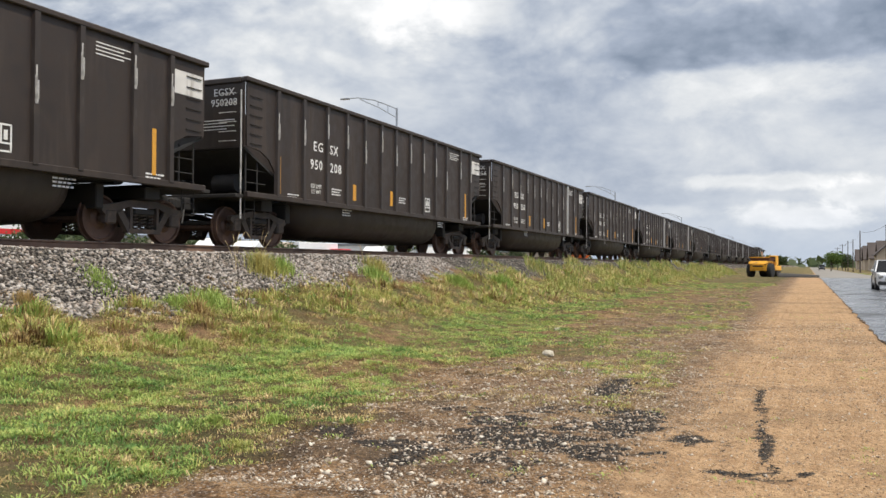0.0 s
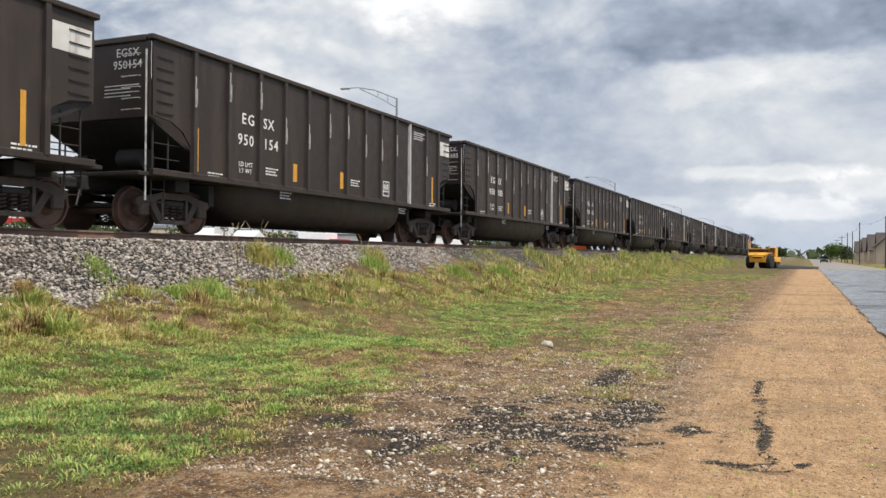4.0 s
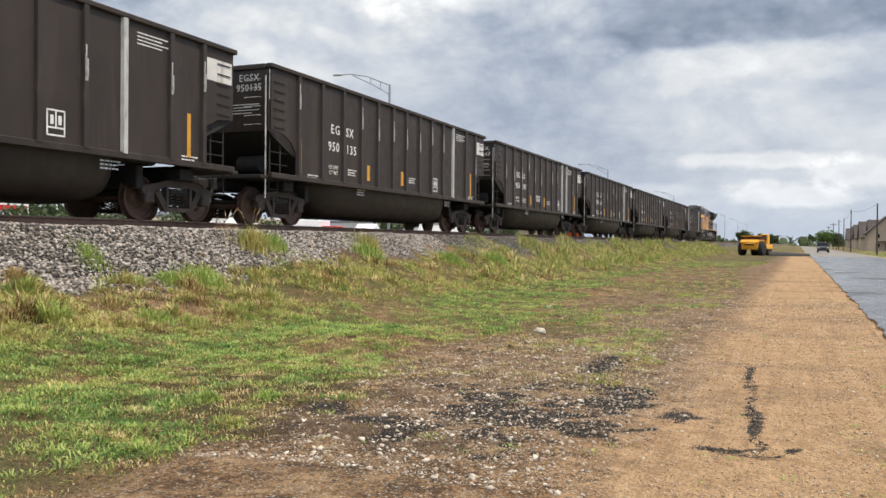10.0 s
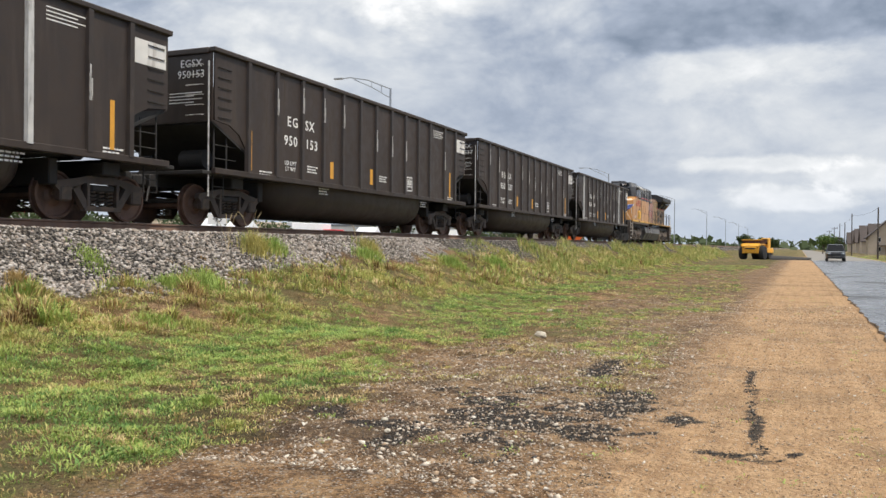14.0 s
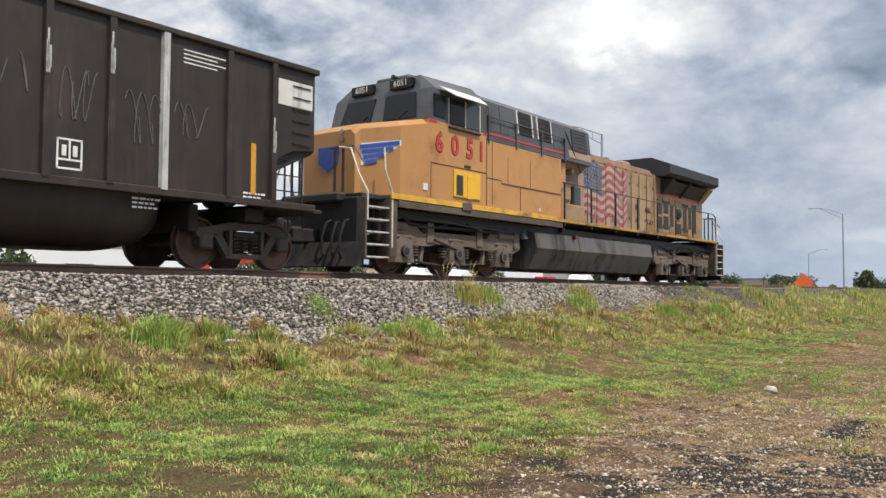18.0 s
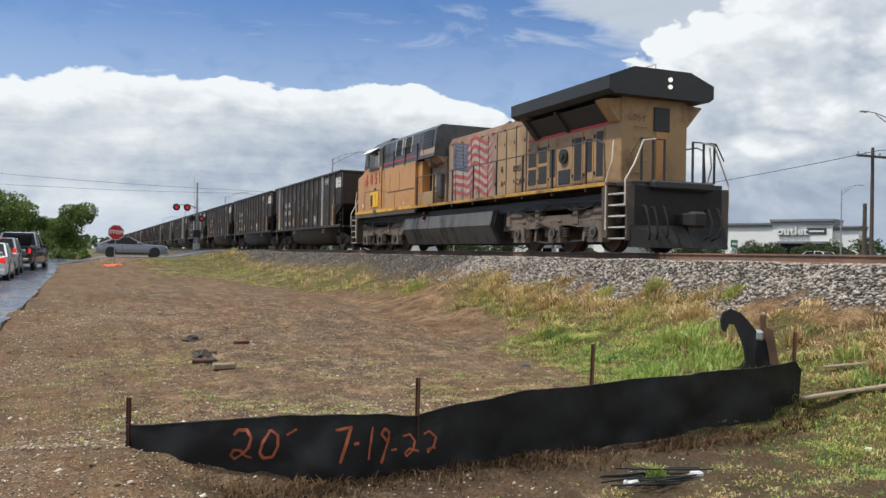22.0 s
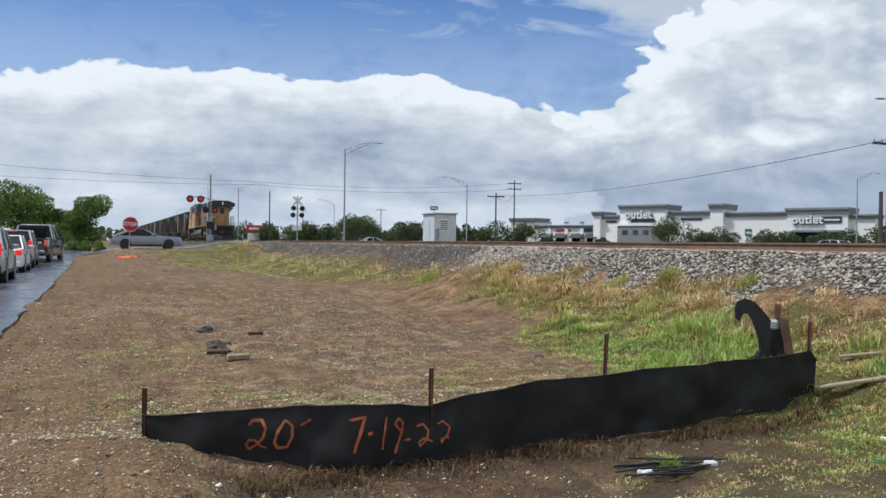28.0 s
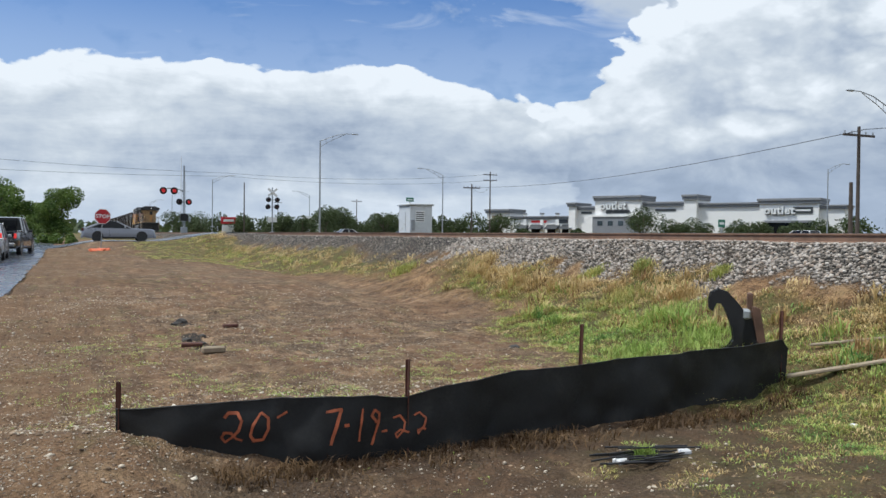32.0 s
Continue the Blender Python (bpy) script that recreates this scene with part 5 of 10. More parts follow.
    rng = random.Random(2)
    for k in range(3):
        y, z = -0.22, 0.14 - 0.07 * k
        while y < 0.2:
            w = rng.uniform(0.04, 0.11)
            tx.box(0.02, 0.024, y, y + w, z, z + 0.032)
            y += w + 0.025
    me["small_print"] = mesh_of("small_print", tx, "letter_white")
    sp = G()
    for k in range(4):
        sp.box(0.02, 0.024, 0.0, 0.9 - 0.22 * (k % 2), -0.07 * k, -0.07 * k + 0.02)
    me["stencil"] = mesh_of("stencil", sp, "letter_white")
    wr = G()
    rng = random.Random(8)
    for k in range(5):
        a = rng.uniform(-0.04, 0.02)
        z0 = rng.uniform(0, 0.35)
        wr.box(0.086, 0.089, a, a + rng.uniform(0.025, 0.06), z0, z0 + rng.uniform(0.15, 0.5))
    me["wear"] = mesh_of("wear_mark", wr, "worn_metal")
    return me


CARS = []
WHEELS = []


def coal_car(me, number, white, index, near):
    """One bathtub gondola; its space has y along the train, z from the rail."""
    rng = random.Random(index * 7 + 1)
    ob = thing("coal_gondola", "dark brown ribbed coal gondola wagon" + (" with pale stripes on its side" if white else " with worn ribs"), "rail wagon", group="wagons of the coal train")
    for s in (1, -1):
        flip = Matrix.Translation((s * HALF, 0, 0)) @ (Matrix.Identity(4) if s == 1 else Matrix.Diagonal((-1, 1, 1, 1)))
        part("side_sheet", me["side"], None, ob, m=flip)
        part("side_sill", me["side_sill"], None, ob, m=flip)
        part("top_chord", me["chord"], None, ob, m=flip)
        for k, y in enumerate(me["ribs"]):
            w = s == 1 and ((white and k == 10) or (number == "247" and k == 9) or (number == "239" and k == 0))
            part("rib", me["rib_white" if w else "rib"], None, ob, "pale aluminium rib" if w else "", m=flip @ Matrix.Translation((0, y, 0)))
            if s == 1 and near and not w and rng.random() < 0.85:
                part("wear_mark", me["wear"], None, ob, "bare scraped metal", m=flip @ Matrix.Translation((0, y, SILL + rng.uniform(0.9, 1.75))))
        if s == 1:
            part("white_panel", me["panel"], None, ob, "weathered white panel", m=flip)
            for y, z in ((5.02, 0.27), (7.32, 0.27)):
                part("placard", me["placard"], None, ob, "yellow reflector strip", m=flip @ Matrix.Translation((0, y, SILL + z)))
            part("yellow_strip", me["strip_long"], None, ob, "yellow reflector strip", m=flip @ Matrix.Translation((0, 1.32, SILL + 0.18)))
            part("yellow_strip", me["strip_long"], None, ob, "yellow reflector strip", m=flip @ Matrix.Translation((0, 13.4, SILL + 0.2)))
            part("label_frame", me["label_frame"], None, ob, m=flip @ Matrix.Translation((0, 9.98, SILL + 0.24)))
            for y, z in ((8.05, 0.40), (4.75, -0.18), (11.3, -0.22), (13.4, 0.06), (1.9, 0.04)) + (((4.0, 0.34),) if near else ((2.9, 0.34), (4.0, 0.34))):
                part("small_print", me["small_print"], None, ob, m=flip @ Matrix.Translation((0.0 if z > 0 else -0.105, y, SILL + z)))
            part("stencil", me["stencil"], None, ob, m=flip @ Matrix.Translation((0, 11.9, TOP - 0.3)))
            letters("letters", "EG", 0.35, "letter_white", ob, at(HALF + 0.022, 3.08, SILL + 1.53, FACE_X), bold=0.003, space=1.3)
            letters("letters", "SX", 0.35, "letter_white", ob, at(HALF + 0.022, 3.88, SILL + 1.53, FACE_X), bold=0.003, space=1.15)
            letters("letters", "950", 0.35, "letter_white", ob, at(HALF + 0.022, 3.0, SILL + 1.05, FACE_X), bold=0.003, space=1.2)
            letters("letters", number, 0.35, "letter_white", ob, at(HALF + 0.022, 3.98, SILL + 1.05, FACE_X), bold=0.003, space=1.2)
            if number == "239":
                # chalky scrawl of unreadable strokes on three panels
                gr = random.Random(12)
                for y0, z0, w0, h0 in ((8.75, 1.25, 0.6, 0.6), (9.85, 0.95, 0.6, 0.85), (10.85, 0.75, 0.75, 0.9), (11.75, 1.0, 0.7, 0.6)):
                    for q in range(3):
                        a0, ph = gr.uniform(0, 6.28), gr.uniform(2.0, 4.2)
                        pts = [(HALF + 0.026, y0 + w0 * (0.15 + 0.3 * q + 0.22 * math.sin(a0 + ph * u)), SILL + z0 + h0 * (0.5 + 0.46 * math.cos(a0 * 1.7 + 1.9 * ph * u))) for u in [k / 13 for k in range(14)]]
                        part("scrawl", G().tube(pts, 0.011, 4), "chalk_grey", ob, "pale sprayed stroke")
            if number == "247":
                for q in range(4):
                    ring = [(HALF + 0.026, 6.02 + 0.19 * q + 0.09 * math.cos(u), SILL + 0.62 + 0.15 * math.sin(u)) for u in [k * 0.57 for k in range(12)]]
                    part("scrawl", G().tube(ring, 0.014, 4), "letter_white", ob, "pale sprayed ring")
            if near:
                letters("letters", "LD LMT\nLT WT", 0.15, "letter_white", ob, at(HALF + 0.022, 3.0, SILL + 0.42, FACE_X))
    for y, r in ((0.0, 0), (BODY, 180)):
        m = pose(0, y, 0, 0, 0, r)
        for k in ("end", "end_chord", "slope", "platform", "coupler", "grabs", "ladder", "brake", "valve", "bolster", "rigging"):
            part(me[k].name.split(".")[0], me[k], None, ob, m=m)
        part("corner_railing", me["grabs"], None, ob, m=m @ Matrix.Diagonal((-1, 1, 1, 1)))
        for k in range(6 if near else 4):
            for sx in (-1, 1) if near else ((1,) if r == 0 else (-1,)):
                part("grab_iron", me["rung"], None, ob, m=m @ Matrix.Translation((0, 0, SILL + 1.25 + (0.22 if near else 0.36) * k)) @ Matrix.Diagonal((sx, 1, 1, 1)))
    if near:
        letters("letters", "EGSX\n950" + number, 0.24, "letter_white", ob, at(0.95, -0.024, TOP - 0.45, FACE_S))
        part("stencil", me["stencil"], None, ob, m=at(0.35, -0.0, TOP - 0.98, Matrix.Rotation(radians(-90), 4, "Z")))
    for k in ("floor", "tub", "centre_sill"):
        part(me[k].name.split(".")[0], me[k], None, ob)
    for yc in (1.22, BODY - 1.22):
        copy_truck(ob, yc)
        for dy in (-0.89, 0.89):
            WHEELS.append((copy_axle(ob, yc + dy), yc + dy, 0.46, index))
    CARS.append((ob, index))
    return ob


TRUCK_PROTO = {}


def copy_truck(parent, yc):
    if "truck" not in TRUCK_PROTO:
        TRUCK_PROTO["truck"] = freight_truck(parent, yc)
        return TRUCK_PROTO["truck"]
    c = copy_thing(TRUCK_PROTO["truck"], pose(0, yc, 0))
    c.parent = parent
    return c


def copy_axle(parent, y):
    if "axle" not in TRUCK_PROTO:
        TRUCK_PROTO["axle"] = wheelset(parent, 1.0, y, 0.46)
        return TRUCK_PROTO["axle"]
    c = copy_thing(TRUCK_PROTO["axle"], pose(0, y, 0.46))
    c.parent = parent
    return c


def build_cars():
    me = coal_body_meshes()
    order = ["239w", "537", "153", "261w", "247w", "135w", "421w", "119", "045", "385w", "154w", "051", "256w", "208", "312", "077w", "190", "463w", "284", "326", "118w", "402", "229", "361w", "140", "275"]
    for i, n in enumerate(order):
        coal_car(me, n[:3], n.endswith("w"), i, i < 15)


build_cars()


# ---- locomotive ----
def build_loco():
    L = 21.6
    ob = thing("locomotive", "orange-yellow and grey six-axle diesel locomotive, weathered, with a faded painted flag", "locomotive")
    W = 1.55
    z = lambda a: a - RAIL
    fl = z(3.51)                       # walkway level
    # frame and sills
    part("underframe", G().box(-1.2, 1.2, 0.55, L - 0.55, z(2.95), z(3.28), 0.03), "loco_dark", ob)
    for s in (-1, 1):
        part("side_sill", G().box(*sorted((s * (W - 0.06), s * W)), 1.0, 8.2, z(3.24), fl - 0.11, 0.01), "sill_brown", ob)
        part("sill_stripe", G().box(*sorted((s * (W - 0.05), s * (W + 0.012))), 0.75, 8.2, fl - 0.10, fl + 0.02, 0.005), "sill_yellow", ob, "yellow sill stripe")
        part("sill_stripe", G().box(*sorted((s * (W - 0.05), s * (W + 0.008))), 8.2, L - 0.8, fl - 0.10, fl - 0.01, 0.005), "sill_worn", ob, "scuffed and blackened yellow stripe")
        part("walkway", G().box(*sorted((s * 0.9, s * W)), 8.2, L - 0.7, fl - 0.09, fl - 0.02), "sill_brown", ob)
    # nose, cab and full-width compartment behind it
    rings = []
    for y, zt, w in ((0.38, z(4.95), 0.80), (0.50, z(5.08), 0.86), (1.05, z(5.16), W - 0.02), (1.98, z(5.36), W)):
        rings.append([(-w, y, fl), (-w, y, zt - 0.12), (-w + 0.14, y, zt), (w - 0.14, y, zt), (w, y, zt - 0.12), (w, y, fl)])
    part("nose", G().loft(rings), "loco_yellow", ob)
    rings = [[(-W, y, fl), (-W, y, z(5.36)), (W, y, z(5.36)), (W, y, fl)] for y in (1.98, 4.36)]
    part("cab_lower", G().loft(rings), "loco_yellow", ob)
    cab = []
    for y, h, k in ((1.96, z(5.362), 1.0), (2.15, z(6.12), 0.96), (2.30, z(6.50), 0.86), (4.36, z(6.56), 0.86)):
        lo = z(5.362)
        if h <= lo + 0.01:
            cab.append([(-W, y, lo), (-W, y, lo + 0.01), (-W * 0.9, y, lo + 0.02), (W * 0.9, y, lo + 0.02), (W, y, lo + 0.01), (W, y, lo)])
        else:
            cab.append([(-W, y, lo), (-W * 0.985, y, min(h, z(6.12))), (-W * k * 0.8, y, h), (W * k * 0.8, y, h), (W * 0.985, y, min(h, z(6.12))), (W, y, lo)])
    part("cab_upper", G().loft(cab), "loco_grey", ob)
    for s in (-1, 1):
        xs_ = s * (W + 0.004)
        def side(y0, y1, z0, z1, mat, name, t=0.02, label="", lean=0.0):
            y0, y1 = (y0, y1) if y1 > 4.34 else (y0 - 0.3, y1 - 0.3)
            part(name, G().box(*sorted((xs_ - s * 0.02, xs_ + s * t)), y0, y1, z(z0), z(z1), 0.005), mat, ob, label)
        side(2.50, 2.92, 5.46, 5.98, "glass_dark", "quarter_window")
        side(3.05, 3.07, 5.34, 5.97, "handrail_white", "window_post")
        side(3.08, 3.68, 5.37, 5.97, "glass_dark", "cab_window", 0.03)
        side(3.72, 4.30, 5.37, 5.97, "glass_grey", "cab_window", 0.02)
        side(3.68, 3.72, 5.34, 5.99, "handrail_white", "window_post", 0.035)
        side(4.30, 4.33, 5.34, 5.99, "handrail_white", "window_post", 0.035)
        side(3.05, 4.33, 5.26, 5.30, "loco_dark", "armrest", 0.06)
        part("sun_visor", G().loft([[(xs_ - s * 0.02, y, z(6.20)), (xs_ + s * 0.34, y + d, z(5.96)), (xs_ + s * 0.33, y + d, z(5.94)), (xs_ - s * 0.03, y, z(6.18))] for y, d in ((2.40, 0.22), (4.02, -0.12))]), "panel_white", ob, "pale fabric sun visor")
        side(2.30, 2.62, 5.30, 5.36, "loco_red", "red_line", 0.006)
        side(4.2, 4.36, 5.30, 5.36, "loco_red", "red_line", 0.006)
        # doors and hatches on the side
        side(2.10, 4.35, 4.36, 4.375, "sill_brown", "panel_seam", 0.012)
        side(2.40, 2.415, 3.56, 4.36, "sill_brown", "panel_seam", 0.006)
        side(4.33, 4.36, 3.56, 5.26, "sill_brown", "panel_seam", 0.008)
        side(3.25, 4.335, 3.66, 4.30, "box_yellow", "battery_box", 0.035, "bright yellow battery box door")
        side(3.34, 3.60, 3.70, 4.18, "loco_dark", "vent", 0.045)
        side(3.78, 4.0, 3.64, 4.20, "box_yellow", "door_panel", 0.05)
        side(2.12, 2.28, 3.70, 3.86, "panel_white", "label_plate", 0.012)
        side(3.62, 4.0, 3.36, 3.54, "sill_brown", "step_box", 0.03)
        side(3.7, 3.95, 4.40, 4.46, "loco_dark", "grille", 0.02)
    for c, y in (("6", 2.46), ("0", 3.07), ("5", 3.67), ("1", 4.15)):
        letters("digit", c, 0.66, "loco_red", ob, at(W + 0.012, y - 0.05, z(4.85), FACE_X), wide=0.95, bold=0.010)
        letters("digit_edge", c, 0.66, "loco_dark", ob, at(W + 0.007, y - 0.05, z(4.85), FACE_X), wide=0.95, bold=0.022)
    for x in (-0.62, 0.62):
        out = 0.10 if x > 0 else -0.10
        part("windshield", G().loft([[(x - 0.50 + out, 1.945, z(5.44)), (x + 0.50 + out, 1.945, z(5.44)), (x + 0.46, 2.10, z(6.06)), (x - 0.46, 2.10, z(6.06))], [(x - 0.50 + out, 2.03, z(5.44)), (x + 0.50 + out, 2.03, z(5.44)), (x + 0.46, 2.2, z(6.06)), (x - 0.46, 2.2, z(6.06))]]), "glass_dark", ob)
        part("wiper", G().tube([(x, 1.95, z(5.42)), (x + 0.3, 1.97, z(5.62))], 0.012, 5), "loco_dark", ob)
        part("number_board", G().box(x - 0.36, x + 0.36, 2.10, 2.24, z(6.20), z(6.44), 0.02), "glass_dark", ob, "black number board")
        letters("letters", "6051", 0.21, "letter_white", ob, at(x, 2.094, z(6.32), FACE_S))
    part("air_conditioner", G().box(-0.5, 0.6, 2.45, 3.35, z(6.50), z(6.64), 0.05).box(-0.5, 0.5, 3.75, 4.3, z(6.52), z(6.60), 0.04), "loco_grey", ob)
    part("horn", G().cyl((0.2, 2.7, z(6.56)), (0.2, 2.3, z(6.58)), 0.03, 8, 0.06).cyl((0.0, 1.0, z(5.1)), (0.0, 1.0, z(5.35)), 0.03, 8), "loco_dark", ob)
    for h in (4.98, 4.82):
        part("headlight", G().cyl((0.45, 0.40, z(h) - 0.06), (0.45, 0.33, z(h) - 0.06), 0.055, 14), "chrome", ob)
    # winged emblem on the nose, plain shapes
    for s in (-1, 1):
        for k, (a, b) in enumerate(((0.0, 1.0), (0.04, 0.84), (0.08, 0.64), (0.12, 0.42))):
            def nose_pt(u, h):      # along the slanting corner of the nose
                return (s * (0.86 + 0.66 * u), 0.50 + 0.55 * u - 0.006, h)
            z0 = z(4.52) - 0.115 * k
            part("emblem_feather", G().loft([[nose_pt(a, z0), nose_pt(b, z0 + 0.10 * b), nose_pt(b, z0 + 0.10 * b + 0.085), nose_pt(a, z0 + 0.085)], [tuple(Vector(p) - Vector((0, 0.02, 0)) + Vector((s * 0.012, 0, 0))) for p in (nose_pt(a, z0), nose_pt(b, z0 + 0.10 * b), nose_pt(b, z0 + 0.10 * b + 0.085), nose_pt(a, z0 + 0.085))]]), "emblem_blue", ob)
    for s in (-1, 1):
        part("emblem_backing", G().loft([[(s * (0.87 + 0.66 * u), 0.50 + 0.55 * u - 0.003, h) for u, h in ((0.0, z(4.15)), (0.5, z(4.34)), (1.0, z(4.60)), (1.0, z(4.72)), (0.0, z(4.64)))], [(s * (0.88 + 0.66 * u), 0.52 + 0.55 * u, h) for u, h in ((0.0, z(4.15)), (0.5, z(4.34)), (1.0, z(4.60)), (1.0, z(4.72)), (0.0, z(4.64)))]]), "sign_white", ob, "white ground of the winged emblem")
    part("emblem_shield", G().prism([(-0.32, z(4.62)), (0.32, z(4.62)), (0.30, z(4.25)), (0.0, z(4.05)), (-0.30, z(4.25))], 0.362, 0.40), "emblem_blue", ob, "blue shield")
    # compartment behind the cab
    part("side_compartment", G().box(-W + 0.02, W - 0.02, 4.36, 8.15, fl, z(5.22), 0.015), "loco_yellow", ob)
    up = [(-W + 0.02, z(5.22)), (-W + 0.03, z(5.36)), (-1.42, z(6.24)), (-1.22, z(6.39)), (1.22, z(6.39)), (1.42, z(6.24)), (W - 0.03, z(5.36)), (W - 0.02, z(5.22))]
    part("brake_hood", G().prism([(a, b + 0.002) for a, b in up], 4.38, 10.0), "loco_grey", ob)
    part("hood_lower", G().box(-1.05, 1.05, 8.15, 10.0, fl, z(5.22), 0.01), "faded_pink", ob, "scuffed pale hood side")
    def slant(s, y, h, off):
        t = (h - z(5.36)) / (z(6.33) - z(5.36))
        return (s * (W - 0.03 + (1.42 - W + 0.03) * t + off * 0.92), y, h + off * 0.34)
    for s in (-1, 1):
        def on_slope(name, mat, y0, y1, h0, h1, off=0.015):
            a = [slant(s, y0, z(h0), off), slant(s, y1, z(h0), off), slant(s, y1, z(h1), off), slant(s, y0, z(h1), off)]
            b = [slant(s, y0, z(h0), -0.02), slant(s, y1, z(h0), -0.02), slant(s, y1, z(h1), -0.02), slant(s, y0, z(h1), -0.02)]
            part(name, G().loft([a, b]), mat, ob)
        for y in (5.90, 6.93):
            for e in (-0.05, 0.70):
                on_slope("grille_frame", "panel_white", y + e, y + e + 0.05, 5.60, 6.22, 0.026)
            on_slope("grille", "soot_black", y, y + 0.70, 5.60, 6.20, 0.02)
            for k in range(4):
                on_slope("grille_slat", "loco_dark", y + 0.02, y + 0.68, 5.68 + 0.13 * k, 5.70 + 0.13 * k, 0.032)
        for y0, y1 in ((4.55, 5.0), (5.05, 5.8), (7.75, 8.5)):
            on_slope("hood_panel", "loco_grey", y0, y1, 5.48, 6.18, 0.008)
        on_slope("grille", "loco_dark", 8.85, 9.75, 5.55, 6.2, 0.02)
        for k in range(6):
            on_slope("grille_slat", "loco_grey", 8.87, 9.73, 5.60 + 0.1 * k, 5.615 + 0.1 * k, 0.03)
        on_slope("red_line", "loco_red", 4.4, 8.3, 5.365, 5.41, 0.012)
        # pale scuffed panel under the hood's overhang
        part("scuffed_panel", G().prism([(s * 1.53, z(5.34)), (s * 1.50, z(5.56)), (s * 1.05, z(5.56)), (s * 1.05, z(5.02)), (s * 1.12, z(5.0))], 8.62, 9.98), "faded_pink", ob, "pale scuffed panel")
        part("conduit", G().tube([(s * 1.45, 8.5, z(6.1)), (s * 1.52, 8.9, z(5.5)), (s * 1.5, 9.15, z(5.2)), (s * 1.46, 9.75, z(5.2)), (s * 1.46, 9.85, z(5.4))], 0.018), "sill_brown", ob)
        part("equipment_box", G().box(*sorted((s * 1.05, s * 1.16)), 8.95, 9.40, z(4.15), z(4.7), 0.03), "loco_faded", ob)
        part("equipment_box", G().box(*sorted((s * 1.05, s * 1.22)), 9.5, 9.9, z(3.75), z(4.6), 0.03), "loco_grey", ob, "dark stained locker")
        part("equipment_box", G().cyl((s * 1.1, 9.15, z(4.98)), (s * 1.36, 9.15, z(4.98)), 0.09, 12), "loco_faded", ob)
        xs_ = s * (W - 0.02)
        for y0, y1, z0, z1, m_, t in ((4.42, 5.05, 4.26, 4.275, "sill_brown", 0.012), (5.05, 8.1, 4.18, 4.20, "sill_brown", 0.02), (5.35, 5.36, 4.2, 4.9, "sill_brown", 0.008), (6.45, 6.46, 4.2, 4.95, "sill_brown", 0.008), (4.62, 4.63, 3.6, 5.2, "sill_brown", 0.01), (5.95, 5.965, 3.56, 4.18, "sill_brown", 0.01), (6.9, 7.0, 3.62, 3.7, "panel_white", 0.01)):
            part("panel_seam", G().box(*sorted((xs_ - s * 0.01, xs_ + s * t)), y0, y1, z(z0), z(z1)), m_, ob)
        part("side_locker", G().box(*sorted((s * 1.05, s * (W - 0.1))), 8.5, 9.7, fl, z(3.98), 0.02), "loco_faded", ob)
        part("air_box", G().box(*sorted((s * 1.05, s * 1.42)), 8.19, 8.60, fl, z(5.16), 0.02), "loco_yellow", ob)
        part("door_edge", G().box(*sorted((s * 1.0, s * 1.10)), 8.62, 8.70, fl, z(5.1)), "loco_dark", ob)
        # railing on the slope of the hood
        g = G()
        for y in (4.45, 5.75, 7.05, 8.35):
            g.box(*sorted((s * (W - 0.05), s * (W + 0.01))), y - 0.03, y + 0.03, z(5.15), z(5.85))
        g.tube([(s * W, 4.4, z(5.82)), (s * W, 8.4, z(5.82))], 0.016)
        g.tube([(s * 1.3, 8.7, z(6.15)), (s * 1.42, 9.5, z(5.0)), (s * 1.42, 10.0, z(5.0))], 0.016)
        part("roof_railing", g, "loco_grey", ob)
    # engine hood
    hw = 0.97
    prof = [(-hw, fl), (-hw, z(5.56)), (-hw + 0.14, z(5.84)), (hw - 0.14, z(5.84)), (hw, z(5.56)), (hw, fl)]
    part("engine_hood", G().prism(prof, 10.0, 15.9), "loco_faded", ob)
    part("hood_roof", G().prism([(-hw - 0.004, z(5.60)), (-hw + 0.136, z(5.846)), (hw - 0.136, z(5.846)), (hw + 0.004, z(5.60)), (hw - 0.2, z(5.75)), (-hw + 0.2, z(5.75))], 10.02, 15.88), "rail_rust", ob, "rust-stained hood roof")
    for k in range(9):
        y = 10.12 + 0.64 * k
        for s in (-1, 1):
            part("hood_door", G().box(*sorted((s * (hw - 0.01), s * (hw + 0.018))), y, y + 0.595, fl + 0.05, z(5.54), 0.006), "faded_pink" if k < 6 else "loco_faded", ob)
            for h in (3.9, 5.1):
                part("door_latch", G().box(*sorted((s * hw, s * (hw + 0.03))), y + 0.46, y + 0.52, z(h), z(h) + 0.1), "loco_dark", ob)
    for k in range(10):
        for s in (-1, 1):
            part("door_seam", G().box(*sorted((s * (hw + 0.02), s * (hw + 0.034))), 10.085 + 0.64 * k, 10.105 + 0.64 * k, fl + 0.04, z(5.55)), "loco_dark", ob)
    # painted flag, waving, laid on the doors
    x0 = hw + 0.020
    def wave(y, h):
        return z(h) + 0.10 * math.sin((y - 10.5) * 4.1 + 0.3) * (0.35 + (y - 10.5) / 2.2) + 0.03 * math.sin((y - 10.5) * 8.5)
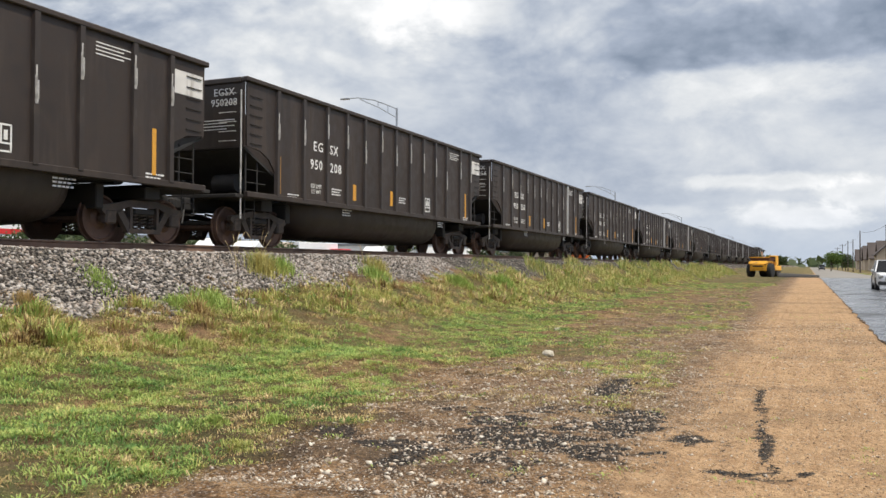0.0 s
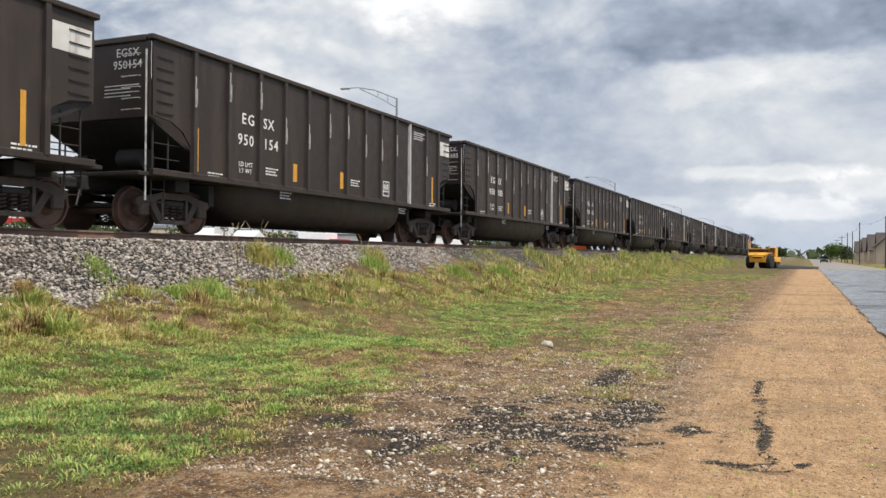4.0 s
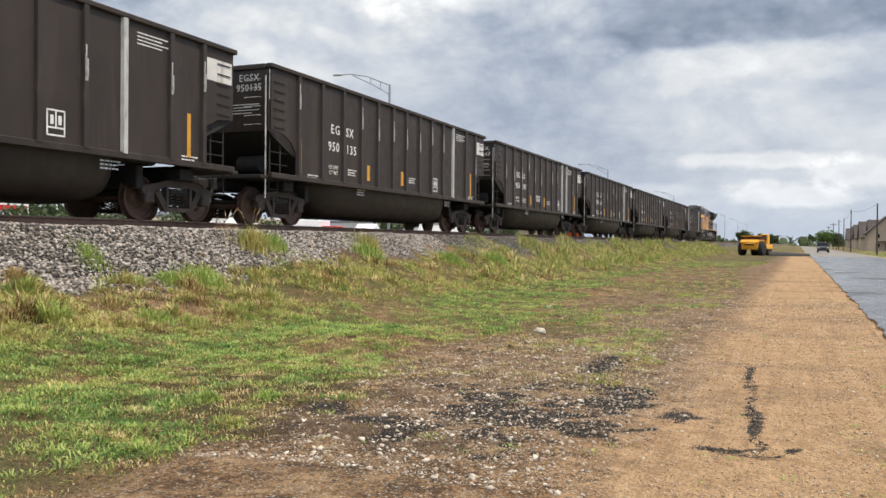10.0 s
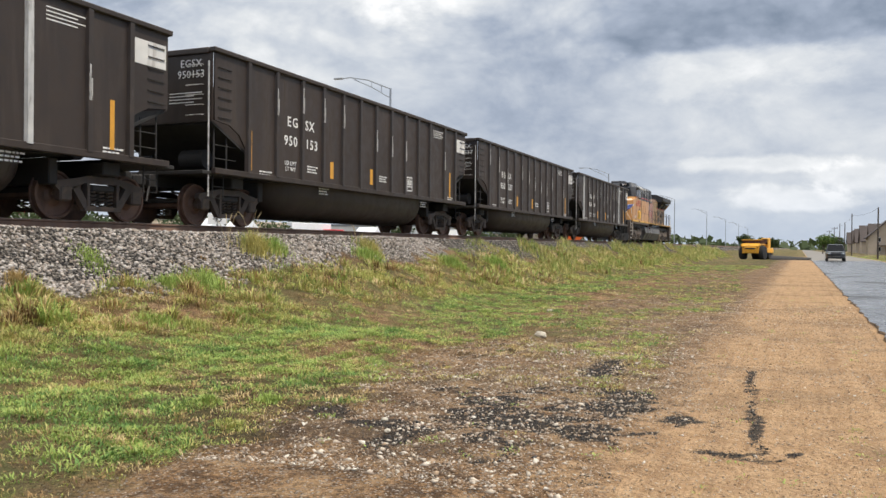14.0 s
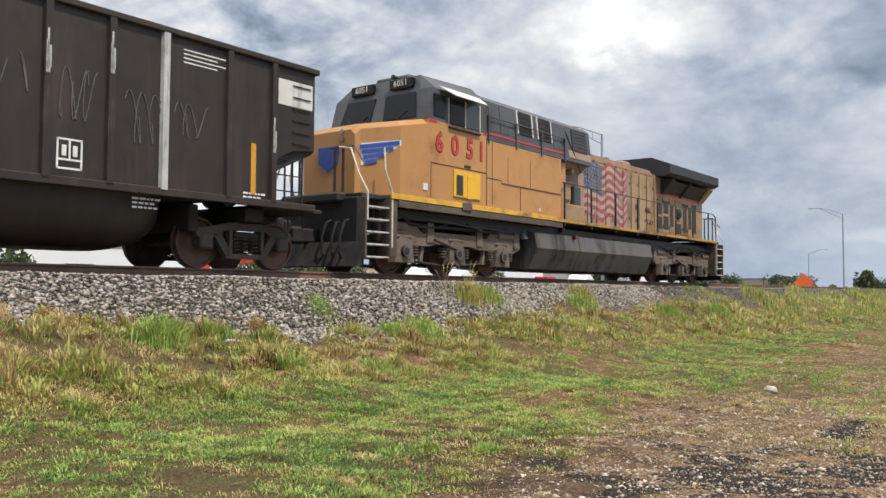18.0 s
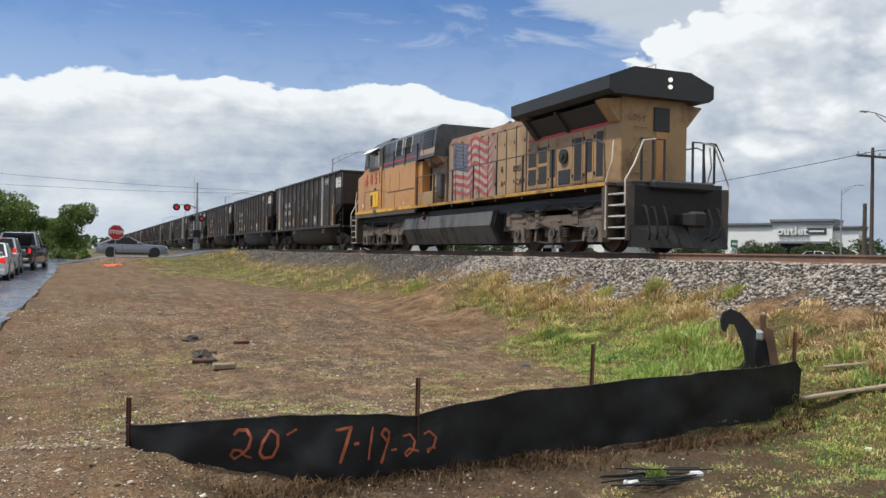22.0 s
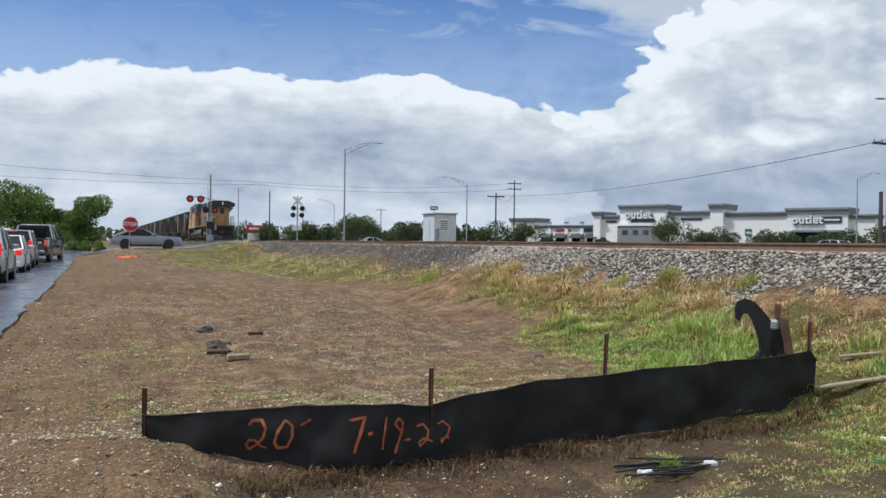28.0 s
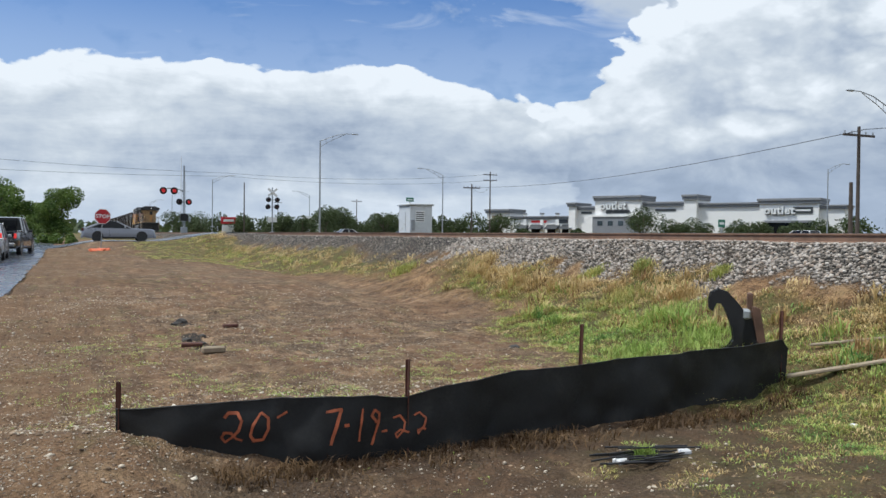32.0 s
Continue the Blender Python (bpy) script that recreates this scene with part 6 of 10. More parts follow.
    for k in range(13):
        h0, h1 = 5.56 - k * 0.138, 5.56 - k * 0.138 - 0.138
        ys_ = [10.52 + 0.11 * i for i in range(29) if k >= 7 or 10.52 + 0.11 * i > 11.6]
        top = [(x0 + 0.004, y, wave(y, h0)) for y in ys_]
        bot = [(x0 + 0.004, y, wave(y, h1)) for y in ys_]
        n_ = len(ys_)
        part("flag_stripe", G().add(top + bot, [(i, i + 1, n_ + i + 1, n_ + i) for i in range(n_ - 1)]), "flag_red" if k % 2 == 0 else "flag_white", ob)
    ys_ = [10.50 + 0.155 * i for i in range(9)]
    part("flag_canton", G().add([(x0 + 0.006, y, wave(y, 5.57)) for y in ys_] + [(x0 + 0.006, y, wave(y, 4.60)) for y in ys_], [(i, i + 1, 10 + i, 9 + i) for i in range(8)]), "flag_blue", ob)
    for i in range(7):
        for j in range(8):
            y, h = 10.58 + 0.145 * j + (0.06 if i % 2 else 0), 5.48 - 0.125 * i
            c = wave(y, h)
            star = [(x0 + 0.010, y + r * math.cos(q * 0.6283 + 1.5708), c + r * math.sin(q * 0.6283 + 1.5708)) for q in range(10) for r in ((0.042 if q % 2 == 0 else 0.018),)]
            part("flag_star", G().add(star, [tuple(range(10))]), "flag_white", ob)
    letters("letters", "B", 0.27, "loco_dark", ob, at(hw + 0.036, 14.32, z(4.37), FACE_X))
    letters("letters", "A", 0.27, "loco_dark", ob, at(hw + 0.036, 14.32, z(3.92), FACE_X))
    letters("letters", "ING", 0.27, "loco_dark", ob, at(hw + 0.036, 15.3, z(4.33), FACE_X))
    letters("letters", "CA", 0.27, "loco_dark", ob, at(hw + 0.036, 15.42, z(3.92), FACE_X))
    part("exhaust_stack", G().box(-0.35, 0.35, 14.7, 15.3, z(5.80), z(6.12), 0.05), "loco_faded", ob)
    part("horn", G().cyl((0.1, 13.3, z(5.84)), (0.1, 13.3, z(5.98)), 0.03, 8).cyl((0.1, 13.1, z(5.98)), (0.1, 13.55, z(6.0)), 0.05, 8, 0.09).cyl((-0.1, 13.1, z(5.98)), (-0.1, 13.5, z(6.0)), 0.05, 8, 0.08).cyl((0.3, 13.1, z(5.98)), (0.3, 13.5, z(6.0)), 0.05, 8, 0.08), "loco_dark", ob)
    # radiator section with its overhanging wings
    rw = 1.0
    part("radiator_cab", G().box(-rw, rw, 15.9, 20.65, fl, z(5.70), 0.02), "loco_worn", ob)
    for s in (-1, 1):
        def rad(y0, y1, z0, z1, mat, name, t=0.02, bev=0.004):
            part(name, G().box(*sorted((s * (rw - 0.01), s * (rw + t))), y0, y1, z(z0), z(z1), bev), mat, ob)
        for y0, y1 in ((16, 16.55), (16.6, 17.15), (17.22, 17.62), (18.5, 18.95), (19.05, 19.45), (19.55, 19.95)):
            rad(y0, y1, 3.62, 4.98, "loco_worn", "hood_door", 0.02)
        for y0, y1, z0, z1 in ((16.05, 16.5, 3.75, 4.2), (16.05, 16.5, 4.28, 4.7), (16.65, 17.1, 3.75, 4.25), (16.65, 17.1, 4.35, 4.8), (17.27, 17.58, 3.9, 4.7), (17.75, 18.35, 3.66, 4.05), (18.55, 18.9, 3.72, 4.85), (19.1, 19.4, 3.9, 4.75), (19.6, 19.9, 3.75, 4.9)):
            rad(y0, y1, z0, z1, "loco_dark", "vent", 0.03)
        rad(17.7, 18.42, 3.6, 4.95, "loco_faded", "fan_panel", 0.016)
        part("fan", G().cyl((s * (rw + 0.01), 18.05, z(4.42)), (s * (rw + 0.09), 18.05, z(4.42)), 0.20, 18).cyl((s * (rw + 0.08), 18.05, z(4.42)), (s * (rw + 0.13), 18.05, z(4.42)), 0.09, 10), "loco_dark", ob)
        for y0, y1 in ((16.7, 18.2), (18.3, 20.2)):
            a = [(s * (rw + 0.02), y0, z(5.10)), (s * (rw + 0.02), y1, z(5.10)), (s * (rw + 0.38), y1, z(5.52)), (s * (rw + 0.38), y0, z(5.52))]
            b = [(s * (rw - 0.1), p[1], p[2]) for p in a]
            part("intake_screen", G().loft([a, b]), "loco_dark", ob)
        a = [(-0.02, 5.04), (0.06, 5.04), (0.5, 5.56), (0.0, 5.6)]
        part("wing_bracket", G().prism([(s * (rw + p), z(q)) for p, q in a], 20.2, 20.6), "loco_worn", ob)
        part("wing_bracket", G().prism([(s * (rw + p), z(q)) for p, q in a], 16.45, 16.68), "loco_dark", ob)
        part("wing_bracket", G().prism([(s * (rw + p), z(q)) for p, q in a], 18.2, 18.3), "loco_dark", ob)
        part("red_line", G().box(*sorted((s * rw, s * (rw + 0.012))), 16, 20.5, z(5.02), z(5.09)), "loco_red", ob)
    wing = [(-1.42, z(5.64)), (-1.58, z(5.74)), (-1.58, z(6.06)), (-0.85, z(6.34)), (0.85, z(6.34)), (1.58, z(6.06)), (1.58, z(5.74)), (1.42, z(5.64))]
    part("radiator_wing", G().prism(wing, 15.95, 20.95), "loco_dark", ob, "black overhanging radiator roof")
    part("roof_grab", G().tube([(0.2, 20.3, z(6.33)), (0.2, 20.3, z(6.46)), (0.2, 20.9, z(6.46)), (0.2, 20.9, z(6.33))], 0.014), "handrail_white", ob)
    for s in (-1, 1):
        for y in (16.05, 16.62, 17.2, 18.46, 19.0, 19.5):
            for h in (3.8, 4.75):
                part("door_latch", G().box(*sorted((s * rw, s * (rw + 0.035))), y - 0.02, y + 0.03, z(h), z(h) + 0.09), "loco_dark", ob)
        for k in range(7):
            part("lifting_lug", G().box(*sorted((s * (hw - 0.02), s * (hw + 0.03))), 10.35 + 0.8 * k, 10.43 + 0.8 * k, z(5.58), z(5.63)), "rail_rust", ob)
    # rear wall of the hood
    part("end_door", G().box(-0.35, -0.02, 20.65, 20.68, z(3.6), z(5.3), 0.01), "loco_yellow", ob)
    part("end_panel", G().box(-0.42, 0.05, 20.65, 20.7, z(4.85), z(5.45), 0.01), "loco_dark", ob)
    for h in (6.20, 6.02):
        part("headlight", G().cyl((-0.2, 20.90, z(h) - 0.1), (-0.2, 20.99, z(h) - 0.1), 0.055, 14), "lamp_white", ob)
    for k in range(6):
        part("grab_step", G().tube([(0.62, 20.64, z(3.8) + 0.28 * k), (0.62, 20.74, z(3.8) + 0.28 * k), (0.30, 20.74, z(3.8) + 0.28 * k), (0.30, 20.64, z(3.8) + 0.28 * k)], 0.013), "loco_faded", ob)
    letters("letters", "6051", 0.26, "rail_rust", ob, at(0.55, 20.65, z(5.15), FACE_N))
    # ends: platforms, anticlimbers, pilots, steps, couplers
    for y0, sgn in ((0.0, 1), (L, -1)):
        def yy(a):
            return y0 + sgn * a
        part("end_platform", G().box(-1.35, 1.35, *sorted((yy(0.02), yy(0.95))), fl - 0.12, fl - 0.02, 0.02), "loco_dark", ob)
        part("anticlimber", G().box(-0.9, 0.9, *sorted((yy(-0.22), yy(0.05))), fl - 0.2, fl, 0.04), "loco_dark", ob)
        part("end_plate", G().box(-1.3, 1.3, *sorted((yy(-0.04), yy(0.12))), z(2.15), fl - 0.1, 0.03), "soot_black", ob)
        part("plow", G().loft([[(-1.4, yy(0.1), z(2.45)), (1.4, yy(0.1), z(2.45)), (1.4, yy(-0.02), z(2.45)), (0, yy(-0.3), z(2.45)), (-1.4, yy(-0.02), z(2.45))], [(-1.4, yy(0.05), z(1.93)), (1.4, yy(0.05), z(1.93)), (1.4, yy(-0.15), z(1.93)), (0, yy(-0.55), z(1.93)), (-1.4, yy(-0.15), z(1.93))]]), "soot_black", ob)
        cg = G().box(-0.12, 0.12, *sorted((yy(-0.55), yy(0.0))), z(2.45), z(2.75), 0.03).box(-0.2, 0.2, *sorted((yy(-0.78), yy(-0.5))), z(2.40), z(2.78), 0.06)
        part("coupler", cg, "grime", ob)
        for k, x in enumerate((-0.9, -0.62, 0.62, 0.9, 1.12)):
            pts = [(x, yy(-0.02), z(2.95 - 0.12 * (k % 2))), (x * 1.05, yy(-0.30), z(2.86)), (x * 1.06, yy(-0.44), z(2.55)), (x, yy(-0.40), z(2.22)), (x * 0.9, yy(-0.22), z(2.12)), (x * 0.86, yy(-0.08), z(2.30))]
            part("air_hose", G().tube([Vector(pts[0]).lerp(Vector(pts[1]), 0.5)] + pts[1:], 0.026, 6), "rubber", ob, smooth=True)
        for s in (-1, 1):
            for k in range(5):
                h = 2.12 + 0.265 * k
                part("step", G().box(*sorted((s * 1.12, s * 1.5)), *sorted((yy(0.04), yy(0.74))), z(h), z(h) + 0.035), "worn_metal", ob, "bare metal step edge")
                part("step_back", G().box(*sorted((s * 1.08, s * 1.12)), *sorted((yy(0.04), yy(0.74))), z(h), z(h) + 0.25), "loco_dark", ob)
            part("step_side", G().box(*sorted((s * 1.1, s * 1.53)), *sorted((yy(0.74), yy(0.98))), z(2.15), fl - 0.12, 0.01), "sill_brown", ob)
            part("step_side", G().box(*sorted((s * 1.1, s * 1.51)), *sorted((yy(-0.02), yy(0.04))), z(2.08), fl - 0.12, 0.01), "sill_brown", ob)
            part("handrail", G().tube([(s * 1.53, yy(0.80), z(2.35)), (s * 1.53, yy(0.80), z(3.55)), (s * 1.5, yy(0.60), z(4.0)), (s * 1.45, yy(0.62), z(4.5))], 0.022), "handrail_white", ob, "pale grab rail")
            part("handrail", G().tube([(s * 1.53, yy(0.02), z(2.9)), (s * 1.53, yy(0.02), z(3.5)), (s * 1.3, yy(-0.02), z(3.9)), (s * 1.05, yy(0.0), z(4.45)), (s * 0.7, yy(0.0), z(4.5))], 0.022), "handrail_white", ob, "pale grab rail")
            for x in (0.55, 0.8) if sgn > 0 else (0.42, 0.75, 1.08):
                part("end_post", G().box(*sorted((s * x - 0.018, s * x + 0.018)), *sorted((yy(0.0), yy(0.05))), fl, z(4.5)), "loco_dark", ob)
            part("end_rail", G().tube([(s * 0.40, yy(0.02), z(4.5)), (s * 1.12, yy(0.02), z(4.5)), (s * 1.40, yy(0.05), z(4.1))], 0.018), "loco_dark", ob)
    # side handrails along the walkway
    for s in (-1, 1):
        part("handrail", G().tube([(s * 1.52, 8.25, z(4.56)), (s * 1.52, 20.4, z(4.56)), (s * 1.52, 20.68, z(4.45)), (s * 1.52, 20.75, z(3.6)), (s * 1.52, 20.7, z(2.6))], 0.02), "sill_brown", ob)
        for k in range(8):
            y = 8.35 + 1.65 * k
            part("stanchion", G().box(*sorted((s * 1.50, s * 1.54)), y - 0.025, y + 0.025, fl - 0.2, z(4.56)), "loco_dark", ob)
    # fuel tank
    tp = [(-1.0, z(3.12)), (-1.42, z(3.05)), (-1.50, z(2.62)), (-1.22, z(2.05)), (1.22, z(2.05)), (1.50, z(2.62)), (1.42, z(3.05)), (1.0, z(3.12))]
    part("fuel_tank", G().prism(tp, 6.85, 14.55), "fuel_tank", ob, "dark streaked fuel tank")
    for s in (-1, 1):
        part("tank_strap", G().prism([(s * 1.0, z(3.13)), (s * 1.43, z(3.07)), (s * 1.515, z(2.62)), (s * 1.23, z(2.04)), (s * 1.2, z(2.1)), (s * 1.45, z(2.6))], 9.3, 9.4), "sill_brown", ob)
        part("tank_end", G().prism([(s * 1.30, z(2.98)), (s * 1.40, z(2.60)), (s * 1.16, z(2.15)), (s * 0.9, z(2.15)), (s * 0.9, z(2.98))], 14.55, 14.60), "grime", ob)
        part("fuel_filler", G().cyl((s * 1.42, 9.0, z(3.0)), (s * 1.55, 9.0, z(3.02)), 0.06, 12), "lens_red", ob)
        part("fuel_cap", G().cyl((s * 1.3, 8.6, z(3.14)), (s * 1.3, 8.6, z(3.26)), 0.09, 10), "lens_red", ob)
        part("bell", G().cyl((s * 1.25, 6.55, z(3.05)), (s * 1.25, 6.55, z(2.85)), 0.07, 12, 0.14), "fuel_tank", ob)
        part("air_pipe", G().tube([(s * 1.35, 1.2, z(3.12)), (s * 1.35, 4.0, z(3.0)), (s * 1.35, 6.3, z(2.98))], 0.02), "loco_dark", ob)
        part("air_pipe", G().tube([(s * 1.3, 15.6, z(3.1)), (s * 1.35, 16.0, z(3.0)), (s * 1.35, 17.2, z(3.15)), (s * 1.35, 21.0, z(3.05))], 0.02), "loco_dark", ob)
    part("air_reservoir", G().box(-1.1, 1.1, 14.65, 15.2, z(2.4), z(3.1), 0.03), "grime", ob)
    part("belly_plate", G().box(-1.2, 1.2, 1.2, 6.6, z(2.9), z(3.05), 0.02), "grime", ob)
    # trucks
    for yc, sg in ((3.48, 1), (18.03, -1)):
        tr = part("truck", G().box(-0.9, 0.9, -2.2, 2.2, z(2.35), z(2.7), 0.04), "grime", ob, m=pose(0, yc, 0))
        for s in (-1, 1):
            out = [(-2.85, 2.72), (-2.55, 2.90), (-1.5, 2.90), (-1.25, 2.74), (-0.8, 2.80), (0.8, 2.80), (1.25, 2.74), (1.5, 2.90), (2.55, 2.90), (2.85, 2.72), (2.85, 2.52), (2.5, 2.40), (1.6, 2.46), (1.1, 2.46), (0.62, 2.52), (-0.62, 2.52), (-1.1, 2.46), (-1.6, 2.46), (-2.5, 2.40), (-2.85, 2.52)]
            part("truck_frame", G().prism([(a, z(b)) for a, b in out], *sorted((s * 1.06, s * 1.24)), "x"), "loco_truck", tr)
            for k in (-1, 0, 1):
                ya = 1.98 * k
                jb = G().prism([(ya - 0.34, z(2.06)), (ya + 0.34, z(2.06)), (ya + 0.26, z(2.50)), (ya + 0.12, z(2.62)), (ya - 0.12, z(2.62)), (ya - 0.26, z(2.50))], *sorted((s * 1.1, s * 1.30)), "x")
                part("journal_box", jb, "loco_truck", tr)
                part("axle_cap", G().cyl((s * 1.28, ya, z(2.31)), (s * 1.36, ya, z(2.31)), 0.135, 16).cyl((s * 1.35, ya, z(2.31)), (s * 1.38, ya, z(2.31)), 0.085, 12), "grime", tr, smooth=True)
                for t in (-1, 1):
                    g = G()
                    for j in range(4):
                        g.cyl((s * 1.18, ya + t * 0.46, z(2.22) + 0.065 * j), (s * 1.18, ya + t * 0.46, z(2.22) + 0.065 * j + 0.035), 0.105, 10)
                    part("spring", g, "truck_steel", tr)
            for ya in (-2.2, 2.2):
                part("brake_cylinder", G().cyl((s * 1.16, ya - 0.35, z(2.86)), (s * 1.16, ya + 0.35, z(2.86)), 0.13, 14), "loco_truck", tr, smooth=True)
            for ya in (-1.98, 0, 1.98):
                part("cap_ring", G().ring_x(ya, z(2.31), s * 1.355, s * 1.372, [(0, 0.10), (0, 0.13), (1, 0.13), (1, 0.10)], 18), "fuel_tank", tr, "pale worn ring")
                part("frame_rib", G().box(*sorted((s * 1.2, s * 1.27)), ya - 0.30, ya + 0.30, z(2.62), z(2.68), 0.01), "loco_truck", tr)
            for ya in (-2.72, -1.0, 1.0, 2.72):
                part("frame_bracket", G().prism([(ya - 0.14, z(2.55)), (ya + 0.14, z(2.55)), (ya + 0.10, z(3.0)), (ya - 0.10, z(3.0))], *sorted((s * 1.02, s * 1.27)), "x"), "loco_truck", tr)
            part("traction_cable", G().tube([(s * 1.28, -2.0, z(3.02)), (s * 1.34, -1.5, z(2.88)), (s * 1.34, -0.8, z(2.90)), (s * 1.3, -0.2, z(3.08))], 0.022, 5), "rubber", tr)
            part("traction_cable", G().tube([(s * 1.28, 0.4, z(3.08)), (s * 1.34, 0.9, z(2.90)), (s * 1.34, 1.6, z(2.92)), (s * 1.3, 2.2, z(3.08))], 0.022, 5), "rubber", tr)
            for ya in (-1.25, 1.25):
                part("brake_lever", G().prism([(ya - 0.05, z(2.1)), (ya + 0.05, z(2.1)), (ya + 0.12, z(2.5)), (ya + 0.02, z(2.5))], *sorted((s * 1.1, s * 1.18)), "x"), "loco_truck", tr)
            part("shock", G().cyl((s * 1.3, -0.9, z(2.62)), (s * 1.3, 0.2, z(2.36)), 0.03, 8), "grime", tr)
            part("brake_rod", G().tube([(s * 1.1, -1.7, z(2.12)), (s * 1.12, -0.3, z(2.02)), (s * 1.12, 1.7, z(2.14))], 0.035), "grime", tr)
            for ya in (-0.99, 0.99):
                part("frame_hole", G().cyl((s * 1.2, ya, z(2.63)), (s * 1.246, ya, z(2.63)), 0.06, 12), "loco_dark", tr)
        for k in (-1, 0, 1):
            ax = part("wheelset", G().cyl((-1.2, 0, 0), (1.2, 0, 0), 0.09, 10), "wheel_steel", ob, m=pose(0, yc + 1.98 * k, 0.53))
            for s in (-1, 1):
                part("wheel", G().ring_x(0, 0, s * 0.70, s * 0.84, [(0, 0.12), (0, 0.555), (0.22, 0.555), (0.25, 0.53), (0.95, 0.524), (1, 0.47), (0.7, 0.45), (0.6, 0.25), (1, 0.18), (1, 0.12)], 30), "wheel_steel", ax, smooth=True)
            WHEELS.append((ax, yc + 1.98 * k, 0.53, -1))
    return ob


LOCO = build_loco()


# ---- silt fence and what lies round it ----
FENCE = [(-0.65, -7.40, 0.02, 0.29), (-1.06, -7.17, -0.14, 0.34), (-1.57, -7.05, -0.20, 0.36), (-2.35, -6.95, -0.21, 0.37), (-2.96, -6.90, -0.18, 0.32), (-3.31, -6.96, -0.16, 0.39),
         (-3.95, -7.10, -0.15, 0.43), (-4.96, -7.30, -0.10, 0.44), (-6.26, -7.38, -0.05, 0.48), (-7.05, -7.41, -0.05, 0.50), (-7.72, -7.40, -0.04, 0.56), (-7.90, -7.36, -0.03, 0.30)]


def fence_at(x):
    for a, b in zip(FENCE, FENCE[1:]):
        if b[0] <= x <= a[0]:
            t = (a[0] - x) / (a[0] - b[0])
            return [a[k] + (b[k] - a[k]) * t for k in range(1, 4)]
    return list((FENCE[0] if x > FENCE[0][0] else FENCE[-1])[1:])


def fold(x, s):
    """How far the cloth stands out of its plane."""
    return 0.03 * math.sin(x * 5.1 + 1.2 * s) + 0.018 * noise.noise(Vector((x * 3.5, s * 2.2, 3))) * 2 + 0.012 * noise.noise(Vector((x * 11, s * 7, 8))) + 0.05 * s * (1 - s) * math.sin(x * 1.9)


def build_fence():
    ob = thing("silt_fence", "black woven silt fence with orange spray-painted writing, sagging between rusty stakes", "silt fence")
    nx, nz = 150, 12
    rows = []
    for j in range(nz + 1):
        s = j / nz
        row = []
        for i in range(nx + 1):
            x = FENCE[0][0] + (FENCE[-1][0] + 0.10 - FENCE[0][0]) * i / nx
            y, z0, z1 = fence_at(x)
            z0 -= 0.10
            wob = 0.012 * noise.noise(Vector((x * 4, 0, 5))) if j == nz else 0
            row.append((x, y + fold(x, s), z0 + (z1 - z0) * s + wob))
        rows.append(row)
    g = G()
    n = nx + 1
    vs = [p for r in rows for p in r] + [(p[0], p[1] - 0.006, p[2]) for r in rows for p in r]
    off = n * (nz + 1)
    fs = []
    for j in range(nz):
        for i in range(nx):
            a = j * n + i
            fs.append((a, a + 1, a + n + 1, a + n)[::-1])
            fs.append((off + a, off + a + 1, off + a + n + 1, off + a + n))
    g.add(vs, fs)
    part("cloth", g, "silt_cloth", ob, "black woven plastic cloth", True)
    edge = [(p[0], p[1], p[2]) for p in rows[-1]]
    part("top_hem", G().tube(edge[::2], 0.007, 5), "silt_cloth", ob)
    for x, y, top, lean in ((-0.67, -7.43, 0.51, 0.0), (-2.955, -6.955, 0.64, 0.01), (-4.96, -7.36, 0.83, 0.05), (-7.72, -7.46, 0.88, 0.06)):
        part("stake", G().prism([(-0.02, -0.005), (0.02, -0.005), (0.02, 0.0), (0.004, 0.0), (0.004, 0.03), (-0.004, 0.03), (-0.004, 0.0), (-0.02, 0.0)], -0.35, top, "z"), "rust_stake", ob, "rusty steel stake", m=pose(x, y, 0, 0, math.degrees(-lean) * 0.6, 0))
    # brush strokes of the writing: across the cloth (u) and up it (v)
    def stroke(pts, w=0.016):
        dense = []
        for (a, b), (c, d) in zip(pts, pts[1:]):
            for k in range(6):
                dense.append((a + (c - a) * k / 6, b + (d - b) * k / 6))
        dense.append(pts[-1])
        rings = []
        for i, (u, v) in enumerate(dense):
            p, q = dense[max(i - 1, 0)], dense[min(i + 1, len(dense) - 1)]
            du, dv = q[0] - p[0], q[1] - p[1]
            ln = math.hypot(du, dv) or 1
            ring = []
            ww = w * (0.8 + 0.35 * noise.noise(Vector((u * 9, v * 9, 2))))
            for k in (-1, 1):
                uu, vv = u - dv / ln * ww * k, v + du / ln * ww * k
                y, z0, z1 = fence_at(-uu)
                z0 -= 0.10
                s = (vv - z0) / (z1 - z0)
                ring.append((-uu, y + fold(-uu, s) + 0.006, vv))
            rings.append(ring)
        part("paint_stroke", G().loft(rings, False, False), "spray_orange", ob, "orange spray paint")
    stroke([(1.44, 0.230), (1.47, 0.270), (1.54, 0.268), (1.57, 0.203), (1.55, 0.127), (1.50, 0.073), (1.45, 0.035), (1.42, 0.071), (1.44, 0.114), (1.49, 0.109), (1.53, 0.061), (1.58, 0.042)], 0.014)
    stroke([(1.72, 0.251), (1.66, 0.167), (1.64, 0.080), (1.67, 0.034), (1.74, 0.042), (1.78, 0.127), (1.78, 0.216), (1.73, 0.257), (1.71, 0.247)], 0.014)
    stroke([(1.85, 0.212), (1.93, 0.258)], 0.012)
    stroke([(2.23, 0.247), (2.36, 0.266), (2.34, 0.212), (2.30, 0.083), (2.27, -0.026)], 0.015)
    stroke([(2.38, 0.127), (2.42, 0.134)], 0.02)
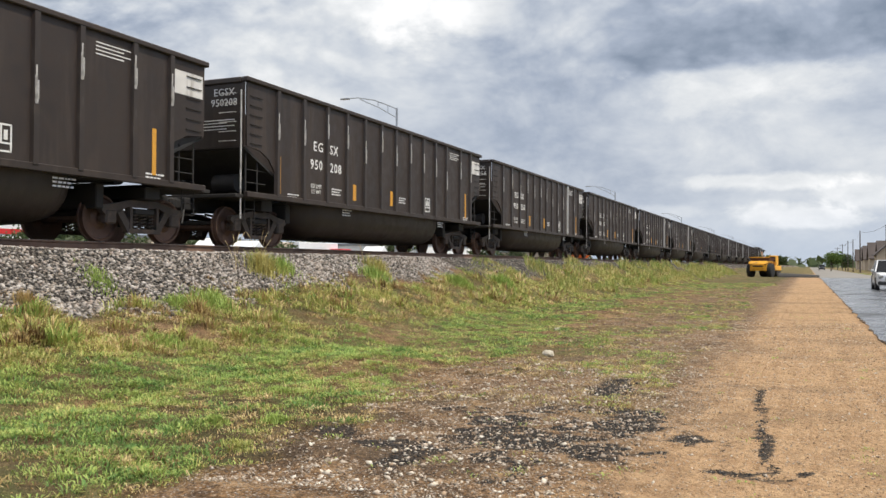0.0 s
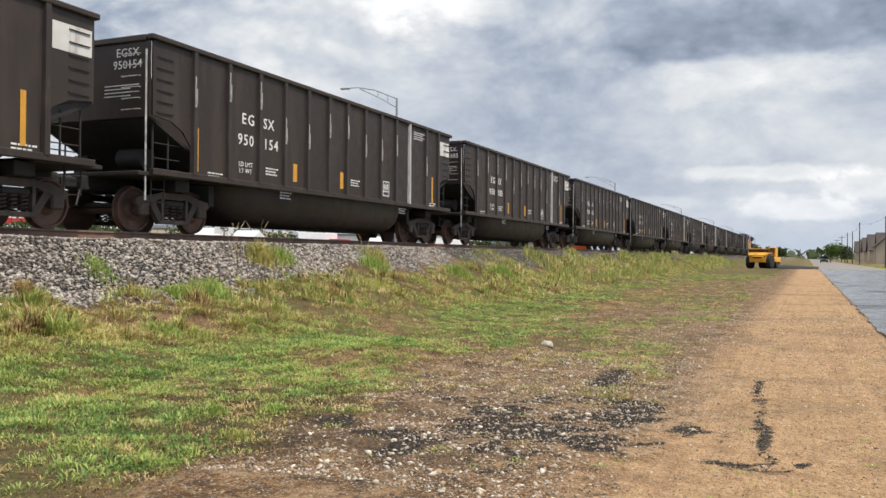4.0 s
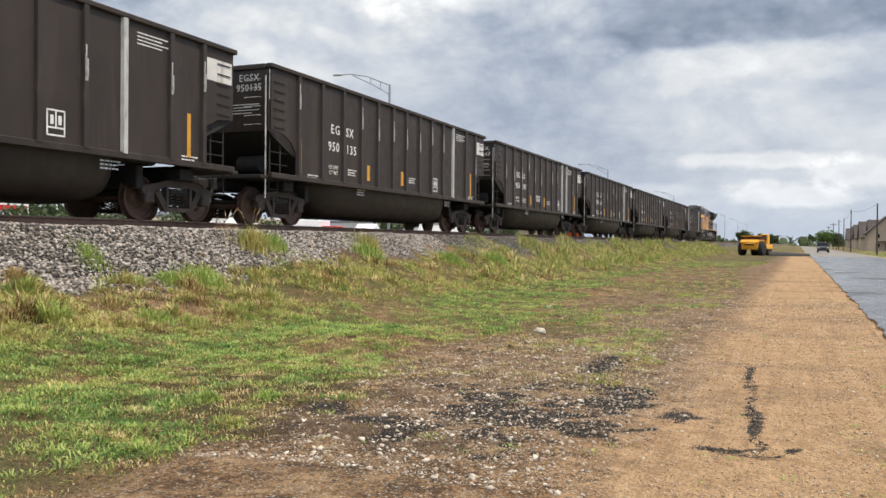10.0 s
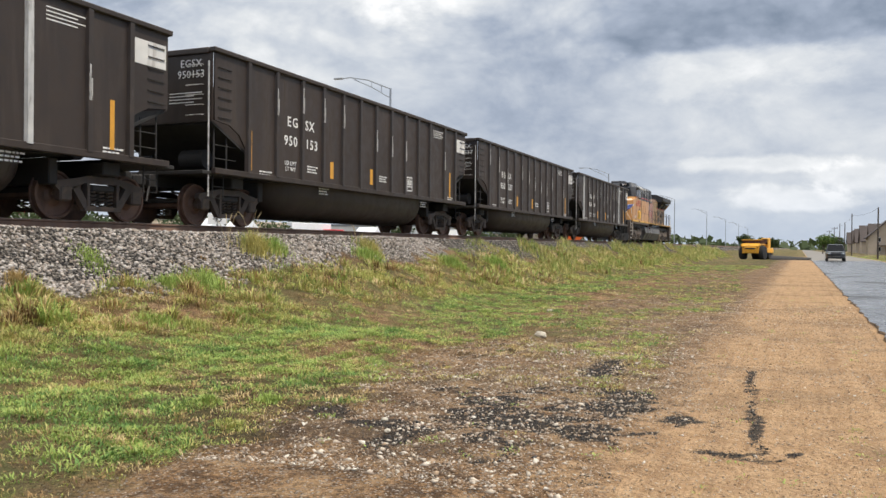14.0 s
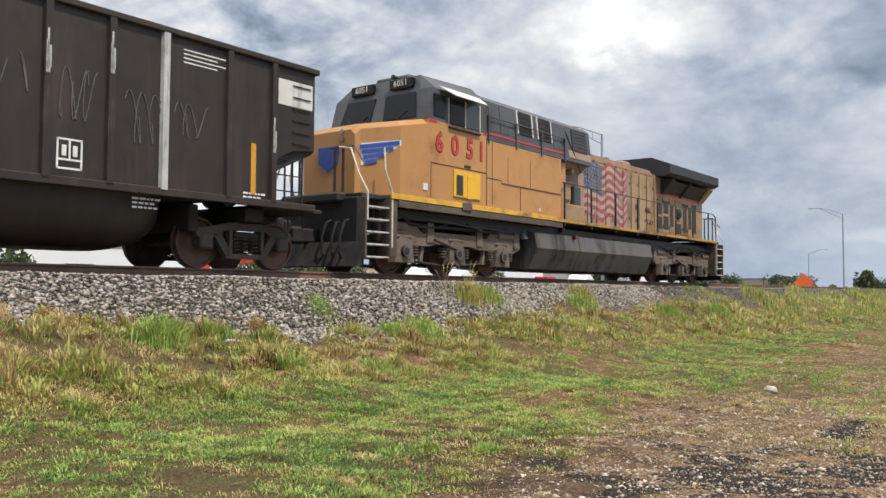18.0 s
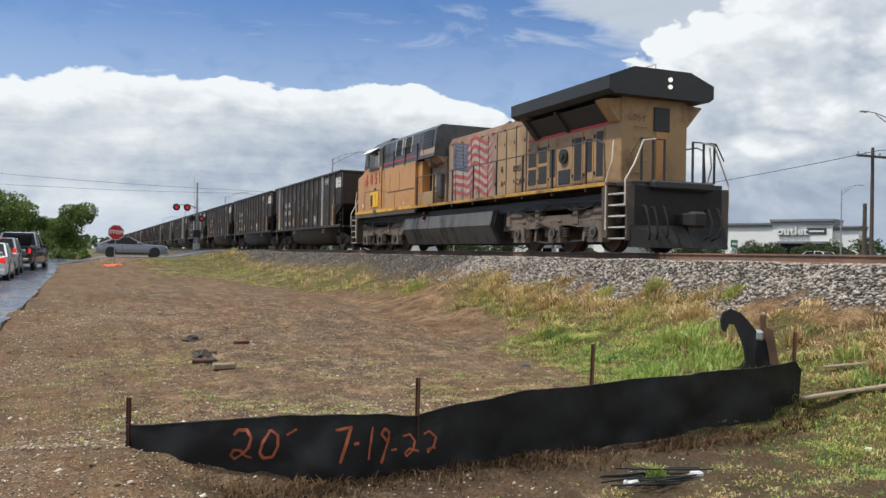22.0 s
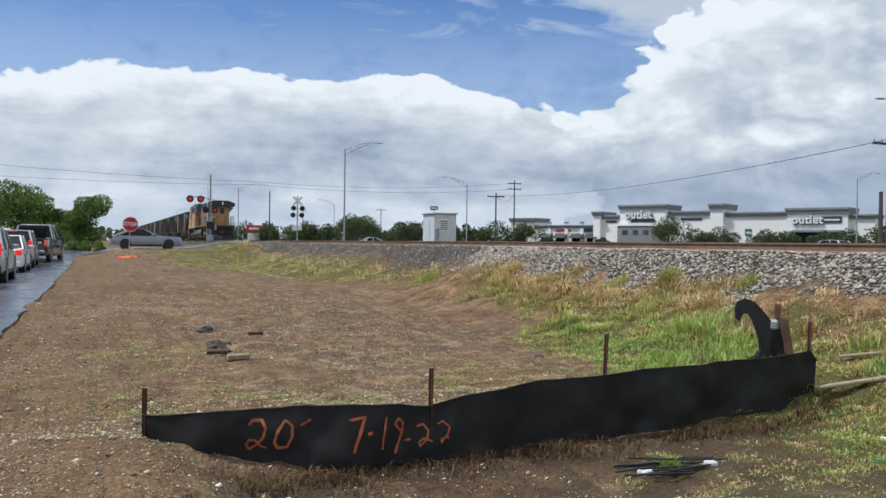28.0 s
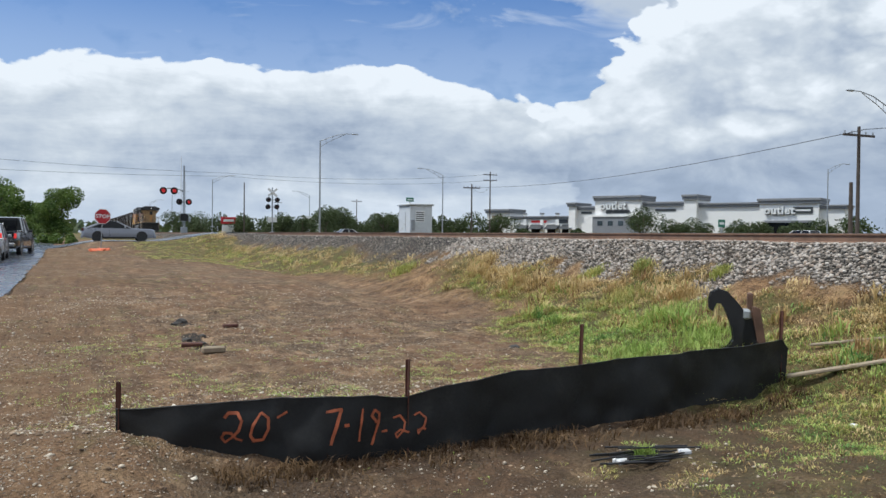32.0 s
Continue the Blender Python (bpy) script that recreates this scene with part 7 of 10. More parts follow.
    stroke([(2.54, 0.259), (2.52, 0.126), (2.51, -0.013)], 0.011)
    stroke([(2.66, 0.146), (2.62, 0.191), (2.65, 0.236), (2.69, 0.206), (2.69, 0.143), (2.65, 0.132), (2.69, 0.143), (2.66, 0.031), (2.63, -0.060)], 0.014)
    stroke([(2.72, 0.043), (2.77, 0.049)], 0.014)
    stroke([(2.82, 0.154), (2.88, 0.170), (2.93, 0.110), (2.91, 0.042), (2.85, -0.016), (2.84, 0.020), (2.88, 0.050), (2.96, 0.023)], 0.011)
    stroke([(3.01, 0.160), (3.06, 0.184), (3.12, 0.130), (3.10, 0.061), (3.04, 0.003), (3.04, 0.036), (3.09, 0.045), (3.12, 0.034)], 0.011)


build_fence()


def build_hook():
    """A steel coupling plate standing in the grass."""
    ob = thing("excavator_coupler", "black steel quick-coupler with a hooked arm standing in grass", "machine part", m=pose(-8.12, -8.55, 0.26, 0, 0, -38))
    out = [(0.343, 0.537), (0.354, 0.655), (0.324, 0.751), (0.235, 0.796), (0.117, 0.759), (0.0, 0.629), (-0.083, 0.518), (-0.094, 0.389), (-0.061, 0.24), (-0.075, -0.02), (0.183, -0.026), (0.217, 0.007), (0.176, 0.048), (0.11, 0.056), (0.047, 0.148), (0.058, 0.277), (0.11, 0.426), (0.161, 0.555), (0.202, 0.607), (0.257, 0.611), (0.28, 0.555), (0.302, 0.511)]
    for y in (-0.09, 0.09):
        part("hook_plate", G().prism(out, y - 0.016, y + 0.016), "steel_black", ob)
    part("cross_tube", G().cyl((0.24, -0.10, 0.69), (0.24, 0.10, 0.69), 0.045, 12), "steel_black", ob, smooth=True)
    part("cross_tube", G().cyl((0.02, -0.10, 0.10), (0.02, 0.10, 0.10), 0.045, 12), "steel_black", ob, smooth=True)
    part("side_plate", G().prism([(-0.165, 0.575), (-0.265, 0.56), (-0.36, 0.02), (-0.26, 0.0)], -0.13, -0.10), "wheel_steel", ob, "rust-dark steel plate")
    part("side_plate", G().prism([(-0.165, 0.575), (-0.265, 0.56), (-0.36, 0.02), (-0.26, 0.0)], 0.10, 0.13), "wheel_steel", ob, "rust-dark steel plate")
    part("web_plate", G().prism([(-0.04, 0.43), (-0.18, 0.43), (-0.28, 0.02), (-0.08, 0.0)], -0.05, 0.05), "steel_black", ob)
    part("lock_block", G().box(-0.16, -0.06, -0.12, 0.12, 0.42, 0.54, 0.02), "galvanised", ob, "bright worn metal lock")
    part("lock_bar", G().box(-0.19, -0.12, -0.05, 0.05, 0.55, 0.75, 0.015), "wheel_steel", ob)
    part("pin", G().cyl((-0.23, -0.16, 0.12), (-0.23, 0.16, 0.12), 0.024, 10), "chrome", ob)


build_hook()


def build_litter():
    rng = random.Random(21)
    for k in range(14):
        x, y = -4.7 + rng.uniform(-0.22, 0.22), -5.98 + rng.uniform(-0.16, 0.16)
        ln, a = rng.uniform(0.5, 0.8), rng.uniform(-0.35, 0.25)
        z = height(x, y) + 0.015 + 0.012 * (k // 3)
        thing("metal_rod", "thin dark metal rod lying in a loose pile", "rod", group="pile of rods", g=G().cyl((-ln / 2, 0, 0), (ln / 2, 0, 0.02), 0.008, 6), mat="steel_black", m=pose(x, y, z, 0, 0, math.degrees(a)))
    def slab(name, label, x, y, sx, sy, sz, mat, rz=0.0, up=0.0, tilt=0.0):
        thing(name, label, name.replace("_", " "), g=G().box(-sx / 2, sx / 2, -sy / 2, sy / 2, 0, sz, min(sx, sy, sz) * 0.22), mat=mat, m=pose(x, y, height(x, y) - 0.005 + up, tilt, 0, rz))
    slab("broken_cup", "crushed white cup beside the rods", -4.52, -6.06, 0.13, 0.09, 0.05, "litter_white", 20)
    slab("broken_cup", "crushed white cup beside the rods", -5.1, -5.95, 0.10, 0.07, 0.04, "litter_white", -12)
    slab("wood_block", "weathered block of wood lying on bare earth", -2.15, -12.2, 0.32, 0.10, 0.09, "wood_old", 4)
    slab("wood_block", "dark short board on bare earth", -1.95, -12.9, 0.30, 0.12, 0.06, "rust_stake", -6)
    slab("wood_block", "dark short board on bare earth", -2.9, -15.2, 0.26, 0.10, 0.06, "rust_stake", 12)
    for a, b, r in ((-2.2, -16.4, 0.11), (-2.05, -16.0, 0.07), (-2.0, -13.9, 0.07), (-2.3, -14.3, 0.06), (-2.15, -13.3, 0.06), (-6.4, -11.3, 0.08)):
        thing("clod", "dark lump of broken asphalt", "rubble", g=rock_mesh(r, rng), mat="asphalt_crumb", m=pose(a, b, height(a, b) + r * 0.15, 0, 0, rng.uniform(0, 360)))
    slab("crushed_cup", "crumpled white paper cup in the grass", -9.0, -5.5, 0.24, 0.15, 0.08, "litter_white", 15)
    slab("plastic_bottle", "crushed clear blue plastic bottle in the grass", -8.5, -4.75, 0.24, 0.09, 0.06, "litter_blue", -10)
    slab("paper_scrap", "small white scrap in the grass", -7.3, -6.1, 0.07, 0.06, 0.03, "litter_white", 30)
    slab("paper_scrap", "white scrap on the slope", -9.75, 7.7, 0.20, 0.10, 0.03, "litter_white", 50, 0.05)
    slab("brick_piece", "orange piece of broken brick", -9.4, 0.0, 0.14, 0.10, 0.06, "terracotta", 25, 0.02)
    for a, b in ((-5.0, 17.7), (-3.76, 12.8), (-2.75, 5.45), (-3.0, 5.9), (-3.3, -5.35), (-2.9, -5.15), (-2.2, -5.5)):
        thing("limestone_piece", "pale stone lying on the ground", "stone", g=rock_mesh(rng.uniform(0.05, 0.09) * (1.3 if b > 10 else 0.35), rng), mat="stone_pale", m=pose(a, b, height(a, b) + 0.02, 0, 0, rng.uniform(0, 360)))
    for (ax, ay), (bx, by), w, hgt in (((-7.80, -7.42), (-8.75, -6.60), 0.055, 0.035), ((-8.75, -7.95), (-9.2, -7.25), 0.04, 0.03)):
        a, b = Vector((ax, ay, height(ax, ay) + 0.05)), Vector((bx, by, height(bx, by) + 0.05))
        u = (b - a).normalized()
        side_ = Vector((-u.y, u.x, 0)).normalized()
        up_ = u.cross(side_)
        g = G().box(0, (b - a).length, -w, w, 0, hgt, 0.008)
        g.v = [tuple(u * p[0] + side_ * p[1] + up_ * p[2]) for p in g.v]
        thing("old_board", "long weathered board lying in grass", "board", g=g, mat="wood_old", m=Matrix.Translation(a))


def rock_mesh(r, rng):
    bm = bmesh.new()
    bmesh.ops.create_icosphere(bm, subdivisions=2, radius=r)
    o = Vector((rng.uniform(0, 50), 0, 0))
    for v in bm.verts:
        v.co *= 1 + 0.45 * noise.noise(v.co * (1.6 / r) + o)
        v.co.z *= 0.62
    return G().bm(bm)


build_litter()


# ---- vehicles ----
def wheel_of(parent, x, y, r, w=0.22, rim="alloy"):
    t = part("wheel", G().ring_x(0, 0, -w / 2, w / 2, [(0.0, r * 0.62), (0.02, r * 0.92), (0.12, r), (0.88, r), (0.98, r * 0.92), (1.0, r * 0.62)], 22), "rubber", parent, smooth=True, m=pose(x, y, r))
    s = 1 if x > 0 else -1
    g = G().ring_x(0, 0, s * w * 0.30, s * w * 0.46, [(0, r * 0.64), (0.8, r * 0.64), (1.0, r * 0.60), (0.5, r * 0.55), (0.6, 0.05), (0.6, 0.001)], 18)
    part("rim", g, rim, t, smooth=True)
    for k in range(5):
        a = 2 * math.pi * k / 5
        part("spoke", G().cyl((s * w * 0.44, 0.04 * math.cos(a), 0.04 * math.sin(a)), (s * w * 0.44, r * 0.6 * math.cos(a), r * 0.6 * math.sin(a)), 0.028, 5), rim, t)
    return t


def car(name, label, paint, L, W, H, kind, rim="alloy", brakes=False, category="car", top=None):
    """A road car pointing to -y, with its base at z = 0. Sections run from the nose to the tail."""
    top = top or paint
    ob = thing(name, label, category)
    w = W / 2
    belt = {"suv": 0.60, "sedan": 0.62, "coupe": 0.64, "pickup": 0.58}[kind] * H
    hood = {"suv": 0.58, "sedan": 0.60, "coupe": 0.62, "pickup": 0.60}[kind] * H
    tail = {"suv": 0.62, "sedan": 0.66, "coupe": 0.68, "pickup": 0.60}[kind] * H
    low = 0.20 if kind in ("sedan", "coupe") else 0.28
    secs = [(-0.50, 0.62, 0.80, hood * 0.78), (-0.485, 0.80, 0.90, hood * 0.90), (-0.44, 0.95, 0.95, hood * 0.97), (-0.30, 1.0, 0.96, hood), (-0.20, 1.0, 0.96, hood + 0.03), (0.0, 1.0, 0.95, belt), (0.25, 1.0, 0.95, belt + 0.01), (0.40, 1.0, 0.94, tail), (0.475, 0.96, 0.90, tail * 0.98), (0.50, 0.84, 0.84, tail * 0.90)]
    rings = []
    for s, a, b, zt in secs:
        y = s * L
        zl = low + (0.10 if abs(s) > 0.47 else 0.0)
        zm = zl + (zt - zl) * 0.55
        rings.append([(-w * a * 0.92, y, zl), (-w * a, y, zl + 0.12), (-w * a, y, zm), (-w * a * b, y, zt - 0.03), (-w * a * b * 0.86, y, zt), (w * a * b * 0.86, y, zt), (w * a * b, y, zt - 0.03), (w * a, y, zm), (w * a, y, zl + 0.12), (w * a * 0.92, y, zl)])
    part("body", G().loft(rings), paint, ob, smooth=True)
    cab = {"suv": (-0.24, -0.07, 0.36, 0.475), "sedan": (-0.22, -0.05, 0.22, 0.40), "coupe": (-0.16, 0.03, 0.20, 0.43), "pickup": (-0.17, -0.06, 0.12, 0.155)}[kind]
    f = [(cab[0], belt - 0.02, 0.94, 0.90), (cab[1], H - 0.03, 0.76, 0.76), ((cab[1] + cab[2]) / 2, H, 0.78, 0.78), (cab[2], H - 0.04, 0.75, 0.75), (cab[3], belt, 0.92, 0.88)]
    rings = [[(-w * 0.93, s * L, belt - 0.04), (-w * a, s * L, z), (w * a, s * L, z), (w * 0.93, s * L, belt - 0.04)] for s, z, a, b in f]
    part("greenhouse", G().loft(rings), "glass_dark", ob, "dark glass")
    rr = []
    for s, z, a, b in f[1:4]:
        rr.append([(-w * a - 0.012, s * L, z - 0.035), (-w * a + 0.06, s * L, z + 0.012), (w * a - 0.06, s * L, z + 0.012), (w * a + 0.012, s * L, z - 0.035)])
    part("roof", G().loft(rr), top, ob)
    for s in (-1, 1):
        for p, q in ((0, 1), (3, 4)):
            a, b = f[p], f[q]
            za, zb = (belt, a[1])[p != 0], (b[1], belt)[q == 4]
            part("pillar", G().tube([(s * w * (0.95 if p == 0 else a[2] + 0.01), a[0] * L, za - 0.01), (s * w * (b[2] + 0.01 if p == 0 else 0.94), b[0] * L, zb - 0.01)], 0.045 if kind != "coupe" or p == 0 else 0.09, 5), top, ob)
        mid = (cab[1] + cab[2]) / 2 + 0.02
        if kind != "coupe":
            part("pillar", G().tube([(s * w * 0.95, mid * L, belt - 0.02), (s * w * 0.79, mid * L, H - 0.03)], 0.035, 5), top, ob)
        part("door_seam", G().box(*sorted((s * (w + 0.001), s * (w - 0.02))), mid * L - 0.008, mid * L + 0.008, low + 0.15, belt * 0.9), "plastic_black", ob)
        part("mirror", G().box(*sorted((s * w * 0.98, s * (w + 0.17))), cab[0] * L + 0.35, cab[0] * L + 0.47, belt + 0.0, belt + 0.15, 0.03), paint, ob)
        part("headlight", G().box(*sorted((s * w * 0.52, s * w * 0.86)), -0.495 * L, -0.46 * L, hood * 0.66, hood * 0.84, 0.03), "lamp_white" if kind == "pickup_on" else "chrome", ob)
        part("tail_light", G().box(*sorted((s * w * (0.78 if kind in ("suv", "pickup") else 0.66), s * w * 0.93)), 0.468 * L, 0.503 * L, tail * (0.80 if kind == "suv" else 0.70), tail * (1.16 if kind == "suv" else 0.92), 0.02), "brake_red" if brakes else "lens_red", ob, "red tail light")
        part("rocker", G().box(*sorted((s * w * 0.93, s * (w + 0.004))), -0.22 * L, 0.22 * L, low - 0.02, low + 0.10, 0.02), "plastic_black", ob)
        r = 0.33 if kind in ("sedan", "coupe") else (0.36 if kind == "suv" else 0.42)
        for y in (-0.31 * L, 0.29 * L):
            part("wheel_arch", G().ring_x(y, r, s * (w - 0.20), s * (w + 0.006), [(0, 0.01), (0, r * 1.16), (1, r * 1.16), (1, 0.01)], 20), "plastic_black", ob)
            wheel_of(ob, s * (w - 0.11), y, r, 0.23, rim)
    part("grille", G().box(-w * 0.5, w * 0.5, -0.503 * L, -0.48 * L, hood * 0.52, hood * 0.78, 0.02), "plastic_black", ob)
    part("bumper", G().box(-w * 0.92, w * 0.92, 0.475 * L, 0.512 * L, low + 0.02, low + 0.26, 0.04), "plastic_black" if kind in ("suv", "pickup") else paint, ob)
    part("bumper", G().box(-w * 0.9, w * 0.9, -0.512 * L, -0.47 * L, low + 0.02, low + 0.24, 0.04), "plastic_black" if kind in ("suv", "pickup") else paint, ob)
    part("number_plate", G().box(-0.17, 0.17, 0.505 * L, 0.517 * L, tail * 0.55, tail * 0.55 + 0.12), "sign_white", ob)
    if kind == "suv":
        part("third_brake_light", G().box(-0.2, 0.2, 0.405 * L, 0.42 * L, H - 0.07, H - 0.04), "brake_red" if brakes else "lens_red", ob)
        part("rear_wiper", G().box(-0.02, 0.35, 0.468 * L, 0.474 * L, belt + 0.06, belt + 0.08), "plastic_black", ob)
    if kind == "pickup":
        part("bed_rail", G().box(-w * 0.96, -w * 0.84, 0.16 * L, 0.49 * L, tail - 0.02, tail + 0.06, 0.02), paint, ob)
        part("bed_rail", G().box(w * 0.84, w * 0.96, 0.16 * L, 0.49 * L, tail - 0.02, tail + 0.06, 0.02), paint, ob)
        part("tailgate", G().box(-w * 0.84, w * 0.84, 0.495 * L, 0.507 * L, tail * 0.55, tail + 0.03, 0.02), paint, ob)
        part("chrome_bumper", G().box(-w * 0.9, w * 0.9, 0.508 * L, 0.53 * L, low + 0.12, low + 0.30, 0.03), "chrome", ob)
        part("rear_window", G().box(-w * 0.62, w * 0.62, 0.146 * L, 0.166 * L, belt + 0.10, H - 0.12, 0.02), "glass_dark", ob)
    return ob


def place(ob, x, y, rz=0, z=None):
    ob.matrix_basis = pose(x, y, 0.03 if z is None else z, 0, 0, rz)


q1 = car("suv", "silver compact sport utility car waiting with brake lights on", "paint_silver", 4.5, 1.82, 1.66, "suv", brakes=True)
place(q1, 3.12, -30.3, 0, 0.03 + lift(-30.3))
q2 = car("sedan", "white sedan waiting in the queue on wet asphalt", "paint_white", 4.6, 1.80, 1.46, "sedan", brakes=True)
place(q2, 3.2, -38.8, 0, 0.03 + lift(-38.8))
q3 = car("suv", "grey sport utility car waiting with brake lights on", "paint_silver", 4.6, 1.84, 1.72, "suv", brakes=True)
place(q3, 3.3, -45.6, 0, 0.03 + lift(-45.6))
q4 = car("pickup_truck", "black crew-cab pickup with chrome bumper at the head of the queue", "paint_black", 5.9, 2.05, 1.95, "pickup", "chrome", True, "pickup", "paint_silver")
place(q4, 2.75, -51.7, -6.5, 0.03 + lift(-51.7))
muscle = car("coupe", "grey two-door muscle car standing on the side road at the crossing", "paint_grey", 5.0, 1.92, 1.45, "coupe", "plastic_black")
muscle.matrix_basis = pose(-3.7, -66.3, 1.075, 0, 1.2, -90)
MOVING_SUV = car("suv", "white sport utility car driving on the road", "paint_white", 4.7, 1.9, 1.75, "suv")
MOVING_TRUCK = car("pickup_truck", "dark pickup driving towards the camera on the road", "paint_black", 5.7, 2.0, 1.9, "pickup", category="pickup")
hw1 = car("sedan", "white car waiting beyond the railway", "paint_white", 4.9, 1.85, 1.45, "sedan")
place(hw1, -39.0, -124.0, 90, 1.12)
hw2 = car("sedan", "pale grey car waiting beyond the railway", "paint_silver", 4.8, 1.85, 1.5, "sedan")
place(hw2, -48.0, -122.0, 90, 1.12)
hw3 = car("suv", "white van on the highway beyond the railway", "paint_white", 5.2, 1.95, 1.6, "suv")
place(hw3, -76.0, -70.5, 0, 1.08)


# ---- crossing furniture ----
def crossing_signal(name, x, y, z0, heads, gate):
    ob = thing(name, "silver railway crossing signal mast with paired red lamps", "crossing signal", group="crossing signals", m=pose(x, y, z0))
    part("mast", G().cyl((0, 0, 0), (0, 0, 5.5 if gate else 5.0), 0.065, 12), "galvanised", ob)
    part("base_box", G().box(-0.25, 0.25, -0.2, 0.2, 0, 0.5, 0.03), "galvanised", ob)
    for zc, ya, half in heads:
        arm = part("lamp_arm", G().cyl((-half, ya, zc), (half, ya, zc), 0.035, 8), "galvanised", ob)
        for k, s in enumerate((-1, 1)):
            hx = s * (half - 0.05)
            for side in (1, -1):
                h = part("lamp_head", G().ring_x(0, 0, -0.02, 0.02, [(0, 0.01), (0, 0.25), (1, 0.25), (1, 0.01)], 20), "steel_black", ob, m=pose(hx, ya + side * 0.06, zc, 0, 0, 90))
                part("lens", G().cyl((0.022 * side, 0, 0), (0.035 * side, 0, 0), 0.11, 16), "lamp_red" if gate and k == 0 else "lens_red", h, "red lamp lens")
                part("hood", G().ring_x(0, 0, 0.02 * side, 0.22 * side, [(0, 0.13), (1, 0.13), (1, 0.122), (0, 0.122)], 16), "steel_black", h)
    if gate:
        part("gate_mechanism", G().box(-0.30, 0.30, -0.22, 0.22, 1.0, 1.6, 0.04), "steel_black", ob)
        part("counterweight", G().box(-0.5, -0.35, -0.15, 0.15, 0.9, 1.3, 0.03), "galvanised", ob)
        part("gate_arm", G().box(0.22, 0.26, -0.06, 0.06, 1.2, 6.2), "sign_white", ob)
        part("cantilever", G().tube([(0, 0, 3.4), (0.6, 0.1, 3.62), (1.35, 0.15, 3.62)], 0.05, 8), "galvanised", ob)
        part("service_ladder", G().tube([(-0.14, -0.1, 0.6), (-0.14, -0.1, 4.2)], 0.014, 5).tube([(0.14, -0.1, 0.6), (0.14, -0.1, 4.2)], 0.014, 5), "galvanised", ob)
    else:
        part("crossbuck", G().box(-0.6, 0.6, -0.02, 0.02, -0.11, 0.11), "sign_white", ob, m=pose(0, 0.05, 4.5, 0, 40, 0))
        part("crossbuck", G().box(-0.6, 0.6, -0.02, 0.02, -0.11, 0.11), "sign_white", ob, m=pose(0, 0.08, 4.5, 0, -40, 0))
        part("track_sign", G().box(-0.45, 0.45, 0.03, 0.06, 1.5, 2.0), "sign_white", ob)
    return ob


sg = crossing_signal("crossing_signal", -8.95, -71.5, 1.70, [(2.55, 0.0, 0.42)], True)
for k, s in enumerate((-1, 1)):
    h = part("lamp_head", G().ring_x(0, 0, -0.02, 0.02, [(0, 0.01), (0, 0.29), (1, 0.29), (1, 0.01)], 20), "steel_black", sg, m=pose(1.22 + 0.42 * s, 0.22, 3.42, 0, 0, 90))
    part("lens", G().cyl((0.022, 0, 0), (0.035, 0, 0), 0.15, 16), "lamp_red", h, "glowing red lamp")
    part("hood", G().ring_x(0, 0, 0.02, 0.28, [(0, 0.17), (1, 0.17), (1, 0.16), (0, 0.16)], 16), "steel_black", h)
crossing_signal("crossing_signal", -19.2, -85.0, 1.4, [(3.05, 0.0, 0.5), (3.75, 0.25, 0.5)], False)


def octagon(r):
    return [(r * math.cos(radians(22.5 + 45 * k)), r * math.sin(radians(22.5 + 45 * k))) for k in range(8)]


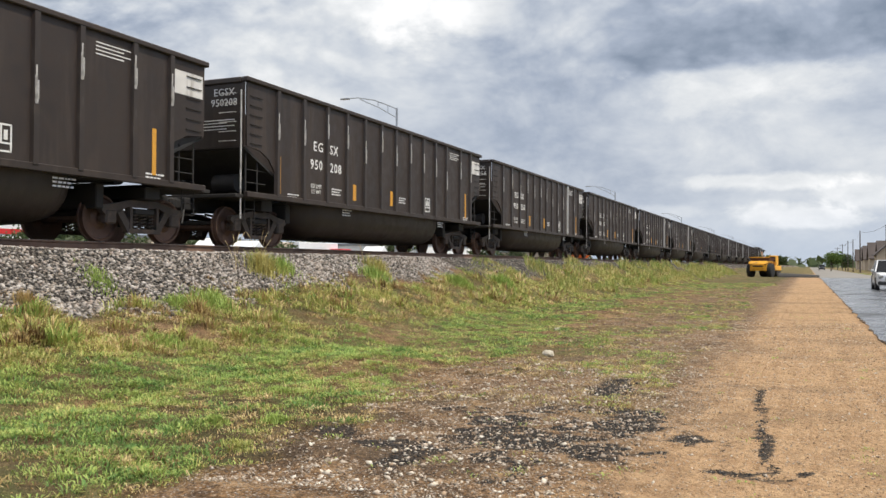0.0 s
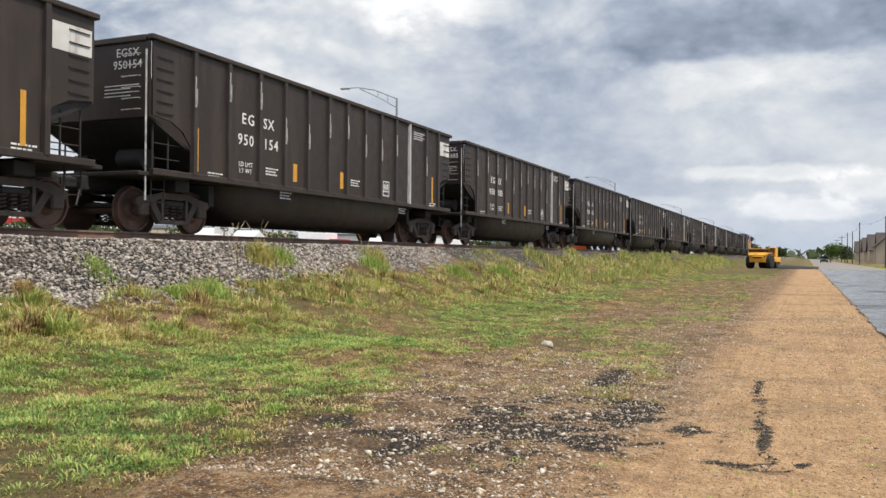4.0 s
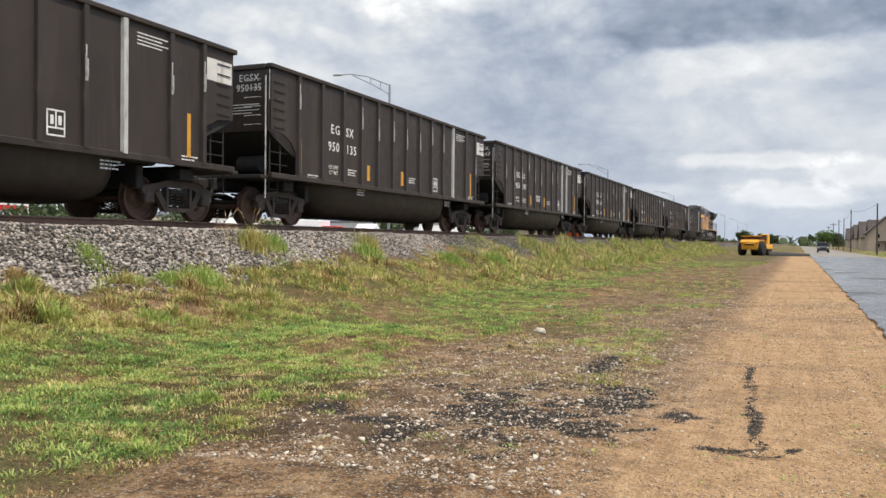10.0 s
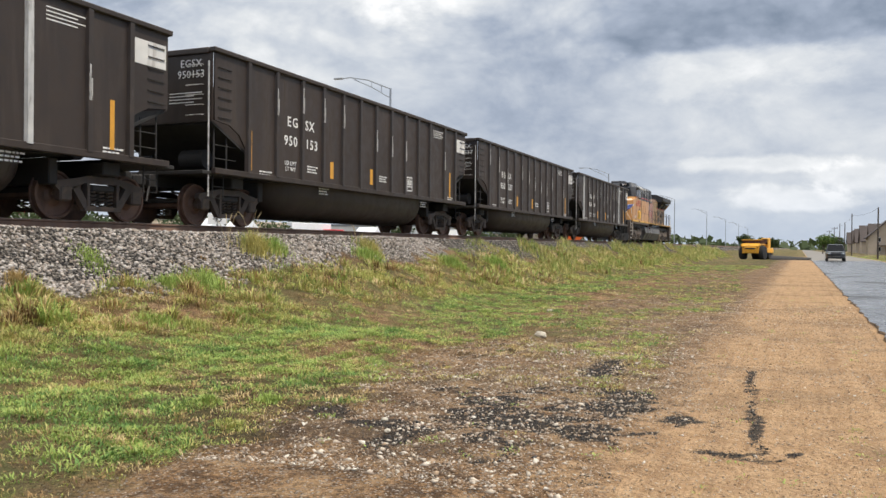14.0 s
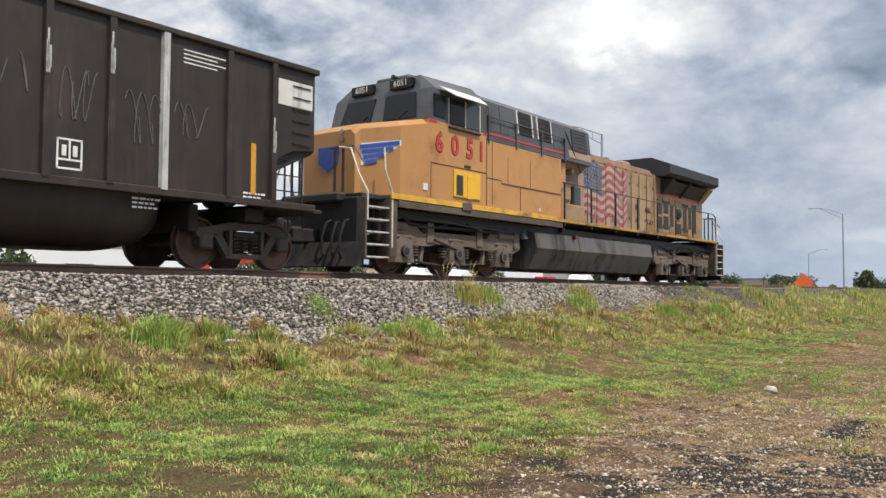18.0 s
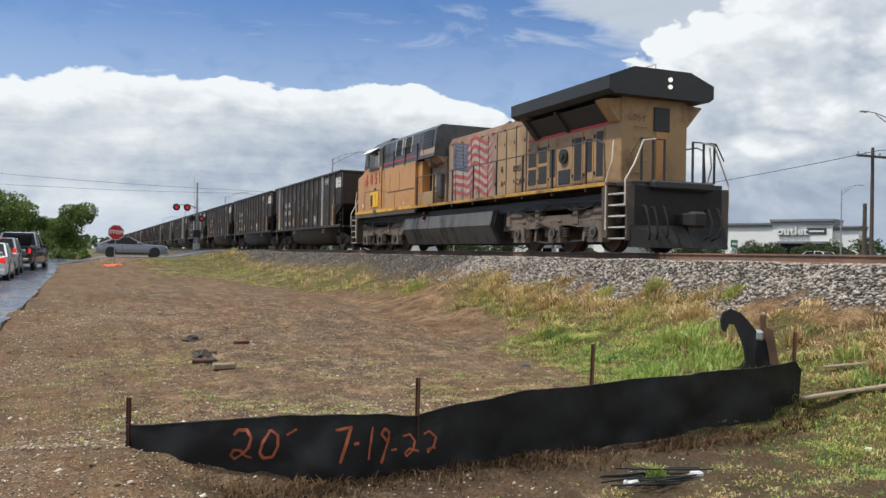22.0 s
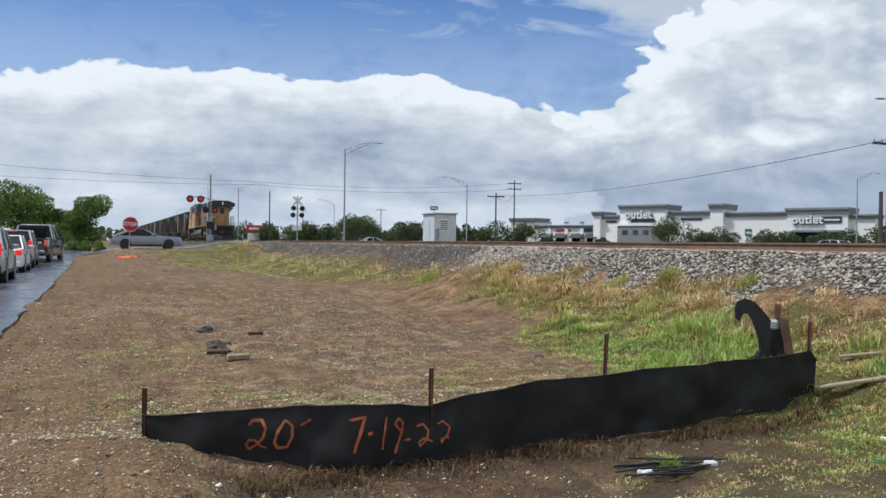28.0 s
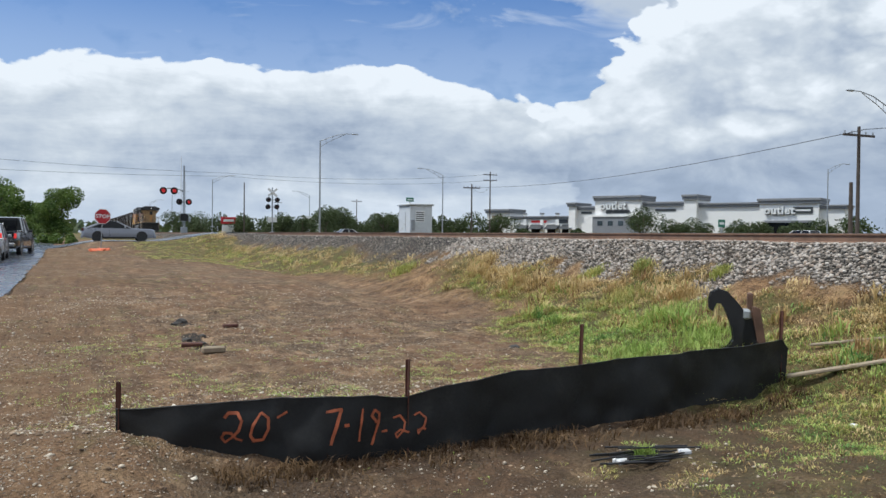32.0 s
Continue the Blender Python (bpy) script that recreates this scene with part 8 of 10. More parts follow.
def build_signs():
    ob = thing("stop_sign", "red octagonal stop sign on a thin leaning post", "traffic sign", m=pose(-2.05, -54.0, 0.15, 2, -3, 0))
    part("post", G().box(-0.025, 0.025, -0.02, 0.02, -0.2, 2.9), "galvanised", ob)
    part("rim", G().prism([(a, b + 2.5) for a, b in octagon(0.475)], 0.022, 0.03), "sign_white", ob)
    part("plate", G().prism([(a, b + 2.5) for a, b in octagon(0.445)], 0.028, 0.036), "sign_red", ob)
    letters("letters", "STOP", 0.31, "sign_white", ob, at(0, 0.038, 2.5, FACE_N), bold=0.01)
    for k in range(5):
        a, b = -2.05 + 0.18 * k - 0.3, -53.6 + 0.12 * (k % 2)
        thing("barrier_mesh", "crumpled orange barrier mesh on the ground", "barrier", group="heap of orange mesh", g=rock_mesh(0.17, random.Random(k)), mat="orange_mesh", m=pose(a, b, height(a, b) + 0.04, 20 * k - 30, 15, 50 * k) @ Matrix.Diagonal((1.5, 0.8, 0.6, 1)))
    ob = thing("speed_sign", "white square sign with black number beyond the railway", "traffic sign", m=pose(-24.0, 30.55, 1.0))
    part("post", G().box(-0.03, 0.03, -0.03, 0.03, 0, 1.75), "galvanised", ob)
    part("plate", G().box(-0.015, 0.015, -0.44, 0.44, 1.26, 1.74, 0.005), "sign_white", ob, m=pose(0, 0, 0, 0, 0, -35))
    letters("letters", "45", 0.42, "steel_black", ob, pose(0, 0, 0, 0, 0, -35) @ at(0.02, 0, 1.50, FACE_X))
    ob = thing("warning_sign", "orange diamond road-work sign beside the track", "traffic sign", m=pose(-16.2, 63.8, 1.0))
    part("post", G().box(-0.03, 0.03, -0.03, 0.03, 0, 0.9), "galvanised", ob)
    part("plate", G().box(-0.5, 0.5, -0.015, 0.015, -0.5, 0.5, 0.005), "sign_orange", ob, m=pose(0, 0, 1.15, 0, 45, 18))
    for x, y, z0, h, w in ((-40.0, -99.5, 1.1, 5.4, 1.3), (-40.0, -43.7, 1.1, 1.85, 0.9)):
        ob = thing("street_sign", "green street-name sign on a post", "street sign", m=pose(x, y, z0, 0, 0, 20))
        part("post", G().box(-0.04, 0.04, -0.04, 0.04, 0, h - 0.5), "galvanised", ob)
        part("plate", G().box(-w / 2, w / 2, -0.02, 0.02, h - 0.5, h, 0.01), "sign_green", ob)
        part("lettering", G().box(-w * 0.36, w * 0.36, 0.021, 0.024, h - 0.33, h - 0.17), "sign_white", ob)
    ob = thing("billboard", "white rectangular sign board on posts", "sign", m=pose(-60.0, -219.0, 1.0))
    for x in (-1.6, 1.6):
        part("post", G().box(x - 0.1, x + 0.1, -0.1, 0.1, 0, 2.0), "galvanised", ob)
    part("board", G().box(-3.2, 3.2, -0.1, 0.1, 1.6, 5.6, 0.03), "sign_white", ob)
    ob = thing("shop_pylon_sign", "red and white shop sign on a pylon", "sign", m=pose(-26.0, -150.0, 1.0))
    for x in (-0.9, 0.9):
        part("post", G().box(x - 0.08, x + 0.08, -0.08, 0.08, 0, 3.2), "galvanised", ob)
    part("panel", G().box(-1.3, 1.3, -0.15, 0.15, 2.4, 3.6, 0.05), "sign_red", ob)
    part("panel", G().box(-1.1, 1.1, -0.15, 0.15, 1.0, 2.2, 0.05), "sign_white", ob)
    part("lettering", G().box(-0.9, 0.9, 0.155, 0.17, 2.8, 3.2), "sign_white", ob)


build_signs()


def build_bungalow():
    ob = thing("signal_cabinet", "pale grey metal signal equipment cabinet beside the track", "equipment cabinet", m=pose(-19.0, -47.0, 1.05))
    part("shell", G().box(-1.45, 0, -1.85, 0, 0.1, 2.45, 0.03), "alum_white", ob)
    part("roof", G().box(-1.55, 0.1, -1.95, 0.1, 2.45, 2.57, 0.03), "alum_white", ob)
    part("door", G().box(0, 0.03, -1.6, -0.7, 0.25, 2.1, 0.01), "alum_white", ob)
    part("notice", G().box(-0.95, -0.35, 0, 0.02, 1.45, 2.15), "sign_white", ob)
    for k in range(5):
        part("notice_line", G().box(-0.90, -0.40, 0.02, 0.024, 1.52 + 0.12 * k, 1.57 + 0.12 * k), "plastic_black", ob)
    part("meter_box", G().box(-0.30, -0.06, 0, 0.12, 0.95, 1.6, 0.02), "galvanised", ob)
    part("foundation", G().box(-1.40, -0.05, -1.80, -0.05, -0.4, 0.1), "stone_grey", ob)


build_bungalow()


# ---- lamps, poles and wires ----
def street_lamp(x, y, z0, h, arm, rz, kind=""):
    ob = thing("street_lamp", "tall grey steel street lamp with a long truss arm", "street lamp", group="highway lamps", m=pose(x, y, z0, 0, 0, rz))
    part("pole", G().cyl((0, 0, 0), (0, 0, h), 0.13, 10, 0.08), "galvanised", ob)
    part("arm_upper", G().tube([(0, 0, h - 0.05), (arm * 0.45, 0, h + 0.75), (arm * 0.8, 0, h + 1.05), (arm, 0, h + 1.05)], 0.045, 6), "galvanised", ob)
    part("arm_lower", G().tube([(0, 0, h - 0.75), (arm * 0.35, 0, h + 0.12), (arm * 0.75, 0, h + 0.92)], 0.035, 6), "galvanised", ob)
    for f in (0.18, 0.38):
        part("brace", G().tube([(arm * f, 0, h - 0.05 + 0.8 * f / 0.45), (arm * f, 0, h - 0.72 + 0.86 * f / 0.35)], 0.025, 5), "galvanised", ob)
    part("lamp_head", G().box(arm - 0.1, arm + 0.65, -0.16, 0.16, h + 0.98, h + 1.10, 0.04), "galvanised", ob)
    part("base_plate", G().box(-0.25, 0.25, -0.25, 0.25, -0.1, 0.05), "galvanised", ob)


for y in (57.5, 136.9, 215.0, 293.0, 370.0, 450.0, 530.0, -102.3, -187.7, -265.0, -340.0):
    street_lamp(-29.0, y, 1.0, 12.4, 4.3, 180)
street_lamp(-116.0, -102.0, 1.0, 12.4, 4.3, 180)
for y in (-138.6, -230.0, -48.5, 41.5, 131.0, 250.0):
    street_lamp(-62.0, y, 1.0, 11.6, 4.3, 0)


def utility_pole(x, y, z0, h, r=0.15, arms=1, lean=0.0):
    ob = thing("utility_pole", "dark wooden utility pole with crossarm", "utility pole", group="utility poles", m=pose(x, y, z0, 0, lean, 0))
    part("pole", G().cyl((0, 0, -0.3), (0, 0, h), r, 9, r * 0.7), "wood_pole", ob)
    for k in range(arms):
        part("crossarm", G().box(-1.2, 1.2, -0.06, 0.06, h - 0.55 - 0.9 * k, h - 0.43 - 0.9 * k), "wood_pole", ob)
        for a in (-1.1, -0.55, 0.55, 1.1):
            part("insulator", G().cyl((a, 0, h - 0.43 - 0.9 * k), (a, 0, h - 0.27 - 0.9 * k), 0.045, 7), "galvanised", ob)
    return ob


for x, y, h in ((12.0, 159.0, 8.6), (12.0, 238.0, 10.6), (12.0, 275.0, 9.4), (12.0, 310.0, 10.0), (12.0, 360.0, 10.0), (12.0, 420.0, 10.0), (12.0, 500.0, 10.0)):
    utility_pole(x, y, -0.1, h, 0.16, 1 if y > 350 else 0)
for x, y, h, a in ((-48.0, -98.0, 7.4, 1), (-62.0, -120.0, 11.0, 2), (-27.0, -141.0, 9.2, 0), (-62.0, -188.0, 9.0, 1), (-40.5, -33.6, 7.0, 1), (-34.0, -28.6, 3.4, 0), (-60.0, -260.0, 11.0, 1)):
    utility_pole(x, y, 1.0, h, 0.12, a)


def wire(pts, sag):
    line = []
    for p, q in zip(pts, pts[1:]):
        for k in range(12):
            t = k / 12
            line.append((p[0] + (q[0] - p[0]) * t, p[1] + (q[1] - p[1]) * t, p[2] + (q[2] - p[2]) * t - sag * 4 * t * (1 - t)))
    line.append(pts[-1])
    thing("power_line", "thin black overhead power line", "cable", group="overhead lines", g=G().tube(line, 0.022, 4), mat="wire")


wire([(40.0, -110.0, 10.4), (-20.0, -115.0, 9.4), (-62.0, -120.0, 10.6)], 0.8)
wire([(40.0, -110.0, 12.6), (-20.0, -115.0, 9.8), (-62.0, -120.0, 11.6)], 0.8)
wire([(-62.0, -120.0, 9.8), (-48.0, -98.0, 8.0), (-40.5, -33.2, 7.8), (-40.0, 20.0, 8.2)], 0.9)
wire([(12.0, 159.0, 8.4), (12.0, 238.0, 10.2), (12.0, 275.0, 9.2), (12.0, 310.0, 9.7), (12.0, 360.0, 9.7), (12.0, 420.0, 9.7)], 0.6)


# ---- buildings ----
def build_store():
    m = Matrix(((-0.482, 0.876, 0, -92.0), (0.876, 0.482, 0, -179.0), (0, 0, 1, 0.8), (0, 0, 0, 1)))
    ob = thing("outlet_store", "long white stucco store with grey cornices and white lettering", "store", m=m)
    def wall(s0, s1, h, out=0.0, band=1.0, mat="stucco_white", back=-6.0):
        part("wall", G().box(s0, s1, back, out, -0.8, h - band), mat, ob)
        part("cornice", G().box(s0 - 0.25, s1 + 0.25, back, out + 0.35, h - band, h - band * 0.45, 0.05), "stucco_grey", ob)
        part("cornice_cap", G().box(s0 - 0.4, s1 + 0.4, back, out + 0.55, h - band * 0.45, h, 0.05), "stucco_grey", ob)
    wall(0.0, 6.5, 7.3, 0.6)
    wall(6.5, 22.3, 5.6, 0.0, 0.7)
    for s in (10.0, 14.5, 18.5):
        part("pier", G().box(s, s + 0.8, 0, 0.3, -0.8, 6.0), "stucco_white", ob)
        part("pier_cap", G().box(s - 0.1, s + 0.9, 0, 0.4, 6.0, 6.3), "stucco_grey", ob)
    wall(22.3, 23.9, 8.5, 1.2, 0.9)
    wall(23.9, 28.9, 7.7, 0.0, 0.9)
    wall(28.9, 39.3, 9.8, 1.5, 1.1)
    wall(39.3, 48.7, 8.4, 0.0, 1.0)
    wall(48.7, 51.3, 9.7, 1.4, 1.1)
    wall(51.3, 63.5, 8.0, 0.0, 0.9)
    wall(63.5, 74.2, 8.6, 0.9, 1.1)
    wall(74.2, 78.5, 7.3, 0.0, 0.8)
    part("entrance_wall", G().box(28.6, 39.4, 1.5, 2.1, -0.8, 5.3), "stucco_grey", ob)
    part("entrance_band", G().box(28.4, 39.6, 1.5, 2.3, 5.3, 5.7), "stucco_white", ob)
    for k in range(4):
        part("window", G().box(29.8 + 2.4 * k, 31.0 + 2.4 * k, 2.1, 2.15, 3.4, 4.4), "glass_grey", ob)
    part("show_window", G().box(65.0, 73.0, 0.9, 1.0, -0.5, 4.0), "glass_dark", ob)
    part("window_head", G().box(64.5, 73.5, 0.9, 1.3, 4.0, 4.4), "stucco_grey", ob)
    for s in (8.0, 12.0, 16.2, 20.0):
        part("awning", G().prism([(0.0, 3.7), (1.6, 2.7), (1.6, 2.6), (0.0, 2.6)], s, s + 3.2, "x"), "shop_dark", ob)
        part("shop_window", G().box(s, s + 3.2, 0, 0.05, -0.6, 2.6), "glass_dark", ob)
    # letters lie on planes facing the road
    flip = Matrix(((1, 0, 0, 0), (0, 0, 1, 0), (0, 1, 0, 0), (0, 0, 0, 1)))
    letters("letters", "outlet", 2.4, "sign_white", ob, at(33.3, 1.95, 7.6, flip), 0.1, bold=0.05)
    # grey copies set lower behind the letters: their outline and shadow as shapes
    letters("letters_back", "outlet", 2.4, "stucco_grey", ob, at(33.36, 1.75, 7.5, flip), 0.1, bold=0.12)
    letters("letters", "outlet", 2.2, "sign_white", ob, at(67.2, 1.3, 6.3, flip), 0.1, bold=0.05)
    letters("letters_back", "outlet", 2.2, "stucco_grey", ob, at(67.26, 1.1, 6.2, flip), 0.1, bold=0.12)
    part("sign_board", G().box(31.5, 37.0, 1.5, 1.62, 5.95, 6.7), "shop_dark", ob)
    part("sign_board", G().box(69.6, 73.2, 0.9, 1.02, 5.7, 6.9), "shop_dark", ob)
    part("sign_lettering", G().box(70.0, 72.8, 1.02, 1.05, 6.15, 6.45), "sign_white", ob)
    part("sign_board", G().box(24.8, 27.4, 0.0, 0.1, 6.0, 6.5), "shop_dark", ob)
    part("sign_board", G().box(42.0, 46.5, 0.0, 0.1, 6.4, 6.9), "shop_dark", ob)
    part("sign_board", G().box(18.8, 21.5, 0.0, 0.1, 3.9, 4.8), "shop_dark", ob)
    part("sign_board", G().box(12.0, 16.0, 0.0, 0.1, 4.1, 4.6), "trailer_red", ob)
    part("sign_board", G().box(1.5, 4.5, 0.6, 0.7, 4.6, 5.8), "brick_brown", ob)


build_store()


def house(x, y, w, d, h, rz=0, mat="stucco_beige"):
    ob = thing("house", "two-storey house with beige walls and steep dark roof", "house", group="houses along the road", m=pose(x, y, -0.2, 0, 0, rz))
    part("wall", G().prism([(-w / 2, 0), (w / 2, 0), (w / 2, h), (0, h + w * 0.46), (-w / 2, h)], -d / 2, d / 2), mat, ob)
    for s in (-1, 1):
        part("roof", G().prism([(0, h + w * 0.46 + 0.05), (s * (w / 2 + 0.6), h - 0.50), (s * (w / 2 + 0.6), h - 0.2), (0, h + w * 0.46 + 0.40)], -d / 2 - 0.5, d / 2 + 0.5), "roof_dark", ob)
    part("chimney", G().box(w * 0.15, w * 0.15 + 0.8, 0, 0.8, h + 1, h + w * 0.42 + 1.4), "brick_brown", ob)
    for k in (-1, 1):
        for zz in (1.0, 3.6):
            wn = part("window", G().box(k * w * 0.22 - 0.5, k * w * 0.22 + 0.5, -d / 2 - 0.05, -d / 2 + 0.02, zz, zz + 1.3), "sign_white", ob)
            part("pane", G().box(k * w * 0.22 - 0.42, k * w * 0.22 + 0.42, -d / 2 - 0.07, -d / 2 - 0.05, zz + 0.08, zz + 1.22), "glass_dark", wn)
    part("door", G().box(-0.5, 0.5, -d / 2 - 0.05, -d / 2, 0.2, 2.3), "brick_brown", ob)
    part("porch_roof", G().box(-2.2, 2.2, -d / 2 - 1.6, -d / 2, 2.6, 2.8, 0.04), "roof_dark", ob)


for x, y, w, d, h, rz in ((21.8, 262.0, 9.5, 9.0, 5.0, 0), (25.5, 274.0, 9.0, 14.0, 4.6, 90), (24.5, 305.0, 10.0, 13.0, 4.4, 90), (25.5, 330.0, 9.0, 10.0, 4.2, 0), (25.0, 352.0, 10.0, 12.0, 4.4, 90), (26.0, 385.0, 10.0, 12.0, 4.4, 90), (27.0, 430.0, 10.0, 14.0, 4.4, 90)):
    house(x, y, w, d, h, rz)


def build_yard_north():
    """What shows under and behind the train beyond the highway."""
    def trailer(x, y, ln, h, mat, label, rz=90, z0=1.0):
        ob = thing("box_trailer", label, "trailer", m=pose(x, y, z0, 0, 0, rz))
        part("box", G().box(-ln / 2, ln / 2, -1.25, 1.25, 1.1, 1.1 + h, 0.05), mat, ob)
        part("underframe", G().box(-ln / 2 + 0.4, ln / 2 - 0.3, -1.0, 1.0, 0.85, 1.1), "grime", ob)
        for sx in (-ln * 0.32, -ln * 0.22, ln * 0.35):
            for s in (-1, 1):
                wheel_of_x(ob, sx, s * 1.05)
        return ob
    def wheel_of_x(ob, x, y):
        part("wheel", G().cyl((x, y - 0.14, 0.48), (x, y + 0.14, 0.48), 0.48, 14), "rubber", ob)
    trailer(-70.0, 66.0, 7.0, 2.0, "sign_white", "white box trailer parked beyond the highway")
    trailer(-62.0, 88.0, 6.5, 2.0, "stucco_beige", "beige container trailer parked beyond the highway")
    trailer(-63.0, 99.0, 10.0, 2.2, "sign_white", "white box trailer parked beyond the highway")
    trailer(-61.0, 103.0, 2.4, 1.4, "trailer_red", "red small trailer parked beyond the highway")
    ob = thing("banner_wall", "low white and red advertising wall beyond the highway", "advertising sign", m=pose(-56.0, 45.0, 1.0, 0, 0, 0))
    part("board", G().box(-0.15, 0.15, -8.0, 3.0, 0.6, 3.3, 0.03), "sign_white", ob)
    part("red_field", G().box(0.15, 0.18, -5.2, -3.0, 0.6, 3.3), "trailer_red", ob)
    part("red_field", G().box(0.15, 0.18, -1.5, 2.2, 0.6, 2.2), "trailer_red", ob)
    letters("letters", "FOR 3 MONT", 0.72, "sign_white", ob, at(0.19, 0.4, 1.7, FACE_X), 0.02)
    part("lettering_bar", G().box(0.18, 0.2, -2.6, 2.8, 2.55, 2.95), "trailer_red", ob)
    for k, (x, y, w, d, h, m_) in enumerate(((-95.0, 40.0, 30.0, 22.0, 5.0, "stucco_white"), (-110.0, 120.0, 26.0, 30.0, 4.5, "stucco_beige"), (-95.0, 200.0, 24.0, 40.0, 5.0, "stucco_white"), (-100.0, -20.0, 30.0, 40.0, 5.0, "stucco_white"), (-95.0, 320.0, 24.0, 50.0, 5.0, "stucco_beige"))):
        ob = thing("warehouse", "low pale commercial building beyond the highway", "building", group="buildings beyond the highway", m=pose(x, y, 0.9))
        part("wall", G().box(-w / 2, w / 2, -d / 2, d / 2, 0, h), m_, ob)
        part("roof_edge", G().box(-w / 2 - 0.2, w / 2 + 0.2, -d / 2 - 0.2, d / 2 + 0.2, h, h + 0.5), "stucco_grey", ob)
        for j in range(int(d / 6)):
            part("window", G().box(w / 2, w / 2 + 0.06, -d / 2 + 2 + 6 * j, -d / 2 + 5 + 6 * j, 1.0, 3.0), "glass_dark", ob)
    for k, (x, y) in enumerate(((-50.0, 62.0), (-52.0, 70.0), (-52.0, 97.0))):
        ob = thing("gable_shed", "small white shed with a pointed roof", "shed", group="display sheds", m=pose(x, y, 1.0))
        part("wall", G().box(-1.2, 1.2, -1.2, 1.2, 0, 1.7), "sign_white", ob)
        part("roof", G().prism([(-1.4, 1.7), (1.4, 1.7), (0, 2.7)], -1.4, 1.4, "x"), "sign_white", ob)


build_yard_north()


def build_compactor():
    ob = thing("road_roller", "yellow construction machine with large black tyres parked on the verge", "construction machine", m=pose(-5.2, 114.0, -0.02, 0, 0, -16))
    part("rear_body", G().loft([[(-1.0, y, 0.80), (1.0, y, 0.80), (1.0, y, z), (-1.0, y, z)] for y, z in ((-2.2, 1.70), (-1.8, 2.05), (0.4, 2.05))]), "machine_yellow", ob)
    part("rear_panel", G().box(-0.75, 0.75, -2.27, -2.2, 0.85, 1.55, 0.04), "machine_yellow", ob)
    part("engine_grille", G().box(-0.6, 0.6, -2.30, -2.26, 1.30, 1.48), "plastic_black", ob)
    part("hopper", G().loft([[(-1.05, y, 2.0), (1.05, y, 2.0), (1.25, y, 2.5), (-1.25, y, 2.5)] for y in (-1.6, 0.6)]), "rust_stake", ob, "rust-brown hopper")
    part("hopper_rim", G().box(-1.3, 1.3, -1.68, -1.58, 2.42, 2.54, 0.02), "machine_yellow", ob)
    part("operator_cabin", G().box(0.2, 1.1, 1.2, 2.2, 1.45, 2.75, 0.08), "machine_yellow", ob)
    part("cabin_glass", G().box(0.3, 1.0, 1.17, 1.2, 1.95, 2.6), "glass_dark", ob)
    for s in (-1, 1):
        part("fender", G().loft([[(s * 1.0, y, z), (s * 1.2, y, z + 0.1), (s * 1.2, y, z + 0.22), (s * 1.0, y, z + 0.22)] for y, z in ((-2.1, 1.55), (-1.9, 1.80), (-0.5, 1.80), (-0.3, 1.55))]), "machine_yellow", ob)
        part("tyre", G().ring_x(-1.2, 0.85, s * 0.90, s * 1.55, [(0, 0.3), (0.05, 0.84), (0.2, 0.92), (0.8, 0.92), (0.95, 0.84), (1, 0.3)], 22), "rubber", ob, smooth=True)
        part("rim", G().cyl((s * 1.36, -1.2, 0.85), (s * 1.46, -1.2, 0.85), 0.42, 16), "machine_yellow", ob)
        part("tail_light", G().box(s * 0.86 - 0.07, s * 0.86 + 0.07, -2.24, -2.19, 1.5, 1.62), "lens_red", ob)
    part("front_frame", G().box(-1.2, 1.2, 0.6, 3.0, 0.85, 1.45, 0.05), "machine_yellow", ob)
    part("drum", G().cyl((-1.1, 2.2, 0.80), (1.1, 2.2, 0.80), 0.80, 24), "grime", ob, smooth=True)
    thing("earth_heap", "low dark heap of dug earth beside the machine", "earth heap", g=G().loft([[(1.2 + 4.6 * t, 0.9 * math.cos(a) * (1 - 0.5 * t), max(0, 0.55 * math.sin(a) * (1 - 0.4 * t))) for a in [math.pi * k / 8 for k in range(9)]] for t in (0, 0.25, 0.5, 0.75, 1)], True, False), mat="asphalt_crumb", m=pose(-4.6, 112.0, 0.0))


build_compactor()


